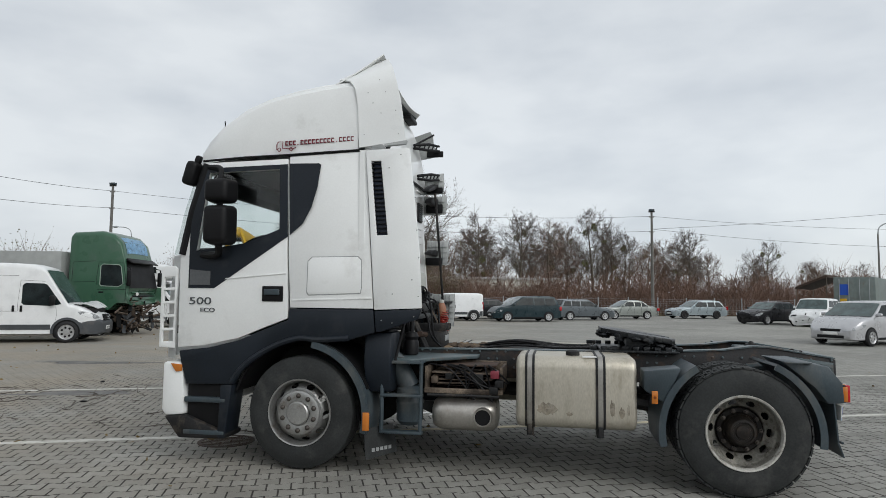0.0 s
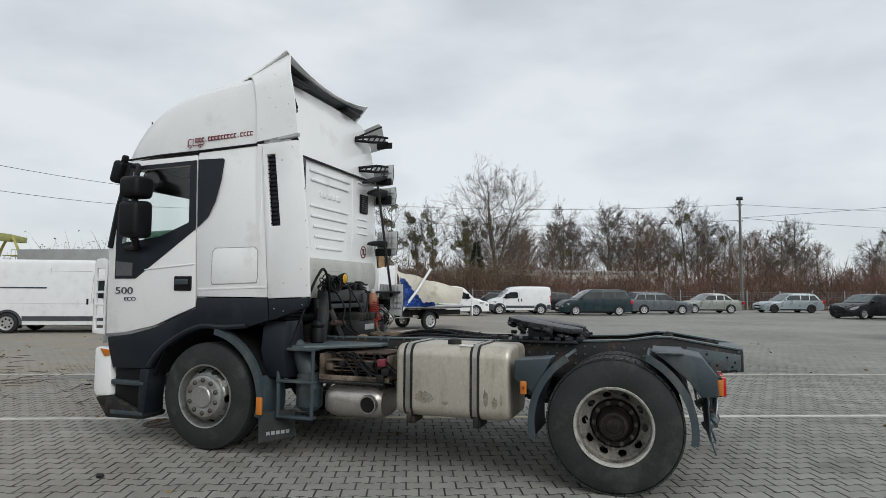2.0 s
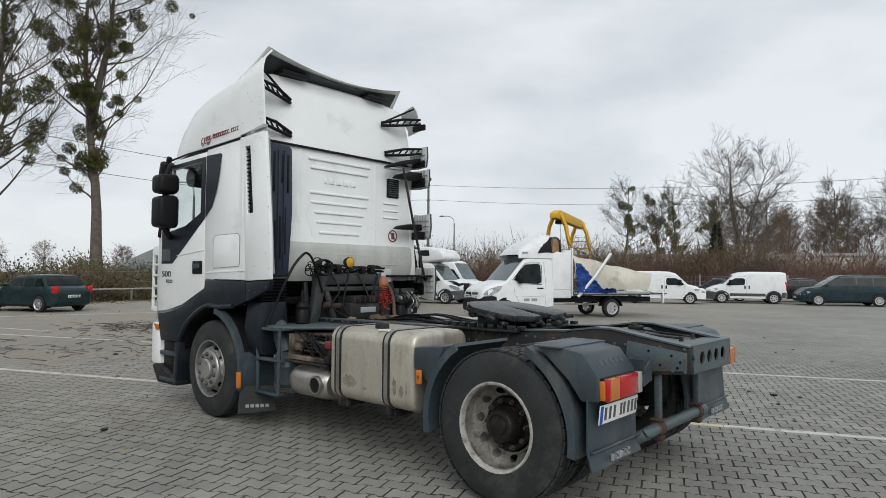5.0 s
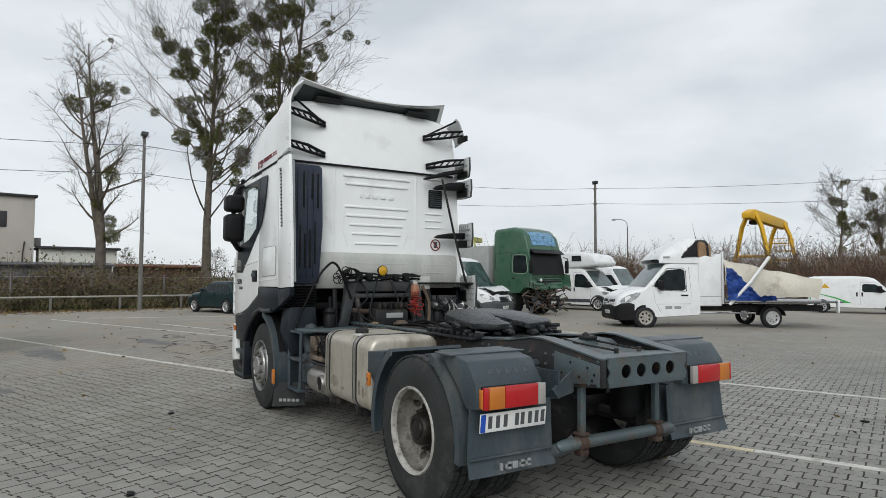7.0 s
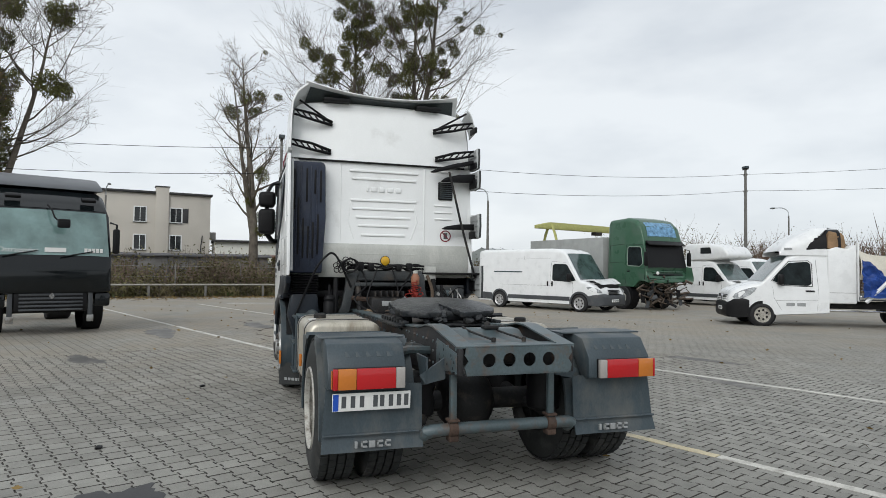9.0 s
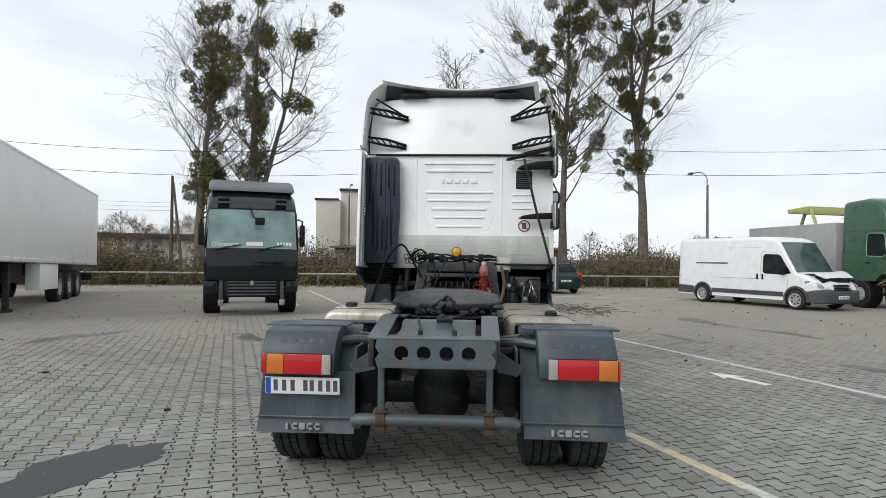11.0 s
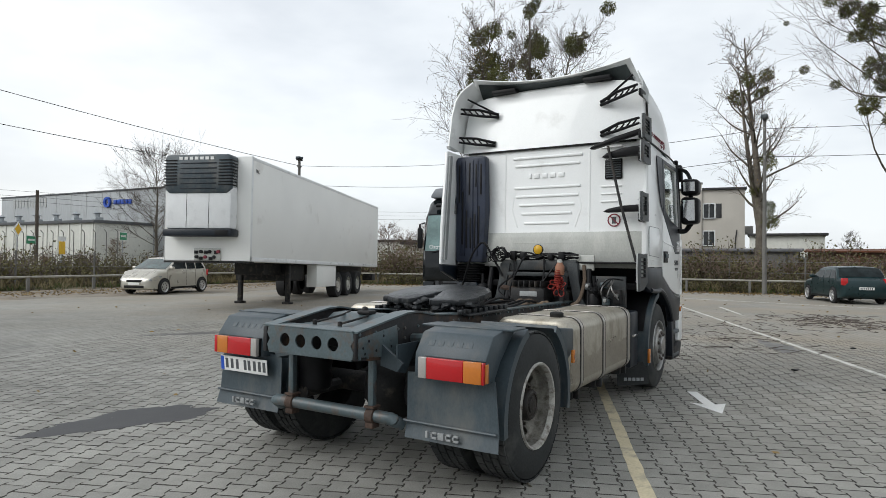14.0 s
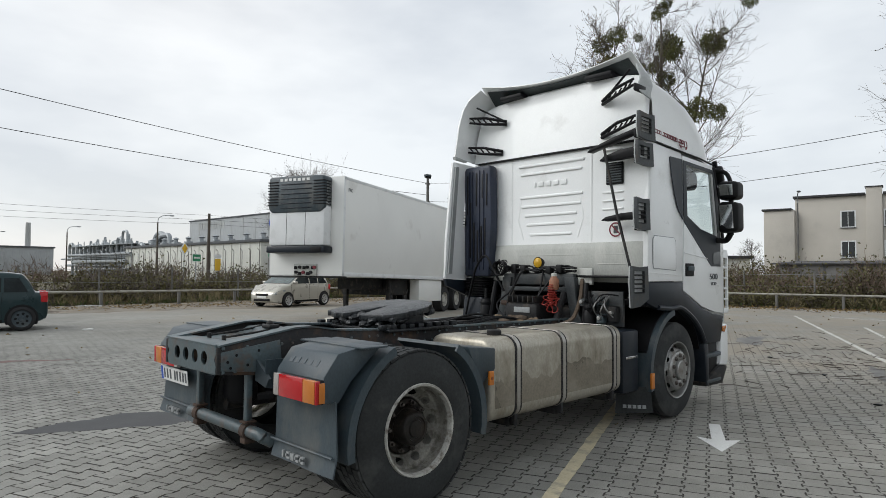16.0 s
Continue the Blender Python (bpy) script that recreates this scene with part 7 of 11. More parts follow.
part("cab", fb.mesh(), VANWHITE, tor, "white van cab", 50)
part("windscreen", fb.top_pane(2.14, 1.40, 0.03, 0.97), SCREENGLASS, tor, "pale reflecting windscreen")
for s in (-1, 1):
    part("side_window", fb.side_pane(s, [(0.78, 1.30), (0.88, 1.24), (1.55, 1.26), (1.86, 1.38), (1.72, 1.6), (1.40, 1.93), (0.9, 1.97), (0.8, 1.9)]), CARGLASS, tor, "dark side window")
    part("window_rubber", fb.seam(s, [(0.76, 1.22), (1.6, 1.24), (1.9, 1.38), (1.4, 1.98), (0.86, 2.0), (0.76, 1.9), (0.76, 1.22)], 0.02), BLACK, tor, "black window rubber")
    part("door_seam", fb.seam(s, [(0.62, 0.48), (0.60, 1.2), (0.66, 2.02)]), SEAMGREY, tor)
    part("door_seam", fb.seam(s, [(1.62, 0.50), (1.82, 0.86), (1.86, 1.2)]), SEAMGREY, tor)
    part("door_seam", fb.seam(s, [(0.62, 0.80), (1.76, 0.78)]), SEAMGREY, tor)
    box_part("door_handle", 0.7, 0.95, s * 0.99, s * 1.02, 1.06, 1.105, BLACK, tor, 0.01, "black door handle")
    bm = bmesh.new()
    bm_box(bm, 1.58, 1.74, s * 1.0, s * 1.2, 1.26, 1.58, 0.05, 3)
    part("door_mirror", bm, BLACK, tor, "black door mirror")
    bm = fb.side_pane(s, [(2.30, 1.16), (2.42, 1.17), (2.72, 1.08), (2.90, 0.97), (2.98, 0.86), (2.9, 0.80), (2.70, 0.83), (2.5, 0.93), (2.36, 1.05)], 0.014)
    part("headlamp", bm, LAMPGLASS, tor, "clear swept headlamp")
    for k in range(2):
        box_part("printed_bar", 1.25 - k * 0.3, 1.48 - k * 0.3, s * 0.995, s * 1.006, 0.62, 0.72, GREYPRINT, tor, 0.0, "grey printed bar")
b = Shell([(2.52, 0.995, 0.24, 0.78, 0.04), (2.7, 0.975, 0.22, 0.84, 0.06), (2.95, 0.91, 0.22, 0.82, 0.08), (3.1, 0.83, 0.24, 0.70, 0.08), (3.15, 0.75, 0.3, 0.62, 0.06)], 1.1, 2.26, 0)
part("bumper", b.mesh(), BLACK, tor, "black plastic bumper", 50)
box_part("grille", 2.9, 3.09, -0.62, 0.62, 0.70, 0.93, BLACK, tor, 0.03, "black grille")
for k in range(4):
    box_part("grille_bar", 2.9, 3.112 - 0.006 * k, -0.6, 0.6, 0.72 + 0.055 * k, 0.742 + 0.055 * k, CHROME, tor, 0.008, "bright grille bar")
pl = box_part("number_plate", 3.10, 3.165, -0.26, 0.26, 0.44, 0.55, PLATEWHITE, tor, 0.003, "white number plate")
tagged(part("plate_bars", plate_bars(3.166, 0.495), DARKPRINT, pl), "dark bars", kind="stuff")
bm = bmesh.new()
bm_plate(bm, [(0.0, 0.76), (0.07, 0.84), (0.0, 0.94), (-0.07, 0.84)], "x", 3.08, 3.125)
part("badge", bm, CHROME, tor, "bright diamond-shaped badge")
# tall roof spoiler, torn open on the near side, and the sleeper box behind it
def pod(u, v):
    a = math.pi * u
    c, q = math.cos(a), math.sin(a)
    top = 2.30 + 0.74 * min(1.0, v / 0.55) ** 0.6
    x = 1.60 - 1.85 * v
    return (x + 0.05 * abs(c), -(0.93 + 0.05 * v) * math.copysign(abs(c) ** 0.45, c), 2.16 + (top - 2.16) * abs(q) ** 0.5)
bm = sheet(pod, 64, 52, 0.02)
tear = []
for f in bm.faces:
    c = f.calc_center_median()
    edge = 0.12 * noise.noise((c.x * 5, c.z * 5, 2)) + 0.05 * noise.noise((c.x * 17, c.z * 17, 6))
    if c.y > 0.30 + edge and c.x < 0.98 - 1.1 * (c.z - 2.36) + edge and c.z > 2.36 or c.x < -0.05 + edge and c.y > -0.5:
        tear.append(f)
bmesh.ops.delete(bm, geom=tear, context="FACES")
part("roof_spoiler", bm, VANWHITE, tor, "white roof spoiler torn open", 50)
# added black liner: paints the shade seen through the tear
bm = sheet(lambda u, v: (lambda p: (p[0], p[1] * 0.95, p[2] - 0.05))(pod(0.03 + 0.94 * u, 0.2 + 0.72 * v)), 20, 10, 0.01)
part("spoiler_inside", bm, BLACK, tor, "black liner added as shade inside the torn spoiler", 50)
box_part("spoiler_badge", 1.30, 1.52, 0.94, 0.955, 2.33, 2.39, GREYPRINT, tor, 0.0, "small grey print")
box_part("spoiler_lining", -0.2, 1.0, -0.8, 0.8, 2.27, 2.32, BLACK, tor, 0.01, "black sheet under the torn spoiler")
# added black wall, also standing for the shade within
box_part("lining_wall", -0.2, 0.9, -0.82, -0.7, 2.3, 2.85, BLACK, tor, 0.02, "black wall added as shade inside the spoiler")
for k in range(8):
    bm = bmesh.new()
    bm_box(bm, -0.38 + k * 0.06, -0.22 + k * 0.08, 0.25 + 0.08 * k, 0.40 + 0.08 * k, 2.34, 2.62 + 0.08 * (k % 4), 0.0)
    for v in bm.verts:
        v.co += Vector((random.uniform(-1, 1), random.uniform(-1, 1), random.uniform(-1, 1))) * 0.05
    part("broken_board", bm, CARDBOARD, tor, "broken brown board")
bm = bmesh.new()
bm_plate(bm, [(-0.45, 0.72), (0.34, 0.72), (0.34, 2.34), (0.1, 2.42), (-0.2, 2.36), (-0.45, 2.5)], "y", -0.99, 0.99, (), 0.04, 3)
part("sleeper_box", bm, VANWHITE, tor, "white sleeper box with ragged top")
for s in (-1, 1):
    box_part("box_seam", -0.43, 0.32, s * 0.985, s * 0.993, 1.04, 1.052, SEAMGREY, tor, 0.0)
box_part("front_post", -0.52, -0.46, 0.85, 1.0, 0.8, 2.56, VANWHITE, tor, 0.02, "bent white front post")
box_part("front_post", -0.52, -0.46, -1.0, -0.85, 0.8, 2.56, VANWHITE, tor, 0.02, "bent white front post")
bed = box_part("load_bed", -3.75, -0.5, -1.08, 1.08, 0.82, 0.95, CLAD, tor, 0.015, "grey load bed")
for s in (-1, 1):
    box_part("chassis_beam", -4.2, 0.4, s * 0.45 - 0.05, s * 0.45 + 0.05, 0.55, 0.75, MATTBLACK, tor, 0.01, "dark chassis beam")
    box_part("bed_edge", -3.77, -0.5, s * 1.08 - 0.02, s * 1.08 + 0.02, 0.86, 0.97, CHROME, tor, 0.006, "bright bed edge")
    bm = bmesh.new()
    bm_arc(bm, -2.17, 0.34, 0.42, 10, 170, s * 1.0, s * 0.7, 0.03, 10)
    part("rear_guard", bm, BLACK, tor, "black wheel guard")
    for xx in (2.16, -2.17):
        car_wheel(tor, xx, s, 1.035 if xx > 0 else 0.98, 0.34, 0.22, RIMDISC if xx > 0 else CARRIM)
    lathe_part("wheel_well", [(0.40, -s * 0.3), (0.40, s * 0.005), (0.0, s * 0.005)], (2.16, s * 0.985, 0.36), "y", BLACK, tor, 28, False, "black wheel well")
    tube_part("side_guard", [(-1.6, s * 0.95, 0.5), (0.3, s * 0.95, 0.5)], 0.03, CHROME, tor, 6, "metal side guard rail")
    tube_part("tail_rail", [(-4.6, s * 0.9, 0.88), (-3.75, s * 0.9, 0.86)], 0.04, VANWHITE, tor, 6, "projecting bed rail")
box_part("tail_board", -4.6, -3.75, -1.0, 1.0, 0.86, 0.9, CLAD, tor, 0.01, "lowered tail platform")
box_part("white_tail_post", -4.45, -4.39, 0.9, 1.02, 0.5, 0.95, VANWHITE, tor, 0.01, "white post at the tail")
def slump(u, v):
    """Cream sheet hanging from the front post, bellied down to the bed's tail, with a hanging near side."""
    x = -0.50 - (3.2 + 0.18 * (v / 0.55 if v < 0.55 else 1.0)) * u
    top = 2.42 - 0.72 * u ** 0.7 - 0.06 * u
    hem = 1.0 + 0.05 * math.sin(11 * u) + 1.25 * max(0, 0.36 - u) + 0.22 * max(0, u - 0.75)
    if v < 0.55:
        f = v / 0.55
        y = 1.06 + 0.10 * math.sin(math.pi * f) + 0.05 * math.sin(10 * u + 4 * f) - 0.12 * f
        z = hem + (top - hem) * f
    else:
        f = (v - 0.55) / 0.45
        y = 0.94 - 1.85 * f
        z = top - 0.30 * math.sin(math.pi * f) * (1 - 0.4 * u)
    n_ = noise.noise((x * 1.6, y * 1.6, z * 1.6))
    return (x + 0.03 * n_, y + 0.05 * n_, z + 0.06 * n_ + 0.03 * math.sin(16 * u + 6 * v))
part("tarpaulin", sheet(slump, 44, 26, 0.01), TARP, tor, "slumped cream tarpaulin with folds", 60)
def blue(u, v):
    x = -0.52 - 1.65 * u
    n_ = noise.noise((u * 6, v * 5, 3)) + 0.5 * noise.noise((u * 15, v * 12, 8))
    return (x, 1.25 - 0.06 * v + 0.13 * n_ + 0.03 * math.sin(15 * u), 0.92 + (1.02 * max(0.0, 1 - 1.45 * u) ** 0.8 + 0.1 + 0.06 * math.sin(9 * u)) * v + 0.08 * n_)
part("blue_lining", sheet(blue, 46, 24, 0.008), BLUETARP, tor, "crumpled blue tarpaulin", 25)
tube_part("leaning_rail", [(-0.6, 1.2, 0.78), (-1.3, 1.26, 1.55), (-1.95, 1.24, 2.38)], 0.055, VANWHITE, tor, 4, "bent white roof rail leaning on the bed")


# ---------------------------------------------------------------- cab-over trucks
def cabover(label, m, pt, wreck):
    t = root("truck", label, "truck", m)
    W = 2.45
    top = 3.95 if wreck else 3.42
    sh = Shell([(-0.92, 1.15, 0.95, top - 0.2, 0.10), (-0.8, 1.22, 0.95, top - 0.06, 0.18), (0.2, 1.225, 0.95, top, 0.20), (0.68, 1.225, 0.95, top - 0.12, 0.20), (0.98, 1.22, 0.95, top - 0.42, 0.16), (1.18, 1.215, 0.95, 2.84, 0.12), (1.39, 1.205, 0.95, 1.80, 0.10), (1.46, 1.18, 0.95, 1.62, 0.10), (1.5, 1.10, 1.0, 1.46, 0.06)], 1.7, top, 0.07)
    bm = sh.mesh()
    if wreck:
        for v in bm.verts:
            if v.co.x > 0.8 and v.co.z < 1.75:
                n1 = noise.noise((v.co.x * 3, v.co.y * 2, v.co.z * 3))
                v.co.x -= 0.22 * (v.co.x - 0.8) + 0.18 * n1
                v.co.z += 0.12 * n1 + (0.25 if v.co.z < 1.2 else 0)
    part("cab", bm, pt, t, "", 50)
    # on the wreck a black sheet stands for the shaded, open cab
    part("windscreen", sh.top_pane(1.40, 1.18, 0.02, 0.98, 0.0), TEALSCREEN if not wreck else BLACK, t, "wide windscreen with a teal sky reflection in its colour" if not wreck else "black sheet for the shaded empty windscreen opening")
    if not wreck:
        part("header_panel", sh.top_pane(1.17, 0.98, 0.05, 0.95), TRUCKBLACK, t, "black header above the windscreen")
    else:
        part("roof_sign", sh.top_pane(1.12, 0.78, 0.05, 0.95, 0.22), surf("pale_blue_sign_panel", (0.13, 0.27, 0.42), 0.3, var=0.5, scale=7, bump=0.0), t, "pale blue sign panel in the roof")
        bm = bmesh.new()
        bm_plate(bm, [(1.17, 2.86), (1.42, 2.72), (1.44, 2.76), (1.2, 2.93)], "y", -1.08, 1.08, (), 0.01)
        part("sun_visor", bm, BLACK, t, "dark sun visor")
        lathe_part("round_lamp", [(0.0, 0.05), (0.06, 0.04), (0.075, 0.0)], (1.42, -0.62, 1.56), "x", PLATEWHITE, t, 14, False, "round white lamp")
        bm = sheet(lambda u, v: (1.15 + 0.42 * u, 1.12 + 0.25 * u + 0.05 * math.sin(5 * v), 1.2 + 0.7 * v - 0.1 * u), 6, 8, 0.015)
        part("torn_panel", bm, pt, t, "bent green front panel hanging loose", 50)
    for s in (-1, 1):
        win = [(0.30, 1.92), (0.36, 1.86), (1.0, 1.84), (1.16, 1.95), (1.06, 2.58), (0.98, 2.66), (0.38, 2.68), (0.30, 2.6)]
        part("side_window", sh.side_pane(s, win), CARGLASS, t, "dark side window")
        part("window_rubber", sh.seam(s, win + win[:1], 0.03), PALERUBBER if wreck else BLACK, t, "window rubber")
        for pts in ([(0.2, 1.1), (0.17, 2.2), (0.22, 2.76)], [(1.26, 1.3), (1.28, 1.9), (1.14, 2.76)], [(0.22, 2.76), (1.14, 2.76)], [(-0.75, 2.0), (0.1, 2.02)], [(-0.75, 2.75), (0.1, 2.8)], [(-0.75, 2.0), (-0.75, 2.75)], [(0.2, 1.72), (1.26, 1.74)]):
            part("door_seam", sh.seam(s, pts, 0.012), BLACK, t)
        box_part("door_handle", 0.27, 0.45, s * 1.215, s * 1.24, 1.6, 1.66, BLACK, t, 0.01, "black door handle")
        lathe_part("wheel_well", [(0.60, -s * 0.4), (0.60, s * 0.004), (0.0, s * 0.004)], (0, s * 1.21, 0.55), "y", BLACK, t, 30, False, "black wheel well")
        ms = tube_part("mirror_arm", [(1.3, s * 1.18, 2.6), (1.45, s * 1.29, 2.55), (1.42, s * 1.29, 1.9)], 0.025, BLACK, t, 6, "black mirror arm")
        bm = bmesh.new()
        bm_box(bm, 1.35, 1.5, s * 1.22, s * 1.36, 1.86, 2.45, 0.04)
        part("mirror_housing", bm, BLACK, ms)
        lathe_part("tyre", [(0.28, 0.28 * s * 0), (0.3, s * 0.0), (0.46, s * 0.005), (0.5, -s * 0.03), (0.5, -s * 0.27), (0.46, -s * 0.3), (0.28, -s * 0.3)], (0, s * 1.25, 0.5), "y", CARTYRE, t, 30, False, "truck tyre")
        lathe_part("rim", [(0.3, -s * 0.02), (0.27, -s * 0.05), (0.2, -s * 0.02), (0.1, s * 0.01), (0.0, s * 0.015)], (0, s * 1.25, 0.5), "y", RIMDIRTY, t, 24, False, "dirty steel rim")
        if not wreck:
            bm = bmesh.new()
            bm_box(bm, 1.15, 1.43, s * 0.86, s * 1.2, 0.62, 0.95, 0.06)
            part("bumper_corner", bm, pt, t)
        lathe_part("rear_tyre", [(0.28, 0.0), (0.46, s * 0.005), (0.5, -s * 0.03), (0.5, -s * 0.6), (0.28, -s * 0.62)], (-3.7, s * 1.2, 0.5), "y", CARTYRE, t, 26, False, "rear tyre")
    for s in (-1, 1):
        box_part("chassis_rail", -5.0, 0.9, s * 0.42 - 0.04, s * 0.42 + 0.04, 0.75, 1.0, MATTBLACK, t, 0.01, "dark chassis rail")
    box_part("axle", -0.1, 0.1, -0.9, 0.9, 0.42, 0.58, MATTBLACK, t, 0.03, "front axle")
    return t


gt = cabover("wrecked green truck with torn-off front", yaw(-18.85, 15.25, 11), TRUCKGREEN, True)
bm = bmesh.new()
rnd = random.Random(11)
for k in range(90):
    p = Vector((rnd.uniform(0.7, 1.55), rnd.uniform(-1.1, 1.1), rnd.uniform(0.25, 1.25)))
    bm_tube(bm, [p, p + Vector((rnd.uniform(-0.2, 0.3), rnd.uniform(-0.5, 0.5), rnd.uniform(-0.25, 0.25)))], rnd.uniform(0.015, 0.06), 4)
tagged(part("wreckage", bm, SCRAP, gt, "tangle of rusty scrap where the front was"))
for k in range(34):
    bm = bmesh.new()
    a = rnd.uniform(0.05, 0.3)
    bm_box(bm, -a, a, -rnd.uniform(0.03, 0.12), rnd.uniform(0.03, 0.12), -0.015, 0.02)
    for v in bm.verts:
        v.co += Vector((rnd.uniform(-1, 1), rnd.uniform(-1, 1), rnd.uniform(-1, 1))) * 0.03
    o = part("scrap_plate", bm, (SCRAP, BLACK, CLAD)[k % 3], gt, "twisted scrap plate")
    o.matrix_basis = Matrix.Translation((rnd.uniform(0.75, 1.5), rnd.uniform(-1.05, 1.05), rnd.uniform(0.2, 1.35))) @ Euler((rnd.uniform(0, 3), rnd.uniform(0, 3), rnd.uniform(0, 3))).to_matrix().to_4x4()
for k in range(4):
    box_part("bent_grille_bar", 1.15, 1.36, -0.85, 1.0, 1.2 + k * 0.13, 1.26 + k * 0.13, TRUCKGREEN if k % 2 else BLACK, gt, 0.02, "bent grille bar")
bm = bmesh.new()
bm_plate(bm, [(-1.2, 1.1), (-6.6, 1.1), (-6.6, 3.15), (-1.2, 3.15)], "y", -1.2, 1.2, (), 0.03)
part("load_body", bm, surf("grey_load_body", (0.30, 0.31, 0.30), 0.6, var=0.1, bump=0.05), gt, "plain grey load body")
bk = cabover("black cab-over truck facing the yard with lowered bumper", yaw(-12.62, -6.3, 22), TRUCKBLACK, False)
bm = bmesh.new()
bm_box(bm, 1.2, 1.44, -0.72, 0.72, 0.52, 0.98, 0.05)
gr = part("grille_panel", bm, BLACK, bk, "black grille panel")
for k in range(5):
    box_part("grille_bar", 1.40, 1.46, -0.62, 0.62, 0.55 + k * 0.085, 0.595 + k * 0.085, CLAD, gr, 0.012, "dark grey grille bar")
for s_ in (-1, 1):
    box_part("grille_strut", 1.38, 1.44, s_ * 0.78 - 0.05, s_ * 0.78 + 0.05, 0.3, 0.98, CLAD, bk, 0.02, "bare bumper strut")
    box_part("strut_foot", 1.36, 1.45, s_ * 0.78 - 0.07, s_ * 0.78 + 0.07, 0.28, 0.44, RIMGREY, bk, 0.02, "pale strut foot")
    bm = bmesh.new()
    bm_plate(bm, [(1.08, 3.06), (1.12, 3.12), (0.98, 3.2), (0.96, 3.1)], "y", s_ * 0.9, s_ * 0.6, (), 0.02)
    part("roof_marker", bm, BLACK, bk, "black roof lamp")
bm = bmesh.new()
bm_plate(bm, [(0.0, 0.80), (0.06, 0.88), (0.0, 0.96), (-0.06, 0.88)], "x", 1.445, 1.468)
part("badge", bm, CHROME, gr, "bright diamond-shaped badge")
bm = bmesh.new()
bm_box(bm, 1.28, 1.46, -1.2, 1.2, 0.97, 1.1, 0.04), bm_box(bm, 1.40, 1.44, -1.18, 1.18, 1.1, 1.14, 0.01)
part("bumper_shelf", bm, TRUCKBLACK, bk)
bm = bmesh.new()
bm_plate(bm, [(0.72, 3.38), (0.5, 3.52), (-0.1, 3.74), (-0.8, 3.84), (-0.85, 3.4), (0.2, 3.4)], "y", -1.15, 1.15, (), 0.06)
part("roof_deflector", bm, surf("dark_slate_deflector", (0.085, 0.092, 0.10), 0.35, var=0.1, bump=0.0), bk, "grey roof deflector")
for y in (-0.55, 0.55):
    bm = bmesh.new()
    bm_tube(bm, [(1.46, y - 0.4, 1.76), (1.42, y + 0.25, 1.9)], 0.014, 5)
    part("wiper", bm, BLACK, bk, "black wiper")
text_part("town_sign", "Ostrzeszów", 0.15, Matrix.Translation((1.418, -0.66, 1.86)) @ Euler((radians(79), 0, radians(90))).to_matrix().to_4x4(), PLATEWHITE, bk, 0.002, "white town name on the windscreen")
for y, w in ((0.05, 0.42), (0.66, 0.06), (0.74, 0.06), (0.82, 0.06), (0.90, 0.06), (0.98, 0.06)):
    box_part("screen_bar", 1.395, 1.412, y - w / 2, y + w / 2, 1.87, 1.97, PLATEWHITE, bk, 0.0, "white bar on the windscreen")
box_part("cab_mirror", 1.5, 1.62, 0.05, 0.3, 2.42, 2.62, BLACK, bk, 0.03, "black ramp mirror")
tube_part("ramp_mirror_arm", [(1.16, -0.1, 2.95), (1.4, -0.05, 2.85), (1.5, 0.0, 2.65), (1.55, 0.15, 2.5)], 0.02, BLACK, bk, 6, "ramp mirror arm")

# ---------------------------------------------------------------- refrigerated semi-trailer; its nose towards the yard, x forwards from the nose
TILT = radians(1.257)
ref = root("refrigerated_trailer", "long white refrigerated semi-trailer standing on its legs", "trailer", yaw(-7.84, -10.65, 22.26) @ Matrix.Translation((0, -1.3, 0)) @ Matrix.Rotation(-TILT, 4, "Y"))
ZB, ZT, LL = 1.44, 4.38, 13.5
box_part("box_body", -LL, 0, -1.3, 1.3, ZB, ZT, REEFER, ref, 0.03, "white insulated box")
for s in (-1, 1):
    bm = bmesh.new()
    bm_box(bm, -LL, 0.004, s * 1.3 - 0.004, s * 1.3 + 0.008, ZB, ZB + 0.12, 0.004), bm_box(bm, -LL, 0.004, s * 1.3 - 0.004, s * 1.3 + 0.008, ZT - 0.1, ZT - 0.02, 0.004)
    bm_box(bm, -0.1, 0.006, s * 1.3 - 0.004, s * 1.3 + 0.008, ZB, ZT, 0.004)
    part("edge_rail", bm, DIRTYWHITE if s > 2 else VANWHITE, ref, "white edge rail")
text_part("class_mark", "FRC", 0.14, Matrix.Translation((-0.35, 1.309, 3.95)) @ Euler((radians(90), 0, radians(180))).to_matrix().to_4x4(), DARKPRINT, ref, 0.002, "small dark letters")
unit = box_part("cooling_unit", 0.0, 0.42, -0.98, 0.98, 2.2, 4.2, VANWHITE, ref, 0.09, "white cooling unit")
unit.location = (0, -0.06, 0.11)
bm = bmesh.new()
bm_plate(bm, [(-0.98, 3.3), (-0.86, 3.18), (0.86, 3.18), (0.98, 3.3), (0.98, 4.2), (0.9, 4.26), (-0.9, 4.26), (-0.98, 4.2)], "x", 0.02, 0.46, (), 0.05)
part("dark_hood", bm, GREYPL, unit, "dark slate louvred hood")
for k in range(6):
    box_part("hood_rib", 0.455, 0.475, -0.52, 0.55, 3.3 + k * 0.14, 3.33 + k * 0.14, NAVY, unit, 0.006)
for s in (-1, 1):
    bm = bmesh.new()
    for k in range(9):
        bm_box(bm, 0.12, 0.48, s * 0.62, s * 1.0, 3.4 + k * 0.085, 3.43 + k * 0.085, 0.008)
    part("side_louvre", bm, BLACK, unit, "black side louvres")
    box_part("panel_seam", 0.418, 0.424, s * 0.33 - 0.006, s * 0.33 + 0.006, 2.22, 3.2, BLACK, unit, 0)
bm = bmesh.new()
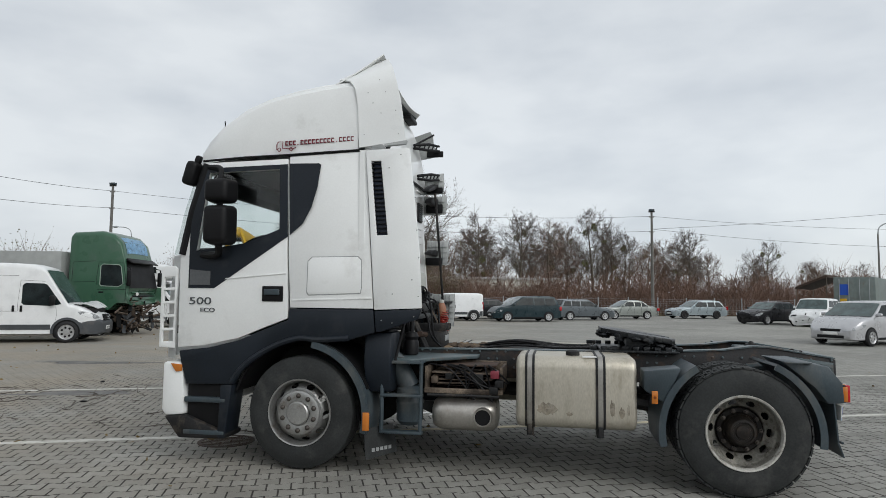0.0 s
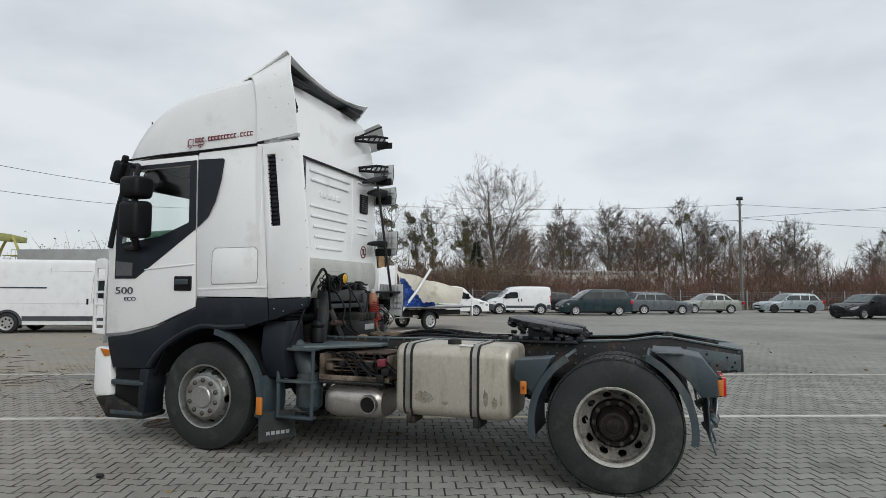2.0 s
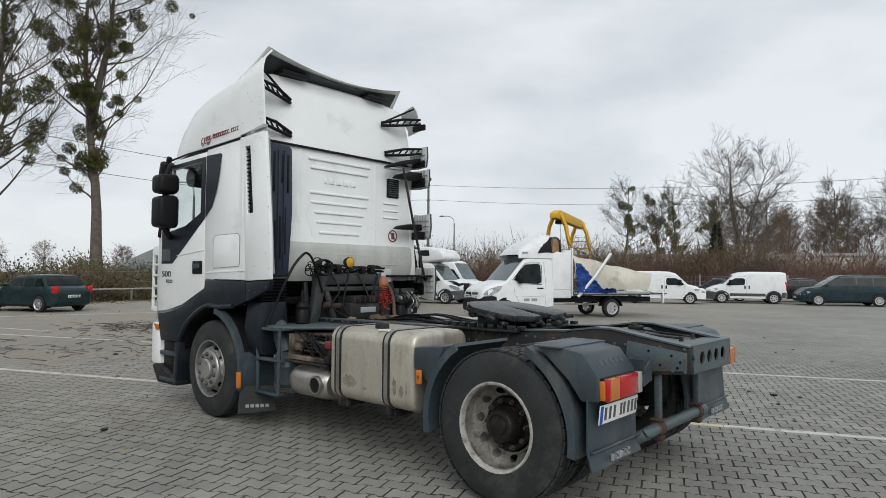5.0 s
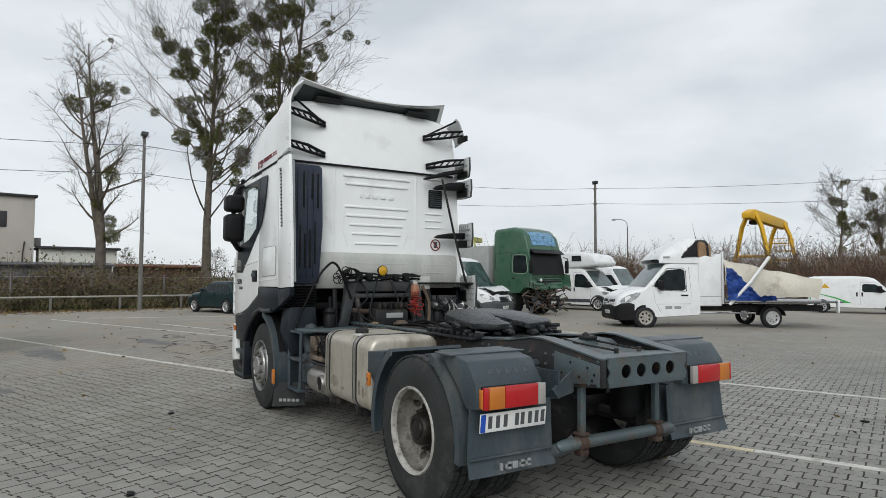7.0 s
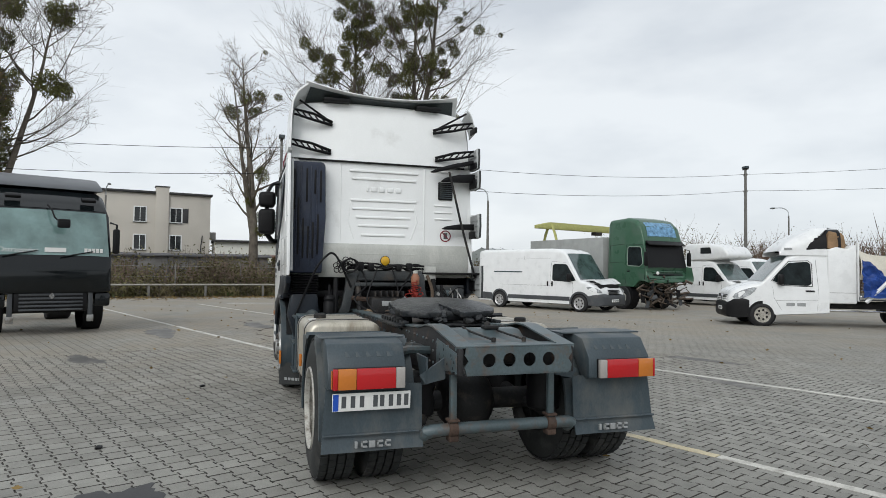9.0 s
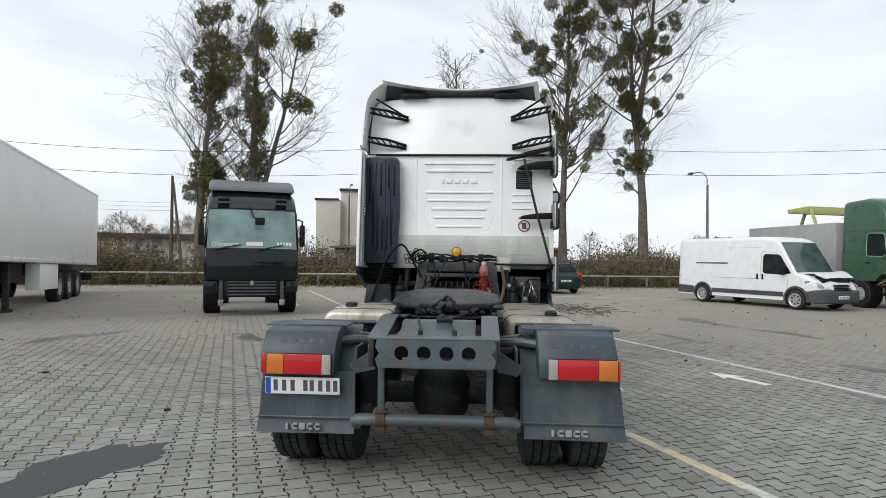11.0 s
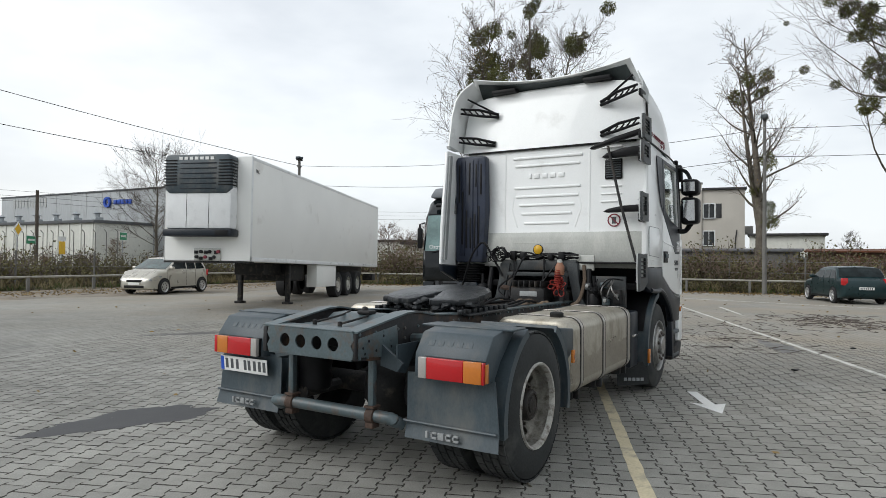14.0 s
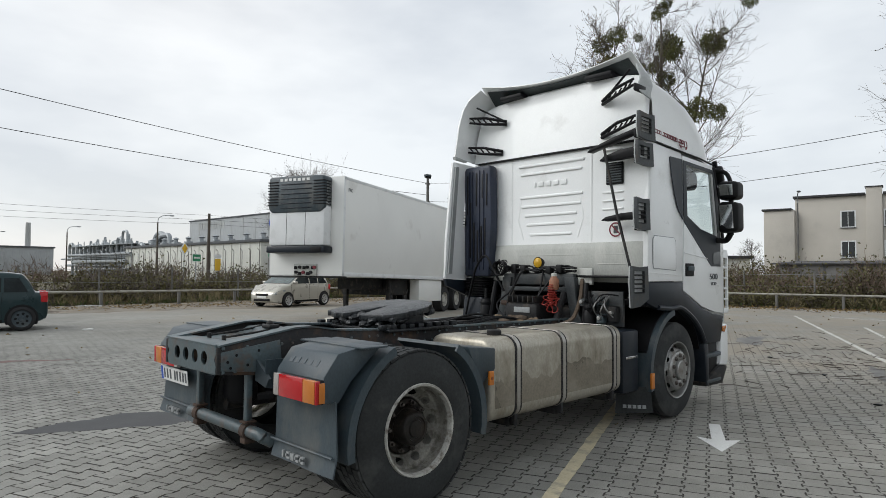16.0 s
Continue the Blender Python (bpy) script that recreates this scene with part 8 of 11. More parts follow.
for k in range(7):
    bm_box(bm, 0.46, 0.468, -0.56 + k * 0.155, -0.46 + k * 0.155, 4.11, 4.19, 0.0)
part("maker_bars", bm, PLATEWHITE, unit, "row of white bars")
box_part("unit_bumper", 0.0, 0.46, -1.02, 1.02, 2.0, 2.2, NAVY, unit, 0.04, "dark unit bumper")
box_part("display", 0.46, 0.475, 0.55, 0.92, 2.03, 2.17, BLACK, unit, 0.005, "dark display")
cp = box_part("coupling_panel", 0.0, 0.06, -0.35, 0.45, 1.45, 1.8, DIRTYWHITE, ref, 0.01, "grimy coupling panel")
for k in range(6):
    lathe_part("air_coupling", [(0.05, 0.0), (0.045, 0.06), (0.0, 0.065)], (0.06, -0.25 + k * 0.13, 1.55 + 0.15 * (k % 2)), "x", (BLACK, MATTBLACK, REDPRINT)[k % 3], cp, 12, True, "air coupling")
for k in range(5):
    box_part("coupling_socket", 0.06, 0.1 + 0.02 * (k % 2), -0.32 + k * 0.15, -0.22 + k * 0.15, 1.47 + 0.17 * ((k + 1) % 2), 1.56 + 0.17 * ((k + 1) % 2), BLACK, cp, 0.01, "black socket")
box_part("chassis", -LL, -2.6, -0.5, 0.5, 1.05, ZB, MATTBLACK, ref, 0.02, "black trailer chassis")
for s in (-1, 1):
    bm = bmesh.new()
    bm_box(bm, -3.81, -3.66, s * 0.85 - 0.07, s * 0.85 + 0.07, 0.16, ZB, 0.01), bm_box(bm, -3.89, -3.58, s * 0.85 - 0.14, s * 0.85 + 0.14, 0.078, 0.16, 0.02)
    part("landing_leg", bm, MATTBLACK, ref, "black landing leg")
    if s > 0:
        box_part("pallet_box", -7.5, -5.4, s * 1.24, s * 0.85, 0.62, ZB - 0.02, REEFER, ref, 0.02, "white pallet locker")
    for k in range(3):
        x = -7.9 - 1.31 * k
        za = 0.5 - x * math.tan(TILT)
        lathe_part("trailer_tyre", [(0.29, 0.0), (0.47, s * 0.005), (0.5, -s * 0.04), (0.5, -s * 0.34), (0.29, -s * 0.38)], (x, s * 1.22, za), "y", CARTYRE, ref, 28, False, "trailer tyre")
        lathe_part("trailer_rim", [(0.3, -s * 0.01), (0.27, -s * 0.12), (0.2, -s * 0.14), (0.12, -s * 0.02), (0.0, -s * 0.01)], (x, s * 1.22, za), "y", RIMDIRTY, ref, 22, False, "dirty trailer rim")
    box_part("trailer_lamp_bar", -LL, -LL + 0.5, s * 1.2, s * 0.7, 0.8, 1.1, MATTBLACK, ref, 0.02, "black rear corner")
box_part("pallet_cage", -5.3, -3.95, -1.15, 0.8, 0.85, ZB - 0.02, MATTBLACK, ref, 0.03, "black pallet cage under the box")
box_part("front_sill", -0.3, 0.02, -1.28, 1.28, ZB - 0.05, ZB, MATTBLACK, ref, 0.01, "black front sill")

# ---------------------------------------------------------------- buildings, poles, rails, crane
RENDER = surf("grey_beige_render", (0.50, 0.47, 0.42), 0.9, var=0.06, scale=0.4, fine=12, bump=0.05, dirt=(0.38, 0.36, 0.33), dirt_amt=0.2, dirt_scale=0.3)
ROOFFELT = surf("dark_roof_edge", (0.05, 0.05, 0.052), 0.8)
CONCRETE = surf("weathered_concrete", (0.30, 0.29, 0.27), 0.9, var=0.15, scale=1.5, bump=0.1)
SHEETGREY = surf("grey_sheet_cladding", (0.40, 0.41, 0.40), 0.6, var=0.05, scale=0.2, fine=6, bump=0.02)
PALEWALL = surf("pale_factory_wall", (0.60, 0.60, 0.55), 0.8, var=0.08, scale=0.2, fine=3, bump=0.02)
GALV = surf("galvanised_metal", (0.33, 0.35, 0.36), 0.45, metal=0.5, var=0.15, bump=0.02)
GREENSIGN = surf("green_sign_face", (0.02, 0.22, 0.10), 0.5, var=0.05, bump=0.0)
YELLOWSIGN = surf("yellow_sign_face", (0.7, 0.42, 0.02), 0.5, var=0.05, bump=0.0)
POLEGREY = surf("weathered_pole_concrete", (0.15, 0.145, 0.135), 0.9, var=0.2, scale=1.5, bump=0.1)
DARKWOOD = surf("weathered_pole_timber", (0.10, 0.085, 0.07), 0.9, var=0.3, scale=4, bump=0.2, stretch=(1, 1, 0.15))
RAILPAINT = surf("flaking_white_rail_paint", (0.32, 0.31, 0.27), 0.7, var=0.15, bump=0.1, dirt=(0.16, 0.12, 0.09), dirt_amt=0.35, dirt_scale=5)
BROWNSHED = surf("brown_shed_boards", (0.11, 0.065, 0.045), 0.9, var=0.2, scale=2)
CONTAINER = surf("grey_green_container_paint", (0.16, 0.19, 0.18), 0.6, var=0.15, dirt=(0.14, 0.09, 0.05), dirt_amt=0.25)


def house_window(parent, axis, c, s, a, z, w, h):
    """c: wall plane; s: outward sign; a: centre along the wall."""
    def b(x0, x1, z0, z1, d0, d1, mat, nm, par, lb=""):
        bm = bmesh.new()
        if axis == "x":
            bm_box(bm, c + s * d0, c + s * d1, x0, x1, z0, z1)
        else:
            bm_box(bm, x0, x1, c + s * d0, c + s * d1, z0, z1)
        return part(nm, bm, mat, par, lb)
    wo = b(a - w / 2, a + w / 2, z, z + h, -0.1, 0.02, DARKGLASS, "window", parent, "dark window with white frame")
    for x0, x1, z0, z1 in ((a - w / 2 - 0.07, a - w / 2 + 0.05, z - 0.05, z + h + 0.07), (a + w / 2 - 0.05, a + w / 2 + 0.07, z - 0.05, z + h + 0.07), (a - w / 2, a + w / 2, z + h - 0.05, z + h + 0.07), (a - w / 2, a + w / 2, z - 0.05, z + 0.05), (a - 0.03, a + 0.03, z, z + h)):
        b(x0, x1, z0, z1, 0.0, 0.05, VANWHITE, "window_frame", wo)
    b(a - w / 2 - 0.1, a + w / 2 + 0.1, z - 0.1, z - 0.04, 0.0, 0.16, ROOFFELT, "sill", wo, "dark sill")


hs = root("apartment_house", "plain grey-beige house with flat roofs and chimney stack", "house", yaw(-74.5, -11.2, 9.6))
box_part("wall", -9.0, 0.0, -6.3, 6.2, -0.2, 10.0, RENDER, hs, 0.02, "grey-beige rendered walls")
box_part("annex_wall", -8.0, 0.9, -9.3, -6.3, -0.2, 8.7, RENDER, hs, 0.02, "lower rendered annex")
box_part("chimney", -1.2, 0.25, 0.2, 1.6, -0.2, 10.8, RENDER, hs, 0.02, "rendered chimney stack")
for nm, b_ in (("roof", (-9.3, 0.3, -6.5, 0.15, 10.0, 10.25)), ("roof", (-9.3, 0.3, 1.65, 6.4, 10.0, 10.25)), ("annex_roof", (-8.2, 1.1, -9.5, -6.55, 8.7, 8.9)), ("stack_cap", (-1.3, 0.35, 0.1, 1.7, 10.8, 10.9))):
    box_part(nm, *b_, ROOFFELT, hs, 0.03, "dark flat roof edge")
for z in (0.4, 3.5, 6.7):
    for y in (2.4, -1.4):
        house_window(hs, "x", 0.0, 1, y, z, 1.25, 1.7)
box_part("shutter", 0.0, 0.05, 3.15, 3.75, 6.7, 8.4, ROOFFELT, hs, 0.01, "folded window shutter")
tube_part("down_pipe", [(0.08, 5.2, 0), (0.08, 5.2, 4.0), (0.08, 5.35, 5.3)], 0.06, ROOFFELT, hs, 6, "dark down pipe")
box_part("balcony", -6.0, -3.0, 6.2, 7.3, 5.0, 5.9, CONCRETE, hs, 0.02, "small concrete balcony")

st = root("low_store", "long low white store with dark roof", "building", yaw(-76.0, 6.0, 4))
box_part("wall", -6, 0, -10.6, -3.2, -0.2, 4.6, PALEWALL, st, 0.02, "white store wall")
box_part("green_band", -0.02, 0.05, -10.5, -3.4, 1.0, 2.2, CONTAINER, st, 0.01, "grey-green plinth band")
box_part("roof", -6.3, 0.5, -10.8, -2.9, 4.6, 4.85, ROOFFELT, st, 0.02, "dark flat roof")
sh = root("glasshouse", "long low glasshouse roof beyond the yard", "greenhouse", yaw(-70.0, 34.0, 28))
bm = bmesh.new()
bm_plate(bm, [(-5, 0), (5, 0), (5, 2.4), (0, 4.3), (-5, 2.4)], "y", -9.0, 16.0, (), 0)
part("glazed_hall", bm, surf("milky_greenhouse_panes", (0.36, 0.39, 0.38), 0.35, var=0.1, scale=0.5, bump=0.02), sh, "milky glazed hall")
for k in range(13):
    bm = bmesh.new()
    bm_tube(bm, [(5.03, -9 + k * 2.05, 0), (5.03, -9 + k * 2.05, 2.45), (0, -9 + k * 2.05, 4.35)], 0.06, 5)
    part("glazing_bar", bm, GALV, sh, "grey glazing bar")
bi = root("steel_skip", "pale turquoise dented steel skip by the rail", "skip", yaw(-37.2, 16.2, 112))
bm = bmesh.new()
bm_plate(bm, [(-1.6, 0.15), (1.5, 0.15), (1.75, 1.1), (-1.75, 1.1)], "y", -0.8, 0.8, (), 0.02)
part("body", bm, surf("pale_turquoise_paint", (0.22, 0.31, 0.30), 0.6, var=0.12, dirt=(0.16, 0.12, 0.09), dirt_amt=0.2), bi, "pale turquoise body")
box_part("rim", -1.8, 1.8, -0.85, 0.85, 1.1, 1.16, GALV, bi, 0.01, "grey rim")
for x, y, L_, h_, a in ((-78, -38, 26, 3.6, 25), (-92, -55, 30, 4.5, 25)):
    b0 = root("grey_workshop", "low pale workshop with dark roof", "building", yaw(x, y, a))
    box_part("wall", -5, 5, -L_ / 2, L_ / 2, -0.2, h_, PALEWALL, b0, 0.02, "pale workshop wall")
    box_part("roof", -5.4, 5.4, -L_ / 2 - 0.4, L_ / 2 + 0.4, h_, h_ + 0.35, ROOFFELT, b0, 0.02, "dark roof")
nb = root("pale_warehouse", "long pale warehouse behind the trees", "building", yaw(-38.0, 92.0, 22))
box_part("wall", -6, 40, 0, 14, -0.2, 4.6, PALEWALL, nb, 0.02, "pale warehouse wall")
box_part("roof", -6.4, 40.4, -0.4, 14.4, 4.6, 5.0, SHEETGREY, nb, 0.02, "grey roof edge")

DARKROOF = surf("dark_roof_edge", (0.10, 0.105, 0.11), 0.7, var=0.15, scale=0.5, fine=5, bump=0.02)
# factory across the road, to the south-west; x runs along its front, y out of it
fac = root("factory", "long pale factory hall with a tall grey block and pipework", "factory", Matrix.Translation((-49.4, -91.4, 0)) @ Matrix.Rotation(radians(-87), 4, "Z"))
CLADGREY = surf("pale_grey_cladding", (0.36, 0.375, 0.38), 0.6, var=0.1, scale=0.15, fine=2.0, bump=0.02, dirt=(0.24, 0.245, 0.24), dirt_amt=0.3, dirt_scale=0.3, stretch=(1, 1, 0.3))
box_part("hall_wall", 0, 56, -30, 0, -0.5, 6.55, PALEWALL, fac, 0.02, "pale hall wall with pilasters")
box_part("hall_roof", -0.3, 56.3, -30, 0.35, 6.55, 7.0, DARKROOF, fac, 0.02, "dark grey roof edge")
box_part("tall_block", -16, 46, -45, -10, -0.5, 12.75, CLADGREY, fac, 0.05, "tall pale grey clad block")
box_part("block_coping", -16.2, 46.2, -45, -9.85, 12.75, 13.0, DARKROOF, fac, 0.02, "dark block coping")
for k in range(19):
    box_part("pilaster", 0.3 + k * 3.0, 0.65 + k * 3.0, 0, 0.12, 0, 6.5, PALEWALL, fac, 0.02)
for k in range(13):
    box_part("cladding_seam", -14 + k * 4.6, -13.9 + k * 4.6, -10, -9.96, 6.5, 12.7, SHEETGREY, fac, 0.0)
for k in range(11):
    box_part("block_window", 30.5 + k * 1.05, 31.2 + k * 1.05, -10, -9.94, 10.6 + 0.2 * (k % 2), 12.3, SHEETGREY, fac, 0.0, "grey strip window")
for k in range(9):
    bm = bmesh.new()
    bm_box(bm, 4 + k * 5.6, 5.2 + k * 5.6, -4, -2.6, 6.9, 7.7, 0.1)
    bm_lathe(bm, [(0.4, 0.0), (0.4, 0.5), (0.7, 0.65), (0.0, 1.0)], (4.6 + k * 5.6, -3.3, 7.7), "z", 10)
    part("roof_vent", bm, GALV, fac, "galvanised roof vent")
rnd = random.Random(8)
for k in range(16):
    x = 50 + 3.0 * k
    hgt = rnd.uniform(6.5, 10.8)
    bm = bmesh.new()
    bm_tube(bm, smooth_path([(x, -1.5, 0.2), (x, -1.5, hgt - 1.5), (x + 0.5, -1.5, hgt - 0.2), (x + 1.6, -1.5, hgt), (x + 2.7, -1.5, hgt - 0.6), (x + 3.0, -1.5, hgt - 4.5)], 4), rnd.uniform(0.25, 0.5), 8)
    part("process_pipe", bm, GALV, fac, "bent galvanised process pipe")
for k in range(5):
    z = 2.0 + 0.85 * k
    tube_part("header_pipe", [(50 + 2 * (k % 3), 0.6 - 0.8 * (k % 2), z), (84 + 4 * ((k * 3) % 5), 0.6 - 0.8 * (k % 2), z)], 0.22 + 0.1 * (k % 3), GALV, fac, 7, "long galvanised header pipe")
for k in range(9):
    r_, t_ = rnd.uniform(0.9, 1.7), rnd.uniform(5.5, 9.5)
    lathe_part("process_tank", [(r_, 0.2), (r_, t_ - 0.8), (r_ * 0.7, t_ - 0.2), (0.4, t_), (0.3, t_ + 1.2), (0.0, t_ + 1.2)], (51 + 5.0 * k, -4.5, 0), "z", GALV, fac, 12, True, "galvanised process tank")
for z in (4.8, 7.6):
    box_part("steel_deck", 52, 90, -5, 0.4, z, z + 0.15, GALV, fac, 0.0, "steel walkway deck")
for k in range(10):
    tube_part("deck_column", [(52 + k * 4.2, 0.3, 0), (52 + k * 4.2, 0.3, 8.8)], 0.12, GALV, fac, 5, "steel deck column")
tube_part("duct_elbow", [(56, -6, 7.5), (52, -6, 9.3), (49.5, -6, 9.6), (47.5, -6, 9.4), (46.9, -6, 7.0)], 0.55, GALV, fac, 10, "large roof duct", 4)
tube_part("duct_elbow", [(58, -7, 7.6), (56, -7, 9.9), (53.5, -7, 10.2), (52.0, -7, 9.2), (51.8, -7, 7.0)], 0.6, GALV, fac, 10, "large roof duct", 4)
for k in range(5):
    box_part("roof_unit", 48 + k * 3.2, 50.2 + k * 3.2, -9, -6.5, 6.9, 8.2 + 0.6 * (k % 2), GALV, fac, 0.1, "grey roof unit")
bm = bmesh.new()
bm_lathe(bm, [(0.95, 0.0), (0.95, 0.3), (0.5, 0.3), (0.5, 0.0)], (12.0, -9.95, 10.9), "y", 20)
sgn = part("wall_sign", bm, BLUEPRINT, fac, "blue ring sign on the wall")
for k in range(5):
    box_part("sign_bar", 9.55 - k * 1.0, 10.3 - k * 1.0, -10.0, -9.8, 10.45, 11.25, BLUEPRINT, sgn, 0.05, "blue sign bar")
fw_ = root("far_works", "far grey works building with a slim chimney", "factory", Matrix.Translation((-46.0, -241.0, 0)))
box_part("block", -8, 11, -12, 0, 0, 9.0, CLADGREY, fw_, 0.05, "long grey block")
box_part("block_roof", -8.4, 11.4, -12, 0.4, 9.0, 9.5, DARKROOF, fw_, 0.0, "dark flat roof")
lathe_part("chimney", [(1.0, 0), (0.75, 17.5), (0.0, 17.6)], (-1, -3, 0), "z", SHEETGREY, fw_, 12, True, "slim grey chimney")
# works fence: bare posts with cranked heads
wf = root("works_fence", "tall bare fence posts before the factory", "fence", Matrix.Translation((-42.0, -78.0, 0)) @ Matrix.Rotation(radians(-83), 4, "Z"))
for k in range(30):
    tube_part("post", [(-4 + k * 2.1, 0, 0), (-4 + k * 2.1, 0, 4.6), (-4 + k * 2.1, 0.35, 4.95)], 0.055, POLEGREY, wf, 5, "thin cranked concrete post")

# gantry crane
PALECRANE = surf("faded_yellow_green_paint", (0.38, 0.38, 0.14), 0.6, var=0.12, bump=0.02, dirt=(0.25, 0.2, 0.1), dirt_amt=0.2)


def gantry(label, p, q, h, depth, splay, mat, trolley):
    p, q = Vector((*p, 0)), Vector((*q, 0))
    d = (q - p).normalized()
    L_ = (q - p).length
    side = Vector((-d.y, d.x, 0))
    m = Matrix(((d.x, side.x, 0, p.x), (d.y, side.y, 0, p.y), (0, 0, 1, 0), (0, 0, 0, 1)))
    t = root("gantry_crane", label, "crane", m)
    w = depth * 0.38
    bm = bmesh.new()
    bm_plate(bm, [(-2.0, h - depth), (L_ + 2.0, h - depth), (L_ + 2.0, h - 0.3), (L_ * 0.9, h), (1.2, h), (-2.0, h - 0.5 * depth)], "y", -w, w, (), 0.03)
    part("bridge_beam", bm, mat, t, "long box-section bridge beam")
    for x in (1.5, L_ - 1.5):
        for s in (-1, 1):
            tube_part("crane_leg", [(x, s * w * 0.6, h - 0.2), (x + s * splay * 0.1, s * (w + splay * 0.25), h * 0.78), (x + s * splay * 0.25, s * (splay), 0.0)], [depth * 0.22, depth * 0.23, depth * 0.16], mat, t, 4, "splayed leg")
        tube_part("tie_bar", [(x + 0.1 * splay, -splay * 0.6, h * 0.42), (x + 0.1 * splay, splay * 0.6, h * 0.42)], depth * 0.14, mat, t, 4, "cross tie")
    tr_ = box_part("trolley", trolley - 0.9, trolley + 0.9, -w * 1.3, w * 1.3, h - depth - 0.6, h - depth, MATTBLACK, t, 0.08, "black hoist trolley")
    for dx in (-0.3, 0.3):
        tube_part("hoist_rope", [(trolley + dx, 0, h - depth - 0.5), (trolley + dx, 0, h * 0.5)], 0.03, MATTBLACK, tr_, 4)
    bm = bmesh.new()
    for z in (h * 0.55, h * 0.66):
        bm_box(bm, L_ - 1.0, L_ + 1.2, -1.6, 1.6, z, z + 0.12)
        for k in range(5):
            bm_tube(bm, [(L_ + 1.2, -1.6 + 0.8 * k, z), (L_ + 1.2, -1.6 + 0.8 * k, z + 1.1)], 0.05, 4)
        bm_tube(bm, [(L_ + 1.2, -1.6, z + 1.1), (L_ + 1.2, 1.6, z + 1.1)], 0.05, 4)
    part("access_platform", bm, mat, t, "railed access platform")
    return t


gantry("bright yellow gantry crane standing behind the bushes", (-54.4, 89.6), (-62.5, 113.0), 12.9, 1.6, 3.6, CRANEYELLOW, 4.0)
gantry("faded yellow-green gantry crane beyond the yard", (-94.0, 49.0), (-101.0, 69.5), 10.2, 1.2, 4.6, PALECRANE, 14.0)

# low sheds behind the west scrub
def long_shed(label, x, y0, y1, h, wall, roof):
    sh_ = root("long_shed", label, "shed", Matrix.Translation((x, 0, 0)))
    box_part("wall", -6.0, 0.0, y0, y1, -0.1, h - 0.35, wall, sh_, 0.02, "shed wall")
    bm = bmesh.new()
    bm_plate(bm, [(-6.3, h - 0.15), (0.35, h - 0.42), (0.35, h - 0.3), (-6.3, h)], "y", y0 - 0.3, y1 + 0.3)
    part("roof", bm, roof, sh_, "low sheet roof")
    k = y0 + 1.0
    while k < y1 - 0.8:
        box_part("post", 0.0, 0.08, k, k + 0.14, -0.1, h - 0.4, roof, sh_, 0.01)
        k += 2.6


long_shed("long low shed of brown boards behind the scrub", -58.0, 1.6, 8.8, 2.9, BROWNSHED, surf("rust_brown_roof_sheet", (0.13, 0.055, 0.032), 0.8, var=0.35, scale=0.8, bump=0.1))
long_shed("long low grey shed behind the scrub", -56.0, -14.0, 0.9, 2.9, surf("grey_shed_boards", (0.16, 0.155, 0.15), 0.9, var=0.2, scale=1.0), surf("dark_grey_roof_felt", (0.09, 0.09, 0.095), 0.85, var=0.2))
# freight container and open shed at the north-east corner
co = root("freight_container", "weathered grey-green freight container", "container", yaw(18.6, 41.0, 24 - 55) @ Matrix.Diagonal((1, 1, 1.24, 1)))
box_part("box", -1.22, 1.22, 0.0, 6.06, 0.0, 2.6, CONTAINER, co, 0.02, "grey-green corrugated box")
for x in (-1.1, -0.4, 0.4, 1.1):
    tube_part("lock_rod", [(x * 0.8, -0.05, 0.1), (x * 0.8, -0.05, 2.5)], 0.025, GALV, co, 6, "lock rod")
for k in range(22):
    box_part("corrugation", -1.26, -1.22, 0.15 + k * 0.27, 0.28 + k * 0.27, 0.15, 2.45, CONTAINER, co, 0.01)
bm = bmesh.new()
bm_box(bm, -0.9, -0.35, -0.02, -0.005, 1.6, 2.2)
part("blue_label", bm, BLUEPRINT, co, "blue label")
bm = bmesh.new()
bm_box(bm, -0.9, -0.45, -0.02, -0.005, 0.8, 1.4)
part("yellow_label", bm, YELLOWLENS, co, "yellow label")
sd = root("open_shed", "low open shed with a rusty sheet roof", "shed", yaw(17.6, 43.6, 24 - 55) @ Matrix.Diagonal((0.45, 1, 1.22, 1)))
bm = bmesh.new()
bm_plate(bm, [(-4.0, 2.0), (-4.0, 2.12), (0.6, 2.85), (0.6, 2.7)], "y", 0, 6, (), 0)
part("roof", bm, RUST, sd, "rusty sloping sheet roof")
for x, z in ((-3.9, 2.0), (0.5, 2.7)):
    for y in (0.1, 5.9):
        tube_part("post", [(x, y, 0), (x, y, z)], 0.06, DARKWOOD, sd, 6, "timber post")


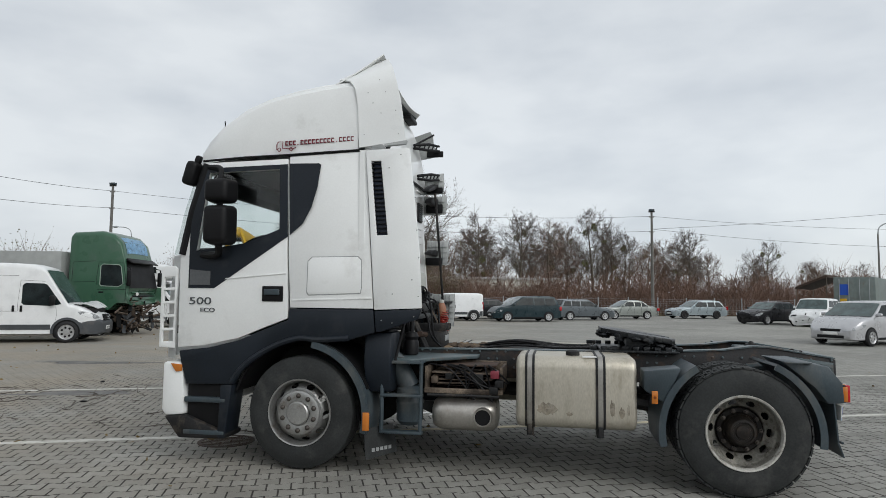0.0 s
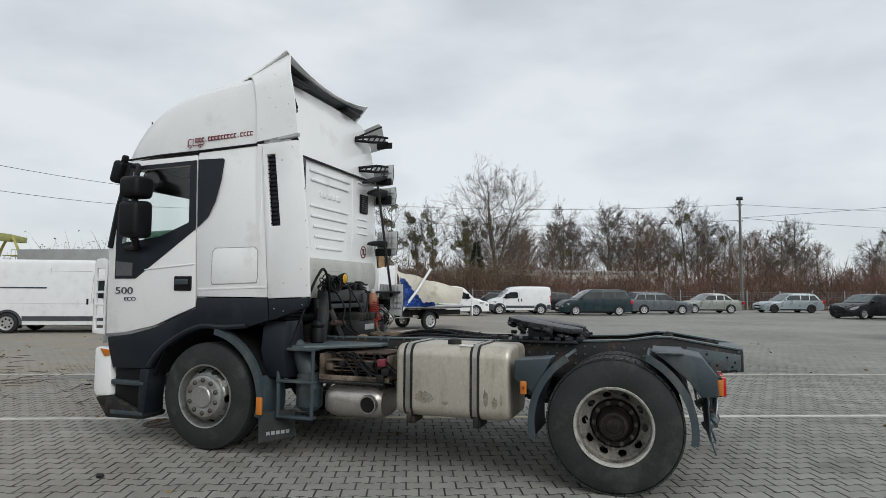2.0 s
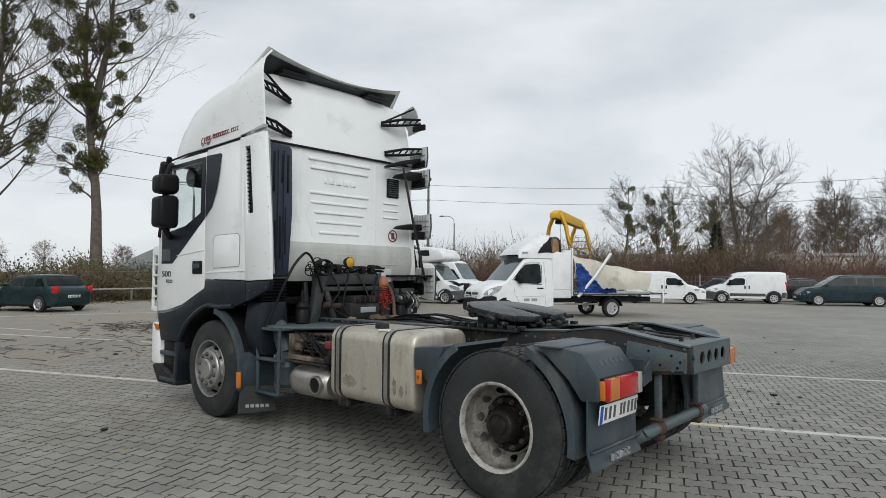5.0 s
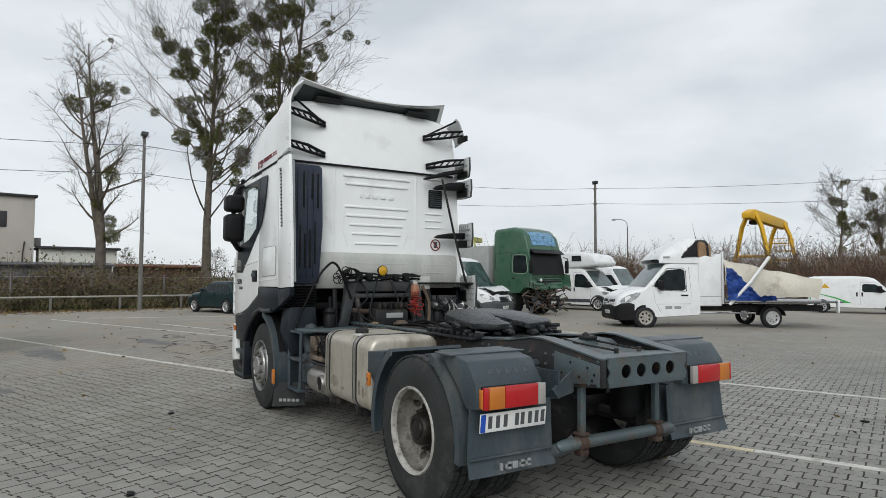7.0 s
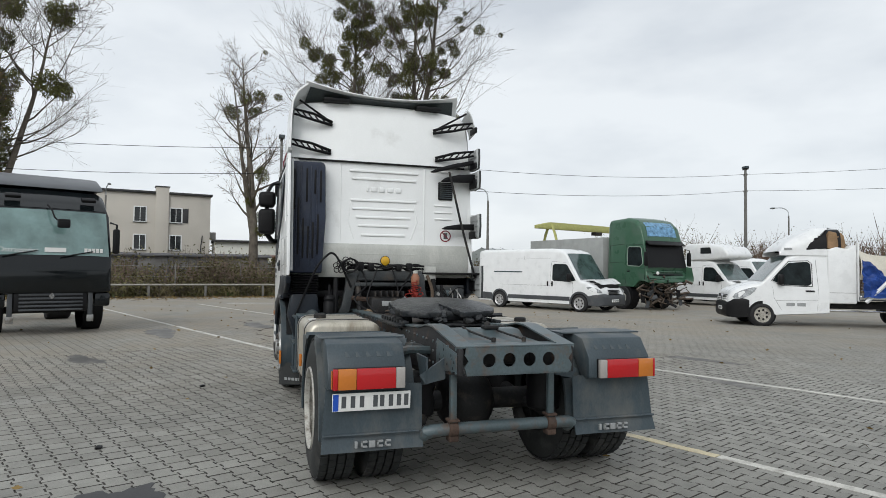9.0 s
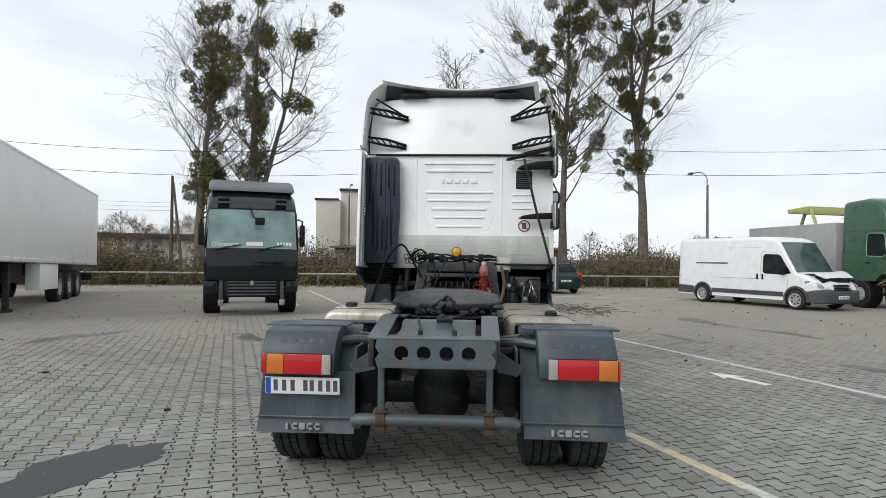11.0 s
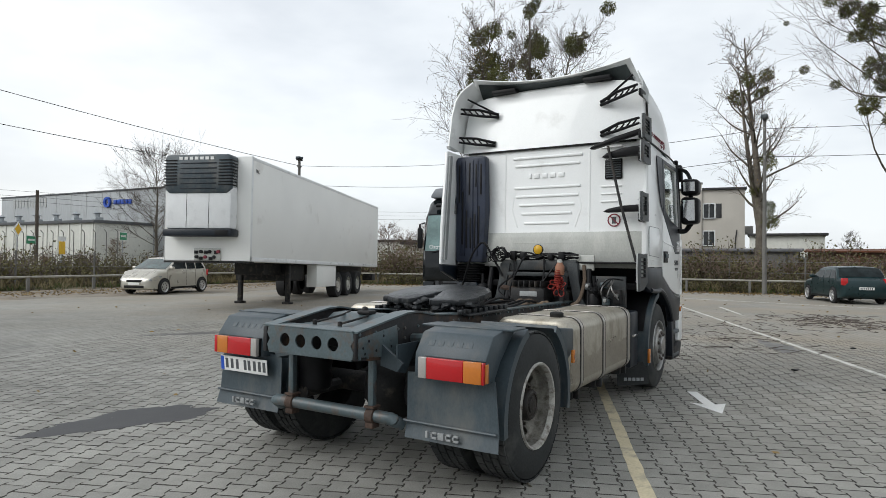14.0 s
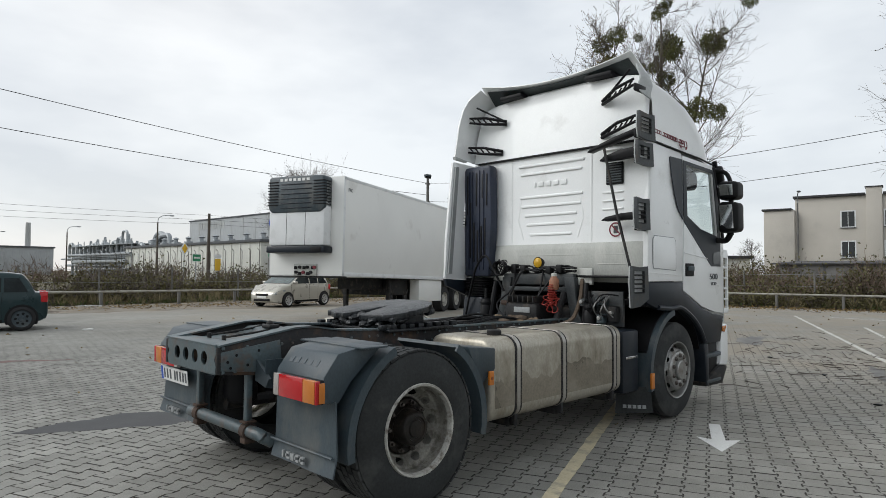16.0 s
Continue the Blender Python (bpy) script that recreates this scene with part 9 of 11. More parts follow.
def pole(name, label, x, y, h, mat, lamp=None, r=0.13, group="overhead line poles"):
    t = root(name, label, "pole", Matrix.Translation((x, y, 0)), group)
    tube_part("shaft", [(0, 0, 0), (0, 0, h)], [r * 1.25, r * 0.75], mat, t, 10, "tapered shaft")
    if lamp is None:
        box_part("head_bracket", -0.28, 0.28, -0.07, 0.07, h - 0.02, h + 0.1, MATTBLACK, t, 0.01, "dark head bracket")
        box_part("floodlight", -0.25, 0.25, -0.16, 0.16, h + 0.1, h + 0.28, GREYPL, t, 0.03, "small floodlight")
        for z in (h - 0.5, h - 1.9):
            bm = bmesh.new()
            bm_tube(bm, [(-0.2, 0, z), (0.2, 0, z)], 0.03, 6), bm_ball(bm, (0.2, 0, z + 0.08), 0.06), bm_ball(bm, (-0.2, 0, z + 0.08), 0.06)
            part("insulator", bm, CONCRETE, t, "insulator pair")
    else:
        a = radians(lamp)
        dx, dy = math.cos(a), math.sin(a)
        tube_part("lamp_arm", [(0, 0, h - 0.2), (0.1 * dx, 0.1 * dy, h + 0.5), (0.6 * dx, 0.6 * dy, h + 0.85), (1.3 * dx, 1.3 * dy, h + 0.9)], 0.045, GALV, t, 7, "curved lamp arm", 5)
        bm = bmesh.new()
        bm_ball(bm, (1.6 * dx, 1.6 * dy, h + 0.9), 0.2, (1.8 if abs(dx) > 0.5 else 0.8, 1.8 if abs(dy) > 0.5 else 0.8, 0.5))
        part("lamp_head", bm, GALV, t, "street lamp head")
    return t


pole("concrete_pole", "grey concrete line pole with a floodlight", 7.2, 54.5, 9.7, POLEGREY)
pole("concrete_pole", "grey concrete line pole with a floodlight", -30.6, 0.35, 8.6, POLEGREY, None, 0.09)
pole("concrete_pole", "grey concrete line pole with a floodlight", -37.6, 38.9, 10.4, POLEGREY)
pole("concrete_pole", "grey concrete line pole with a floodlight", -30.0, -30.5, 8.8, POLEGREY)
pole("street_lamp", "slender street lamp with one curved arm", -61.8, -13.9, 8.3, POLEGREY, 20, 0.1, "street lamps")
pole("street_lamp", "slender street lamp with one curved arm", -34.5, 14.2, 6.3, POLEGREY, 200, 0.09, "street lamps")
pole("street_lamp", "slender street lamp with one curved arm", -45.5, 52.0, 7.6, POLEGREY, 200, 0.09, "street lamps")
pole("street_lamp", "slender street lamp with one curved arm", 23.6, 48.5, 6.9, POLEGREY, 0, 0.075, "street lamps")
for x, y in ((-27.4, -77.3), (-25.3, -109.5), (-19.6, -135.0)):
    pole("street_lamp", "slender street lamp with one curved arm", x, y, 7.7, DARKWOOD, 160, 0.11, "street lamps")
dp = root("timber_pole", "braced dark timber line pole", "pole", Matrix.Translation((-50.5, -27.8, 0)), "overhead line poles")
tube_part("shaft", [(0, 0, 0), (0, 0, 8.8)], [0.18, 0.12], DARKWOOD, dp, 8)
tube_part("brace", [(0.3, 1.2, 0), (0, 0.1, 8.2)], [0.15, 0.1], DARKWOOD, dp, 8)
dp = root("timber_pole", "dark timber line pole by the road", "pole", Matrix.Translation((-28.5, -65.0, 0)), "overhead line poles")
tube_part("shaft", [(0, 0, 0), (0, 0, 8.1)], [0.2, 0.15], DARKWOOD, dp, 8)


def wire(p, q, sag, r=0.013):
    p, q = Vector(p), Vector(q)
    t = tube_part("overhead_wire", [p.lerp(q, i / 16) - Vector((0, 0, sag * 4 * (i / 16) * (1 - i / 16))) for i in range(17)], r, BLACK, None, 4)
    tagged(t, "thin black overhead wire between poles", "wire", "overhead wires")


A, B, C, D = (7.2, 54.5, 9.3), (-37.6, 38.9, 10.0), (-30.6, 0.35, 8.2), (-30.0, -30.5, 8.4)
for dz in (0, -1.4):
    for p, q, sg in ((A, B, 0.9), (B, C, 0.8), (C, D, 0.7)):
        wire((p[0], p[1], p[2] + dz), (q[0], q[1], q[2] + dz), sg)
wire(A, (60.0, 75.0, 10.5), 1.0), wire((A[0], A[1], A[2] - 1.2), (60.0, 75.0, 8.5), 1.2), wire((A[0], A[1], A[2] - 1.2), (75.0, 40.0, 15.0), 1.5)
wire(D, (15.4, -26.1, 10.6), 0.5, 0.016), wire((D[0], D[1], D[2] - 0.9), (14.2, -29.9, 9.3), 0.6, 0.016)
for k in range(3):
    wire((-28.5, -65.0, 7.9 - k * 0.5), (45.0, -80.0, 10.5 - k * 0.9), 0.8), wire((-28.5, -65.0, 7.9 - k * 0.5), (-75.0, -40.0, 8.4 - k * 0.5), 0.7)

# low pipe rail on concrete stubs round the yard
RAILPTS = [(-40.0, 34.0), (-36.5, 18.0), (-33.6, 8.0), (-32.4, 2.0), (-31.2, -4.0), (-30.0, -9.5), (-28.6, -17.0), (-24.5, -26.5), (-14.0, -26.2), (-6.0, -26.0), (6.0, -28.5), (22.0, -34.0)]
rl = root("pipe_rail", "low flaking white pipe rail on concrete stubs", "railing", Matrix.Identity(4))
tube_part("pipe", [(x, y, 0.62) for x, y in RAILPTS], 0.05, RAILPAINT, rl, 8, "flaking white pipe", 3)
path = smooth_path([(x, y, 0) for x, y in RAILPTS], 10)
acc = 0
for p, q in zip(path, path[1:]):
    acc += (q - p).length
    if acc > 2.6:
        acc = 0
        box_part("stub_post", q.x - 0.06, q.x + 0.06, q.y - 0.06, q.y + 0.06, -0.1, 0.58, POLEGREY, rl, 0.02, "concrete stub post")
# wire-mesh fence posts behind the rail
fp = root("mesh_fence", "old wire fence on thin concrete posts", "fence", Matrix.Identity(4))
off = [Vector((p.x, p.y, 0)) + (Vector((-2.2, 0, 0)) if p.y > -20 else Vector((-0.6, -2.4, 0))) for p in path]
acc = 0
for p, q in zip(off, off[1:]):
    acc += (q - p).length
    if acc > 3.2:
        acc = 0
        tube_part("post", [(q.x, q.y, 0), (q.x, q.y, 1.75)], 0.045, POLEGREY, fp, 5, "thin concrete post")
for z in (0.5, 1.0, 1.6):
    bm = bmesh.new()
    bm_tube(bm, [(p.x, p.y, z) for p in off], 0.006, 3)
    part("wire", bm, GALV, fp)
nf = root("north_fence", "wire mesh fence on grey posts behind the parked cars", "fence", yaw(3.0, 52.0, 24))
for k in range(24):
    tube_part("post", [(-34 + k * 3, 0, 0), (-34 + k * 3, 0, 1.7)], 0.05, GALV, nf, 6, "grey post")
bm = bmesh.new()
for k in range(8):
    bm_tube(bm, [(-34, 0, 0.15 + k * 0.2), (35, 0, 0.15 + k * 0.2)], 0.006, 3)
for k in range(230):
    bm_tube(bm, [(-34 + k * 0.3, 0, 0.15), (-34 + k * 0.3, 0, 1.6)], 0.005, 3)
part("mesh", bm, GALV, nf, "wire mesh")

# road signs to the south
def sign(label, x, y, a, h, kind):
    t = root("road_sign", label, "road sign", yaw(x, y, a), "road signs")
    tube_part("post", [(0, 0, 0), (0, 0, h)], 0.035, GALV, t, 7, "grey post")
    if kind == "diamond":
        plate_part("sign_plate", [(0, h - 0.5), (0.5, h), (0, h + 0.5), (-0.5, h)], "y", 0.03, 0.05, PLATEWHITE, t, (), 0, "white sign plate")
        plate_part("sign_face", [(0, h - 0.36), (0.36, h), (0, h + 0.36), (-0.36, h)], "y", 0.05, 0.056, YELLOWSIGN, t, (), 0, "yellow diamond")
    elif kind == "town":
        box_part("sign_plate", -0.57, 0.57, 0.03, 0.05, h - 0.6, h, PLATEWHITE, t, 0.0, "sign edge")
        box_part("sign_face", -0.54, 0.54, 0.05, 0.056, h - 0.56, h - 0.04, GREENSIGN, t, 0.0, "green sign face")
        bm = bmesh.new()
        for k in range(7):
            bm_box(bm, -0.4 + k * 0.115, -0.32 + k * 0.115, 0.056, 0.06, h - 0.36, h - 0.22)
        part("name_bars", bm, PLATEWHITE, t, "white bars")
    else:
        box_part("sign_face", -0.35, 0.35, 0.03, 0.05, h - 0.8, h, YELLOWSIGN, t, 0.0, "yellow sign face")
        box_part("white_panel", -0.45, 0.45, 0.03, 0.05, h + 0.05, h + 0.3, PLATEWHITE, t, 0.0, "white panel")
    return t


sign("yellow diamond priority sign on a post", -15.9, -41.2, 35, 3.2, "diamond")
sign("green town sign on a post", -18.0, -44.0, 35, 2.9, "town")
sign("green town sign on a post", -21.9, -39.5, 35, 3.25, "town")
sign("yellow information sign on a post", -16.3, -36.7, 35, 2.4, "info")

# ---------------------------------------------------------------- trees and scrub
BARK = surf("grey_brown_bark", (0.125, 0.108, 0.088), 0.9, var=0.3, scale=3, fine=20, bump=0.4, dirt=(0.10, 0.11, 0.05), dirt_amt=0.3, dirt_scale=0.8)
TWIG = surf("brown_twigs", (0.105, 0.087, 0.077), 0.9, var=0.25, scale=1.0, bump=0.0)
BRUSH = surf("brown_brush", (0.135, 0.098, 0.072), 0.9, var=0.3, scale=0.4, bump=0.0)
REDBRUSH = surf("reddish_brush", (0.135, 0.083, 0.062), 0.9, var=0.35, scale=0.3, bump=0.0)
REDTWIG = surf("reddish_brown_twigs", (0.165, 0.118, 0.095), 0.9, var=0.3, scale=0.6, bump=0.0)
MISTLETOE = surf("olive_mistletoe_leaves", (0.105, 0.108, 0.036), 0.7, var=0.45, scale=0.9, fine=7, bump=0.0, alpha_rand=True)
DRYLEAF = surf("dry_ochre_leaves", (0.20, 0.135, 0.05), 0.8, var=0.4, scale=1.0, fine=9, bump=0.0)
SCRUBLEAF = surf("dull_green_scrub_leaves", (0.105, 0.094, 0.042), 0.8, var=0.45, scale=0.5, fine=7, bump=0.0)
STRAW = surf("straw_coloured_dry_grass", (0.19, 0.155, 0.085), 0.9, var=0.35, scale=0.5, fine=5, bump=0.0)
GRASS = surf("dull_green_grass", (0.06, 0.085, 0.025), 0.9, var=0.35, scale=0.5, fine=5, bump=0.0)


class Soup:
    """Loose geometry gathered in lists, for large meshes."""

    def __init__(self):
        self.v, self.f = [], []

    def tube(self, pts, radii, n):
        base = len(self.v)
        side = None
        for i, p in enumerate(pts):
            d = (pts[min(i + 1, len(pts) - 1)] - pts[max(i - 1, 0)])
            if d.length < 1e-6:
                d = Vector((0, 0, 1))
            d.normalize()
            if side is None:
                side = d.cross(Vector((0, 0, 1)) if abs(d.z) < 0.9 else Vector((1, 0, 0))).normalized()
            else:
                side = (side - d * side.dot(d)).normalized()
            o = d.cross(side)
            for k in range(n):
                a = 2 * math.pi * k / n
                self.v.append(p + radii[i] * (math.cos(a) * side + math.sin(a) * o))
        for i in range(len(pts) - 1):
            for k in range(n):
                a, b = base + i * n + k, base + i * n + (k + 1) % n
                self.f.append((a, b, b + n, a + n))

    def leaf(self, p, d, w, l, rnd):
        s = d.cross(Vector((rnd.uniform(-1, 1), rnd.uniform(-1, 1), rnd.uniform(-1, 1))))
        if s.length < 1e-4:
            return
        s = s.normalized() * w
        b = len(self.v)
        self.v += [p, p + d * l * 0.5 + s, p + d * l, p + d * l * 0.5 - s]
        self.f.append((b, b + 1, b + 2, b + 3))

    def mesh(self, name, mat):
        me = bpy.data.meshes.new(name)
        me.from_pydata([tuple(q) for q in self.v], [], self.f)
        me.materials.append(mat)
        me.shade_smooth()
        return me


def rand_dir(rnd):
    z, a = rnd.uniform(-1, 1), rnd.uniform(0, 2 * math.pi)
    k = math.sqrt(1 - z * z)
    return Vector((k * math.cos(a), k * math.sin(a), z))


def limb(p, d, length, rnd, segs, bend, up):
    pts = [p.copy()]
    for i in range(segs):
        d = (d + rand_dir(rnd) * bend + Vector((0, 0, up))).normalized()
        p = p + d * length / segs
        pts.append(p.copy())
    return pts


def grow_tree(seed, H, r0, n1=24, n2=7, n3=6, first=0.25, spread=0.8, l1=0.34, lean=0.04, clump=0, clump_r=(0.4, 0.9), fork=0, leaves=0, forka=0.22, tw=0.016, r1k=0.24, hug_n=4, taper=0.8, reach=(1, 6), hug_d=0.9):
    """Returns trunk and twig soups, the poses of the clumps, and the leaf soup."""
    rnd = random.Random(seed)
    wood, twig, mist, leaf = Soup(), Soup(), [], Soup()
    trunk = limb(Vector((0, 0, -0.15)), Vector((rnd.uniform(-lean, lean), rnd.uniform(-lean, lean), 1)).normalized(), H * 0.92, rnd, 14, 0.06, 0.06)
    wood.tube(trunk, [max(0.03, r0 * (1 - 0.94 * (i / 14) ** taper) * (1.25 if i == 0 else 1)) for i in range(15)], 9)
    spots = []
    stems = [trunk]
    for k in range(fork):
        i = rnd.randint(3, 6)
        a = rnd.uniform(0, 6.28)
        st = limb(trunk[i], Vector((math.cos(a) * forka, math.sin(a) * forka, 1)).normalized(), H * (1 - i / 14) * 0.85, rnd, 10, 0.08, 0.1)
        wood.tube(st, [max(0.025, r0 * 0.55 * (1 - 0.9 * j / 10)) for j in range(11)], 7)
        stems.append(st)
    for k in range(n1):
        st = stems[rnd.randrange(len(stems))] if rnd.random() < 0.6 else trunk
        t = first + (1 - first) * (k + rnd.random()) / n1
        i = min(len(st) - 2, max(1, int(t * (len(st) - 1))))
        p = st[i].lerp(st[i + 1], rnd.random())
        a = rnd.uniform(0, 2 * math.pi)
        d = Vector((math.cos(a) * spread, math.sin(a) * spread, rnd.uniform(0.15, 0.9))).normalized()
        L1 = H * l1 * (0.42 + 0.62 * math.sin(math.pi * min(1.0, 0.12 + 0.86 * t))) * rnd.uniform(0.6, 1.15)
        b1 = limb(p, d, L1, rnd, 7, 0.17, 0.10)
        r1 = max(0.03, r0 * r1k * (1.1 - 0.8 * t))
        wood.tube(b1, [max(0.012, r1 * (1 - 0.88 * j / 7)) for j in range(8)], 5)
        spots += b1[reach[0]:reach[1]]
        for _ in range(n2):
            j = rnd.randint(2, 6)
            p2 = b1[j].lerp(b1[j + 1] if j < 7 else b1[j], rnd.random())
            d2 = ((b1[min(j + 1, 7)] - b1[j - 1]).normalized() + rand_dir(rnd) * 0.9 + Vector((0, 0, 0.12))).normalized()
            b2 = limb(p2, d2, L1 * rnd.uniform(0.28, 0.6), rnd, 3, 0.36, 0.05)
            twig.tube(b2, [tw * 1.5, tw * 1.2, tw, tw * 0.7], 3)
            if rnd.random() < 0.2:
                spots.append(b2[2])
            for _ in range(n3):
                q = rnd.randint(0, 2)
                d3 = ((b2[q + 1] - b2[q]).normalized() + rand_dir(rnd) * 0.75).normalized()
                b3 = limb(b2[q].lerp(b2[q + 1], rnd.random()), d3, L1 * rnd.uniform(0.08, 0.22), rnd, 1, 0.2, 0.05)
                twig.leaf(b3[0], (b3[1] - b3[0]).normalized(), tw * 1.0, (b3[1] - b3[0]).length * 1.15, rnd)
                for _ in range(leaves):
                    if rnd.random() < 0.35:
                        leaf.leaf(b3[1] + rand_dir(rnd) * 0.08, rand_dir(rnd), 0.035, 0.09, rnd)
    for c in range(clump):
        hug = c % hug_n == 0
        p = rnd.choice(trunk[5:13] if hug else spots) + rand_dir(rnd) * (hug_d if hug else 0.2)
        R = rnd.uniform(*clump_r) * (0.85 if hug else rnd.choice((0.55, 0.75, 1.0)))
        mist.append(Matrix.LocRotScale(p, Euler((rnd.uniform(-0.4, 0.4), rnd.uniform(-0.4, 0.4), rnd.uniform(0, 6.28))), (R, R, R * (rnd.uniform(1.0, 1.5) if hug else rnd.uniform(0.8, 1.0)))))
    return wood, twig, mist, leaf


def clump_mesh(seed, n=620):
    """A mistletoe ball of unit radius: forked twigs with paired leaves, denser towards the rim."""
    rnd = random.Random(seed)
    sp = Soup()
    for _ in range(n):
        d = rand_dir(rnd)
        q = d * rnd.uniform(0.12, 1.0) ** 0.55 * (1 + 0.12 * noise.noise(d * 2.2 + Vector((seed, 0, 0))))
        e = (d + rand_dir(rnd) * 0.7).normalized()
        sp.leaf(q * 0.86, e, rnd.uniform(0.03, 0.055), rnd.uniform(0.16, 0.30), rnd)
        sp.leaf(q * 0.86, (e + rand_dir(rnd) * 0.8).normalized(), rnd.uniform(0.025, 0.045), rnd.uniform(0.12, 0.24), rnd)
    return sp.mesh("mistletoe", MISTLETOE)


CLUMPS = [clump_mesh(k) for k in range(6)]


def tree(label, x, y, args, rot=0, mats=(None, None), group="", scale=1.0):
    w, t, m_, lf = grow_tree(**args)
    ob = root("tree", label, "tree", Matrix.Translation((x, y, -0.05)) @ Matrix.Rotation(radians(rot), 4, "Z") @ Matrix.Scale(scale, 4), group)
    for nm, sp, mt, lb in (("trunk", w, mats[0] or BARK, "ridged trunk and limbs"), ("crown", t, mats[1] or TWIG, "bare twigs"), ("leaves", lf, DRYLEAF, "last dry leaves")):
        if sp.v:
            o = new(nm, sp.mesh(nm, mt))
            o.parent = ob
            tagged(o, lb)
    for k, m in enumerate(m_):
        o = new("mistletoe", CLUMPS[k % 6])
        o.parent, o.matrix_basis = ob, m
    return ob


BIG = dict(n1=60, n2=9, n3=9, first=0.26, spread=0.75, l1=0.27, lean=0.015, r1k=0.19, tw=0.011, hug_n=6, taper=0.55, reach=(2, 7))
tree("tall poplar heavy with mistletoe clumps", -50.8, 7.6, dict(seed=3, H=31, r0=0.52, clump=112, clump_r=(0.45, 0.9), **BIG), 20)
tree("tall forked poplar heavy with mistletoe clumps", -50.0, 14.3, dict(seed=8, H=33, r0=0.6, clump=134, clump_r=(0.45, 0.92), fork=1, **BIG), 70)
tree("slim pollarded tree with few mistletoe balls", -42.4, -0.9, dict(seed=12, H=18.5, r0=0.42, n1=40, n2=9, n3=8, first=0.25, spread=0.95, l1=0.2, tw=0.009, r1k=0.3, clump=10, clump_r=(0.4, 0.8), fork=1, leaves=1, lean=0.02), 0)
tree("bare tree with mistletoe in its crown", -31.7, -16.6, dict(seed=21, H=18.0, r0=0.36, n1=44, n2=10, n3=10, first=0.25, spread=0.7, l1=0.25, tw=0.009, clump=34, clump_r=(0.55, 0.95), hug_n=2, hug_d=0.75, reach=(1, 4), leaves=1, lean=0.02, r1k=0.2), 10)
tree("bare tree with mistletoe in its crown", -37.2, -15.2, dict(seed=27, H=22.0, r0=0.42, n1=44, n2=10, n3=10, first=0.3, spread=0.7, l1=0.24, tw=0.009, clump=34, clump_r=(0.55, 1.0), hug_n=2, hug_d=0.9, reach=(1, 4), fork=1, lean=0.02, r1k=0.2), 140)
tree("fine bare tree behind the trailer", -33.0, -52.0, dict(seed=33, H=12.0, r0=0.22, n1=44, n2=12, n3=11, first=0.18, spread=0.9, l1=0.4, tw=0.008), 0)
# north side, one fuller tree and the row behind the fence
tree("tall bare tree with fine twigs", -19.2, 71.6, dict(seed=41, H=11.5, r0=0.22, n1=44, n2=12, n3=11, first=0.14, spread=0.75, l1=0.33, fork=2, tw=0.008), 0, scale=1.5)
for i, (x, y, h) in enumerate(((-29.5, 62.5, 11.5), (-26.5, 65.5, 10.5), (-24.0, 64.0, 11.0), (-21.0, 66.8, 10.2))):
    tree("bare tree dotted with mistletoe", 2 + 1.8 * (x - 2), -5 + 1.8 * (y + 5), dict(seed=50 + i, H=h, r0=0.22, n1=28, n2=9, n3=9, first=0.3, spread=0.8, l1=0.34, tw=0.009, clump=16, clump_r=(0.4, 0.65), hug_n=2, hug_d=0.45), i * 40, group="mistletoe trees", scale=1.8)
protos = []
for i, (h, l1, sp, mt) in enumerate(((10.0, 0.40, 0.9, TWIG), (9.0, 0.42, 1.0, REDTWIG), (10.8, 0.36, 0.8, TWIG), (8.0, 0.44, 1.0, REDTWIG), (9.6, 0.38, 0.9, TWIG))):
    protos.append(tree("bare brown field tree behind the fence", 2 + 1.8 * (-16.0 + i * 5.1), -5 + 1.8 * (65.5 + i * 2.6), dict(seed=70 + i, H=h * 0.94, r0=0.2, n1=40, n2=10, n3=9, first=0.22, spread=sp * 1.25, l1=l1 * 0.82, tw=0.0085, r1k=0.24, leaves=0, clump=(0, 0, 5, 0, 3)[i], clump_r=(0.3, 0.5)), i * 33, (BARK, mt), "trees behind the north fence", 1.8))
rnd = random.Random(99)
for k in range(54):
    u = -17 + (k % 29) * 2.2 + rnd.uniform(-1.0, 1.0)
    v = 62 + rnd.uniform(-2, 8) + (14 if k > 28 else 0)
    x, y = u * 0.914 - (v - 56) * 0.407 + 4, 56 + u * 0.407 + (v - 56) * 0.914
    sc = 1.8 * rnd.uniform(0.8, 1.05) * (1.0 if u < 10 else 0.94 if u < 20 else 0.8 if u < 30 else 0.6)
    copy_thing(protos[k * 3 % 5], Matrix.Translation((2 + 1.8 * (x - 2), -5 + 1.8 * (y + 5), -0.05)) @ Matrix.Rotation(rnd.uniform(0, 6.28), 4, "Z")).scale = (sc, sc, sc)
for k in range(9):
    a = radians(196 + k * 5.2)
    sc = rnd.uniform(0.5, 0.8)
    copy_thing(protos[k % 5], Matrix.Translation((5 + 92 * math.cos(a), 92 * math.sin(a), -0.05)) @ Matrix.Rotation(rnd.uniform(0, 6.28), 4, "Z")).scale = (sc, sc, sc)
for k, (x, y, sc) in enumerate(((-88, 16, 0.62), (-96, 24, 0.7), (-84, 30, 0.5), (-105, 38, 0.8), (-80, 52, 0.6), (-74, 60, 0.7), (-66, 70, 0.75), (-98, 6, 0.6), (-70, 48, 0.45), (-60, 62, 0.5))):
    copy_thing(protos[k % 5], Matrix.Translation((x, y, -0.05)) @ Matrix.Rotation(k * 1.3, 4, "Z")).scale = (sc, sc, sc)
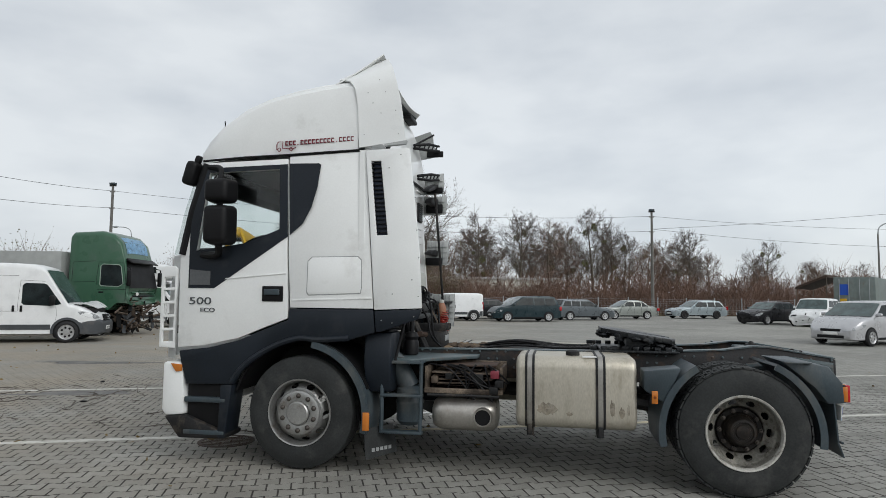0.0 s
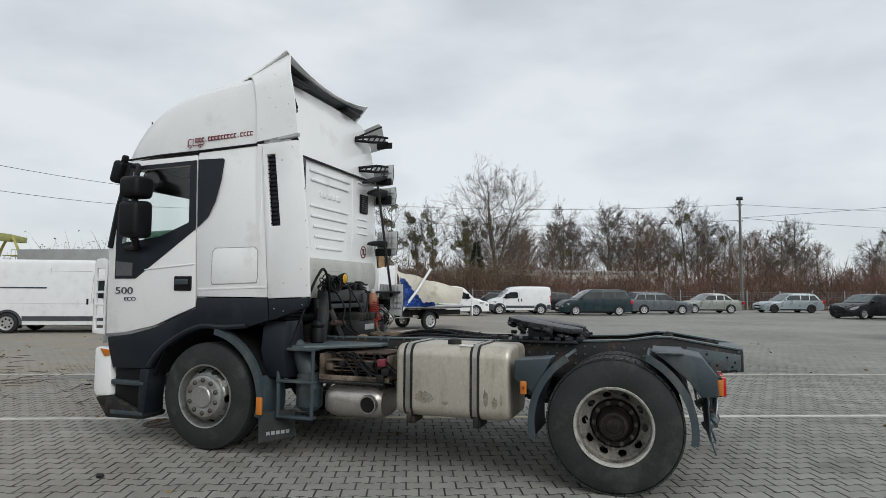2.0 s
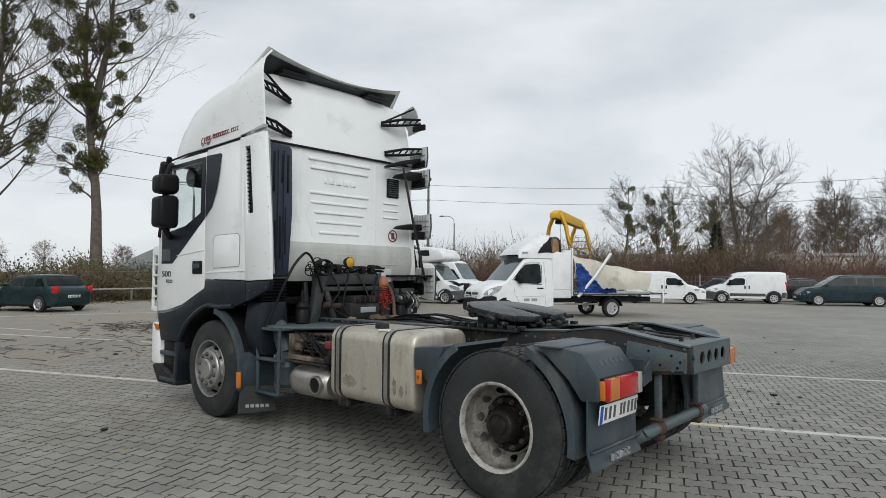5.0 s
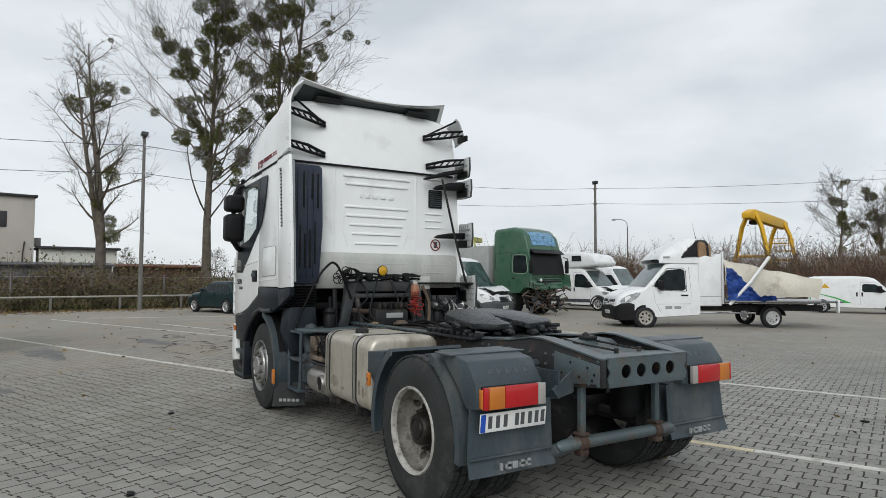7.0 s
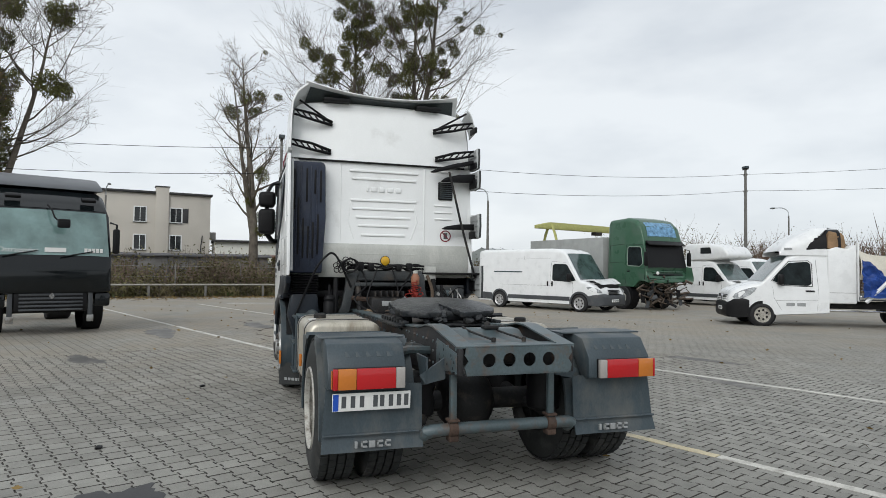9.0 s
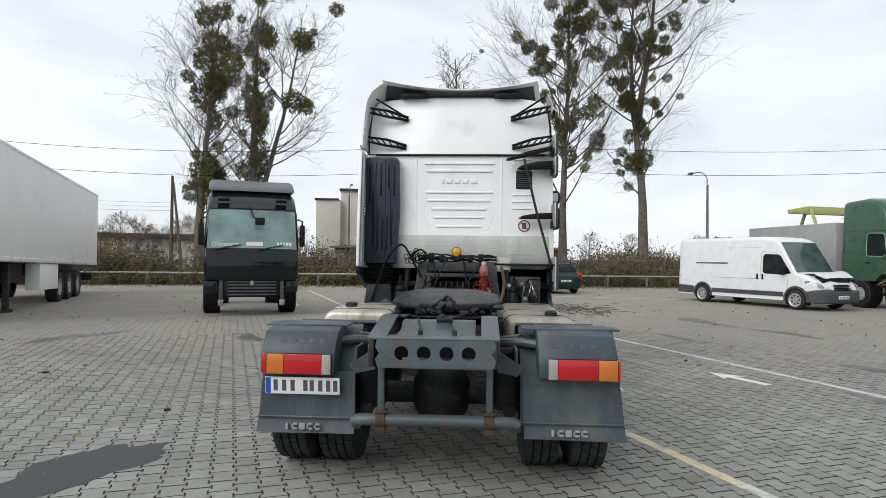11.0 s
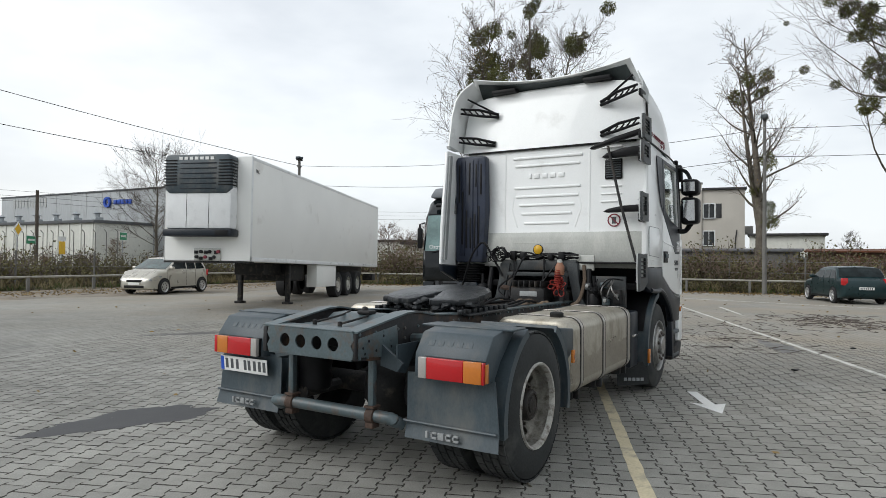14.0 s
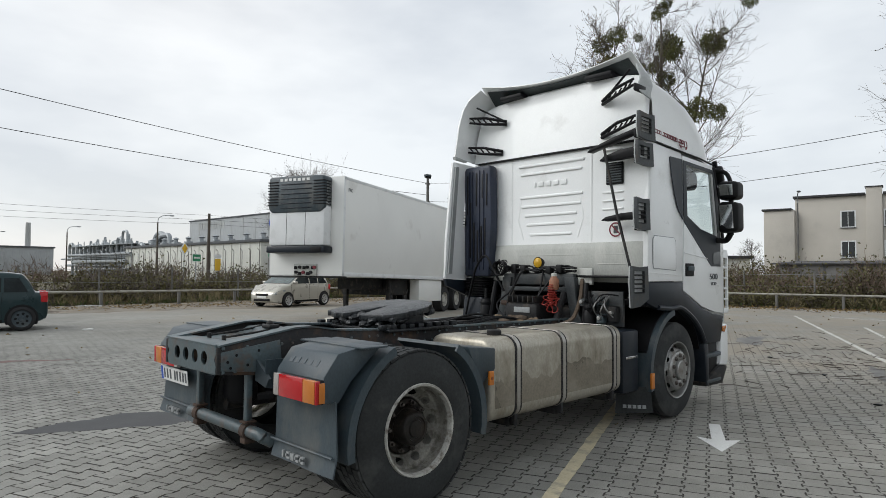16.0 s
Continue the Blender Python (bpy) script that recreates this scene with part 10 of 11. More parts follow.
for k in range(14):
    a = radians(200.5 + k * 1.15)
    d = 78 + 9 * (k * 7 % 5) / 4
    sc = 0.62 + 0.2 * (k * 3 % 4) / 3
    copy_thing(protos[1 + 2 * (k % 2)], Matrix.Translation((4.5 + d * math.cos(a), 2 + d * math.sin(a), -0.05)) @ Matrix.Rotation(k * 2.1, 4, "Z")).scale = (sc, sc, sc)
# a small dark conifer between them
cw, cl = Soup(), Soup()
cw.tube([Vector((0, 0, 0)), Vector((0, 0, 6.2))], [0.12, 0.03], 6)
for k in range(420):
    z = rnd.uniform(0.6, 6.2)
    a = rnd.uniform(0, 6.28)
    R = 1.55 * (1 - z / 6.4) + 0.05
    d = Vector((math.cos(a), math.sin(a), -0.25)).normalized()
    for j in range(5):
        cl.leaf(Vector((0, 0, z)) + d * R * (0.25 + 0.18 * j), (d + rand_dir(rnd) * 0.7).normalized(), 0.06, 0.3, rnd)
co_ = root("conifer", "small dark spruce tree behind the fence", "tree", Matrix.Translation((-21.8, 71.5, 0)) @ Matrix.Scale(1.25, 4))
for nm, sp, mt in (("trunk", cw, BARK), ("crown", cl, surf("dark_spruce_needles", (0.018, 0.03, 0.016), 0.8, var=0.3, bump=0.0))):
    o = new(nm, sp.mesh(nm, mt))
    o.parent = co_


def scrub(label, name, line, width, count, hgt, seed, mat, leafmat, leaf_n, z0=0.0, leaf_w=0.03, twig_w=0.016):
    """A belt of stems along a polyline, to its outer side."""
    rnd = random.Random(seed)
    st, lv = Soup(), Soup()
    pts = [Vector((x, y, 0)) for x, y in line]
    lens = [(b - a).length for a, b in zip(pts, pts[1:])]
    tot = sum(lens)
    for k in range(count):
        s = rnd.uniform(0, tot)
        for a, b, l in zip(pts, pts[1:], lens):
            if s <= l:
                break
            s -= l
        d = (b - a).normalized()
        nrm = Vector((d.y, -d.x, 0))
        off = width * rnd.random() ** 1.3
        p = a + d * s + nrm * off
        clumpy = 0.5 + noise.noise((p.x * 0.25, p.y * 0.25, seed))
        if clumpy < 0.28:
            continue
        h = hgt * rnd.uniform(0.35, 1.0) * min(1.3, 0.5 + clumpy)
        for _ in range(3):
            dd = (Vector((0, 0, 1)) + rand_dir(rnd) * 0.45).normalized()
            dd.z = abs(dd.z)
            q = limb(p + Vector((rnd.uniform(-0.2, 0.2), rnd.uniform(-0.2, 0.2), -0.05)), dd, h * rnd.uniform(0.6, 1.0), rnd, 3, 0.25, 0.05)
            st.tube(q, [0.022, 0.018, 0.013, 0.006], 3)
            for _ in range(5):
                w = limb(q[rnd.randint(0, 2)], (dd + rand_dir(rnd) * 0.9).normalized(), h * rnd.uniform(0.2, 0.5), rnd, 1, 0.25, 0.05)
                st.leaf(w[0], (w[1] - w[0]).normalized(), twig_w, (w[1] - w[0]).length, rnd)
                for _ in range(leaf_n):
                    lv.leaf(w[rnd.randint(0, 1)] + rand_dir(rnd) * 0.16, rand_dir(rnd), leaf_w * rnd.uniform(0.6, 1.2), leaf_w * 3.2, rnd)
    tagged(new(name, st.mesh(name, mat)), label, "bushes", kind="stuff")
    if lv.v:
        tagged(new(name + "_leaves", lv.mesh(name, leafmat)), "dull leaves clinging to the scrub", "leaves", kind="stuff")


WESTLINE = [(-24.0, -29.5), (-29.8, -17.0), (-31.5, -9.5), (-32.8, -4.0), (-34.0, 2.0), (-35.2, 8.0), (-38.0, 18.0), (-42.0, 34.0), (-46.0, 50.0)]
SOUTHLINE = [(32.0, -40.0), (6.0, -30.6), (-6.0, -28.2), (-14.0, -28.4), (-24.0, -28.6)]
WESTLINE.reverse()
SOUTHLINE.reverse()
scrub("tangled brown scrub behind the pipe rail", "west_scrub", WESTLINE[::-1][::-1], 9.0, 2500, 2.5, 5, REDTWIG, SCRUBLEAF, 4, 0, 0.055)
scrub("low olive weeds tangled round the rail", "rail_weeds", [(x + 1.3, y) for x, y in WESTLINE], 1.6, 1300, 1.05, 15, TWIG, SCRUBLEAF, 4, 0, 0.045)
scrub("tangled brown scrub by the road", "south_scrub", SOUTHLINE, 10.0, 1800, 1.9, 6, TWIG, SCRUBLEAF, 4, 0, 0.05)
NORTHLINE = [(-44.0, 40.0), (-20.0, 45.5), (3.0, 54.5), (36.0, 69.0), (70.0, 84.0)]
scrub("tall reddish brush under the far trees", "far_brush", [(2 + 1.5 * (x - 2), -5 + 1.5 * (y + 5)) for x, y in NORTHLINE[::-1]], 16.0, 2600, 7.5, 71, REDBRUSH, DRYLEAF, 0, 0, 0.03, 0.035)
scrub("reddish brown bushes behind the north fence", "north_scrub", NORTHLINE[::-1], 9.0, 5200, 3.9, 7, REDBRUSH, DRYLEAF, 0, 0, 0.03, 0.017)


NWLINE = [(-44.0, 29.0), (-41.0, 36.0), (-36.0, 43.5), (-24.0, 48.0), (-10.0, 52.0)]
scrub("tall brown and olive thicket at the corner of the yard", "corner_thicket", NWLINE[::-1], 7.0, 1500, 5.6, 9, BRUSH, SCRUBLEAF, 3, 0, 0.05)
FARWEST = [(-70.0, 40.0), (-58.0, 20.0), (-56.0, 0.0), (-54.0, -24.0)]
scrub("tall bare bushes beyond the yard", "far_thicket", FARWEST, 8.0, 800, 3.4, 10, TWIG, SCRUBLEAF, 2, 0, 0.08)


def grass_belt(label, line, width, count, seed, mat, h=0.35):
    rnd = random.Random(seed)
    g = Soup()
    pts = [Vector((x, y, 0)) for x, y in line]
    lens = [(b - a).length for a, b in zip(pts, pts[1:])]
    for k in range(count):
        s = rnd.uniform(0, sum(lens))
        for a, b, l in zip(pts, pts[1:], lens):
            if s <= l:
                break
            s -= l
        d = (b - a).normalized()
        p = a + d * s + Vector((d.y, -d.x, 0)) * rnd.uniform(-1.6, width)
        if noise.noise((p.x * 0.4, p.y * 0.4, seed + 3)) < -0.12:
            continue
        for _ in range(4):
            g.leaf(p + Vector((rnd.uniform(-0.12, 0.12), rnd.uniform(-0.12, 0.12), -0.02)), (Vector((0, 0, 1)) + rand_dir(rnd) * 0.6).normalized(), rnd.uniform(0.008, 0.02), h * rnd.uniform(0.5, 1.5), rnd)
    tagged(new("grass", g.mesh("grass", mat)), label, "grass", kind="stuff")


grass_belt("straw-coloured dry grass along the rail", WESTLINE, 7.0, 9000, 1, STRAW, 0.5)
grass_belt("dull green grass along the rail", WESTLINE, 2.0, 4000, 2, GRASS, 0.22)
grass_belt("straw-coloured dry grass by the road", SOUTHLINE, 10.0, 9000, 3, STRAW, 0.45)
grass_belt("dull green grass by the road", SOUTHLINE, 10.0, 5000, 4, GRASS, 0.25)
grass_belt("dry grass at the foot of the north fence", NORTHLINE[::-1], 3.0, 3500, 5, STRAW, 0.45)
scrub("brown bushes beyond the road", "road_thicket", [(-48.0, -86.0), (-24.0, -88.0), (10.0, -92.0)], 9.0, 420, 3.4, 31, BRUSH, DRYLEAF, 0, 0, 0.03, 0.045)

# ---------------------------------------------------------------- ground, paving, markings
def paving_material(name, blocks, island):
    """Grey concrete blocks with stains in place; blocks: draw the joints as fine relief where the blocks are far off."""
    m = bpy.data.materials.new(name)
    m.use_nodes = True
    n, l = m.node_tree.nodes, m.node_tree.links
    p = n["Principled BSDF"]
    geo = n.new("ShaderNodeNewGeometry")
    mp = n.new("ShaderNodeMapping")
    mp.inputs["Rotation"].default_value = (0, 0, radians(-LOT))
    l.new(geo.outputs["Position"], mp.inputs[0])

    def nz(scale, detail=6, rough=0.6):
        t = n.new("ShaderNodeTexNoise")
        t.inputs["Scale"].default_value, t.inputs["Detail"].default_value, t.inputs["Roughness"].default_value = scale, detail, rough
        l.new(mp.outputs[0], t.inputs["Vector"])
        return t.outputs["Fac"]

    def rng(src, a, b, c, d):
        t = n.new("ShaderNodeMapRange")
        for k, v in zip(("From Min", "From Max", "To Min", "To Max"), (a, b, c, d)):
            t.inputs[k].default_value = v
        l.new(src, t.inputs[0])
        return t.outputs[0]

    def mul(a, b):
        t = n.new("ShaderNodeMath")
        t.operation = "MULTIPLY"
        l.new(a, t.inputs[0]), l.new(b, t.inputs[1])
        return t.outputs[0]

    val = mul(rng(nz(0.22), 0.35, 0.65, 0.82, 1.15), rng(nz(2.2, 8, 0.7), 0.3, 0.7, 0.8, 1.18))
    val = mul(val, rng(nz(0.75, 5, 0.55), 0.60, 0.74, 1.0, 0.55))
    val = mul(val, rng(nz(90, 3), 0.3, 0.7, 0.85, 1.15))
    if island:
        val = mul(val, rng(geo.outputs["Random Per Island"], 0, 1, 0.87, 1.1))
    elif not blocks:
        oi = n.new("ShaderNodeObjectInfo")
        val = mul(val, rng(oi.outputs["Random"], 0, 1, 0.87, 1.1))
    h = n.new("ShaderNodeHueSaturation")
    h.inputs["Color"].default_value = (0.242, 0.238, 0.216, 1)
    l.new(val, h.inputs["Value"])
    sx = n.new("ShaderNodeSeparateXYZ")
    l.new(geo.outputs["Position"], sx.inputs[0])
    dust = n.new("ShaderNodeMixRGB")
    dust.inputs[2].default_value = (0.268, 0.235, 0.186, 1)
    l.new(mul(rng(sx.outputs["X"], -1.0, -10.5, 0.0, 1.0), rng(nz(0.5, 7, 0.65), 0.36, 0.62, 0.15, 0.95)), dust.inputs[0])
    l.new(h.outputs[0], dust.inputs[1])
    col = dust.outputs[0]
    bump = n.new("ShaderNodeBump")
    bump.inputs["Strength"].default_value, bump.inputs["Distance"].default_value = 0.35, 0.004
    if blocks:
        br = n.new("ShaderNodeTexBrick")
        for k, v in (("Scale", 1.0), ("Mortar Size", 0.010), ("Brick Width", 0.2), ("Row Height", 0.165), ("Mortar Smooth", 0.3)):
            br.inputs[k].default_value = v
        br.inputs["Color1"].default_value, br.inputs["Color2"].default_value, br.inputs["Mortar"].default_value = (1.06, 1.06, 1.06, 1), (0.90, 0.90, 0.90, 1), (0.30, 0.29, 0.27, 1)
        l.new(mp.outputs[0], br.inputs["Vector"])
        mx = n.new("ShaderNodeMixRGB")
        mx.blend_type = "MULTIPLY"
        ln = n.new("ShaderNodeVectorMath")
        ln.operation = "LENGTH"
        l.new(geo.outputs["Position"], ln.inputs[0])
        l.new(rng(ln.outputs["Value"], 8.0, 19.0, 0.85, 0.12), mx.inputs[0])
        l.new(col, mx.inputs[1]), l.new(br.outputs["Color"], mx.inputs[2])
        col = mx.outputs[0]
    l.new(nz(160, 3), bump.inputs["Height"])
    l.new(bump.outputs[0], p.inputs["Normal"])
    l.new(col, p.inputs["Base Color"])
    l.new(rng(nz(0.75, 5, 0.55), 0.5, 0.75, 0.85, 0.6), p.inputs["Roughness"])
    p.inputs["Specular IOR Level"].default_value = 0.4
    return m


PAVEFAR = paving_material("distant_block_paving", True, False)
PAVEPIECE = paving_material("concrete_paving_block", False, False)
PAVEJOINED = paving_material("concrete_paving_blocks", False, True)
JOINTSAND = surf("dark_joint_sand", (0.062, 0.058, 0.052), 0.95, var=0.45, scale=1.6, bump=0.2, dirt=(0.125, 0.118, 0.10), dirt_amt=0.35, dirt_scale=0.7)
EARTH = surf("earth_and_dry_grass", (0.115, 0.095, 0.06), 0.95, var=0.35, scale=0.6, fine=14, bump=0.4, dirt=(0.06, 0.07, 0.03), dirt_amt=0.45, dirt_scale=0.35)
LINEPAINT = surf("worn_white_road_paint", (0.52, 0.51, 0.47), 0.8, var=0.12, scale=2, fine=50, bump=0.2, dirt=(0.24, 0.225, 0.2), dirt_amt=0.42, dirt_scale=6)
YELLOWPAINT = surf("worn_yellowish_road_paint", (0.53, 0.465, 0.32), 0.8, var=0.12, scale=2, fine=50, bump=0.2, dirt=(0.24, 0.225, 0.2), dirt_amt=0.4, dirt_scale=6)
OILSTAIN = surf("dark_oil_stain", (0.052, 0.052, 0.054), 0.6, var=0.12, scale=3, fine=60, bump=0.1)
CL, SL = math.cos(radians(LOT)), math.sin(radians(LOT))
uv = lambda u, v: (u * CL - v * SL, u * SL + v * CL)

bm = bmesh.new()
bmesh.ops.create_grid(bm, x_segments=40, y_segments=40, size=2500)
for v in bm.verts:
    v.co.z = -0.07
tagged(part("ground", bm, EARTH), "flat earth with dry grass reaching the horizon", "ground", kind="structure")
U0, U1, V0 = -9.0, 6.6, -7.2
V1 = V0 + 88 * 0.165
near = [uv(U0 + 0.1, V0), uv(U1 - 0.1, V0), uv(U1 - 0.1, V1), uv(U0 + 0.1, V1)]
lot = [(-37.5, 33.0), (-34.8, 18.0), (-32.2, 8.0), (-31.0, 2.0), (-29.8, -4.0), (-28.6, -9.5), (-27.2, -17.0), (-23.6, -24.6), (-14.0, -24.4), (-6.0, -24.4), (6.0, -27.0), (22.0, -32.0), (60.0, -20.0), (75.0, 40.0), (62.0, 78.0), (35.5, 66.0), (3.0, 51.5), (-20.0, 42.5)]
bm = bmesh.new()
bm_plate(bm, lot, "z", -0.08, -0.0015, [near])
pav = tagged(part("pavement", bm, PAVEFAR, None, "", 20), "weathered grey block paving with stains", "pavement", kind="structure")
bm = bmesh.new()
bm_plate(bm, near, "z", -0.08, -0.0072)
part("joint_bed", bm, JOINTSAND, pav, "dark joint sand")
bm = bmesh.new()
bm_box(bm, -400, 400, -3.6, 3.6, -0.09, -0.045)
rd = tagged(part("road", bm, surf("worn_asphalt", (0.05, 0.05, 0.052), 0.85, var=0.15, scale=0.5, fine=40, bump=0.2)), "worn asphalt road beyond the scrub", "road", kind="structure")
rd.matrix_basis = yaw(-20.0, -50.0, -14)


def marking(name, label, outline, mat, z=0.0035, cat="road marking", group="bay lines"):
    bm = bmesh.new()
    bm_plate(bm, outline, "z", -0.002, z)
    return tagged(part(name, bm, mat), label, cat, group)


def stripe(p, q, w, mat, label, wob=3):
    p, q = Vector((*p, 0)), Vector((*q, 0))
    d = (q - p).normalized()
    nn = Vector((-d.y, d.x, 0)) * w / 2
    L_ = (q - p).length
    k = max(2, int(L_ / 0.1))
    rnd = random.Random(int(L_ * 100))
    a = [p + d * L_ * i / k + nn * rnd.uniform(0.86, 1.06) for i in range(k + 1)]
    b = [p + d * L_ * i / k - nn * rnd.uniform(0.86, 1.06) for i in range(k + 1)]
    return marking("bay_line", label, [(v.x, v.y) for v in a + b[::-1]], mat)


l1 = lambda t: (0.03 + t * CL, 2.02 + t * SL)
stripe(l1(-26.0), l1(-5.2), 0.11, LINEPAINT, "long worn white bay line")
stripe(l1(-5.19), l1(0.45), 0.11, YELLOWPAINT, "worn yellowish bay line beside the truck")
stripe(l1(0.46), l1(16.0), 0.11, LINEPAINT, "long worn white bay line")
l2 = lambda t: (-1.6 + t * CL, 5.62 + t * SL)
stripe(l2(-24.0), l2(22.0), 0.10, LINEPAINT, "long worn white bay line")
stripe((-24.0, -2.2), (-21.5, 8.5), 0.10, LINEPAINT, "faint worn white cross line")
stripe((-19.5, -0.2), (-16.2, 0.9), 0.10, LINEPAINT, "short worn white line")
stripe((-24.0, -9.0), (-15.0, -5.6), 0.10, LINEPAINT, "faint worn white bay line")


def arrow(tail, tip, label):
    a, b = Vector((*tail, 0)), Vector((*tip, 0))
    d = (b - a).normalized()
    nn = Vector((-d.y, d.x, 0))
    L_ = (b - a).length
    pts = [a + nn * 0.055, a + d * L_ * 0.62 + nn * 0.06, a + d * L_ * 0.56 + nn * 0.19, b, a + d * L_ * 0.56 - nn * 0.19, a + d * L_ * 0.62 - nn * 0.06, a - nn * 0.055]
    marking("direction_arrow", label, [(v.x, v.y) for v in pts], surf("white_arrow_paint", (0.66, 0.66, 0.64), 0.7, var=0.08, dirt=(0.35, 0.34, 0.31), dirt_amt=0.2, dirt_scale=8), 0.0035, "road marking", "arrows")


arrow((-3.78, 1.62), (-2.80, 2.08), "white painted arrow on the paving")
arrow((-3.36, 4.07), (-4.2, 3.62), "white painted arrow on the paving")
# oil stain with a ragged edge
rnd = random.Random(4)
cx, cy = 0.62, -2.68
ring = []
for i in range(72):
    a = 2 * math.pi * i / 72
    u, v = math.cos(a), math.sin(a)
    k = 1 + 0.16 * math.sin(3 * a + 1) + 0.08 * math.sin(7 * a) + rnd.uniform(-0.07, 0.07)
    px, py = 0.78 * k * u, 0.34 * k * v
    ca, sa = math.cos(radians(-16)), math.sin(radians(-16))
    ring.append((cx + px * ca - py * sa, cy + px * sa + py * ca))
marking("oil_stain", "dark dried oil stain on the paving", ring, OILSTAIN, 0.0016, "stain", "stains")
for x, y, rx, ry, a in ((-9.0, 2.2, 0.9, 0.22, 20), (-8.2, 4.5, 0.8, 0.18, 20), (-11.5, -3.5, 1.1, 0.3, 10), (-4.6, 6.3, 0.7, 0.16, 25), (-2.4, 5.0, 0.55, 0.14, 10), (-7.0, -4.2, 0.6, 0.2, 30), (-12.0, 6.2, 1.2, 0.3, 10), (-9.5, 7.2, 0.9, 0.22, 22), (-6.6, -7.5, 1.0, 0.25, -20), (1.9, 7.6, 0.8, 0.2, 20), (-4.0, -8.0, 0.8, 0.18, -30), (-13.0, -1.2, 1.0, 0.3, 15)):
    ring = []
    ca, sa = math.cos(radians(a)), math.sin(radians(a))
    for i in range(40):
        b = 2 * math.pi * i / 40
        k = 1 + rnd.uniform(-0.2, 0.2) + 0.2 * math.sin(3 * b + x)
        px, py = rx * k * math.cos(b), ry * k * math.sin(b)
        ring.append((x + px * ca - py * sa, y + px * sa + py * ca))
    marking("damp_patch", "dark damp patch on the paving", ring, surf("damp_paving", (0.10, 0.096, 0.09), 0.55, var=0.25, scale=2, dirt=(0.2, 0.19, 0.175), dirt_amt=0.45, dirt_scale=2.5) if "damp_paving" not in bpy.data.materials else bpy.data.materials["damp_paving"], 0.0014, "stain", "stains")
# soil washed over the paving along the south rail
INNER = [(-25.5, -20.5), (-19.0, -20.0), (-14.0, -19.2), (-9.0, -20.8), (-3.0, -21.6), (4.0, -23.2), (12.0, -26.0), (20.0, -29.5)]
OUTER = [(20.0, -33.6), (6.0, -28.9), (-6.0, -26.5), (-14.0, -26.7), (-24.3, -26.9)]
ring = []
for a, b in zip(INNER, INNER[1:]):
    for i in range(26):
        f = i / 26
        x, y = a[0] + (b[0] - a[0]) * f, a[1] + (b[1] - a[1]) * f
        ring.append((x + rnd.uniform(-0.05, 0.05), y + 0.7 * noise.noise((x * 0.6, y * 0.6, 3.0)) + 0.35 * noise.noise((x * 2.2, y * 2.2, 5.0)) + rnd.uniform(-0.06, 0.06)))
marking("soil_strip", "brown soil washed over the paving along the rail", ring + OUTER, surf("washed_brown_soil", (0.20, 0.17, 0.13), 0.95, var=0.3, scale=0.9, fine=25, bump=0.4, dirt=(0.21, 0.20, 0.18), dirt_amt=0.5, dirt_scale=1.1), 0.0012, "soil", "stains")
# faint red paint spill
ring = []
for i in range(40):
    b = 2 * math.pi * i / 40
    k = 1 + rnd.uniform(-0.2, 0.2) + 0.25 * math.sin(3 * b)
    ring.append((0.35 + 0.62 * k * math.cos(b) - 0.1 * math.sin(b), -8.45 - 0.3 * math.cos(b) + 0.16 * k * math.sin(b)))
marking("paint_spill", "faded red paint spill on the paving", ring, surf("faded_red_spill", (0.16, 0.085, 0.08), 0.8, var=0.3, scale=4, dirt=(0.2, 0.18, 0.165), dirt_amt=0.6, dirt_scale=5), 0.0015, "stain", "stains")
for x, y, l_, a in ((-5.6, -26.0, 1.0, 140), (-2.2, -14.03, 0.22, 130)):
    wb_ = root("white_scrap", "torn white plastic scrap on the ground", "scrap", yaw(x, y, a))
    plate_part("scrap_sheet", [(-l_ / 2, -0.08), (l_ * 0.1, -0.1), (l_ / 2, -0.03), (l_ * 0.4, 0.09), (-l_ * 0.3, 0.06)], "z", 0.0, 0.03, PLATEWHITE, wb_, (), 0.006)
# drain cover
dc = root("drain_cover", "round cast-iron drain grate in the paving", "drain cover", Matrix.Translation((-5.0, -0.3, 0)))
bm = bmesh.new()
bm_lathe(bm, [(0.30, -0.01), (0.30, 0.006), (0.26, 0.006), (0.26, -0.006)], (0, 0, 0), "z", 32)
for k in range(9):
    w = math.sqrt(max(0, 0.26 ** 2 - (-0.24 + k * 0.06) ** 2))
    bm_box(bm, -w, w, -0.25 + k * 0.06, -0.225 + k * 0.06, -0.006, 0.005)
part("grate", bm, RUST, dc, "cast-iron grate")
lathe_part("shaft", [(0.27, -0.0045), (0.0, -0.0045)], (0, 0, 0), "z", BLACK, dc, 24, False, "dark shaft")

# litter: leaves, twigs, stones
def litter(label, name, n_, region, seed, mat, kind="leaf"):
    rnd = random.Random(seed)
    s = Soup()
    for _ in range(n_):
        x, y = region(rnd)
        p = Vector((x, y, 0.008))
        if kind == "leaf":
            a = rnd.uniform(0, 6.28)
            s.leaf(p, Vector((math.cos(a), math.sin(a), rnd.uniform(0, 0.3))).normalized(), rnd.uniform(0.015, 0.035), rnd.uniform(0.05, 0.11), rnd)
        else:
            a = rnd.uniform(0, 6.28)
            L_ = rnd.uniform(0.08, 0.6)
            q = limb(p, Vector((math.cos(a), math.sin(a), 0.05)), L_, rnd, 3, 0.25, 0.0)
            for w in q:
                w.z = max(0.006, min(0.05, w.z))
            s.tube(q, [0.008, 0.007, 0.005, 0.003], 3)
    tagged(new(name, s.mesh(name, mat)), label, "litter", kind="stuff")


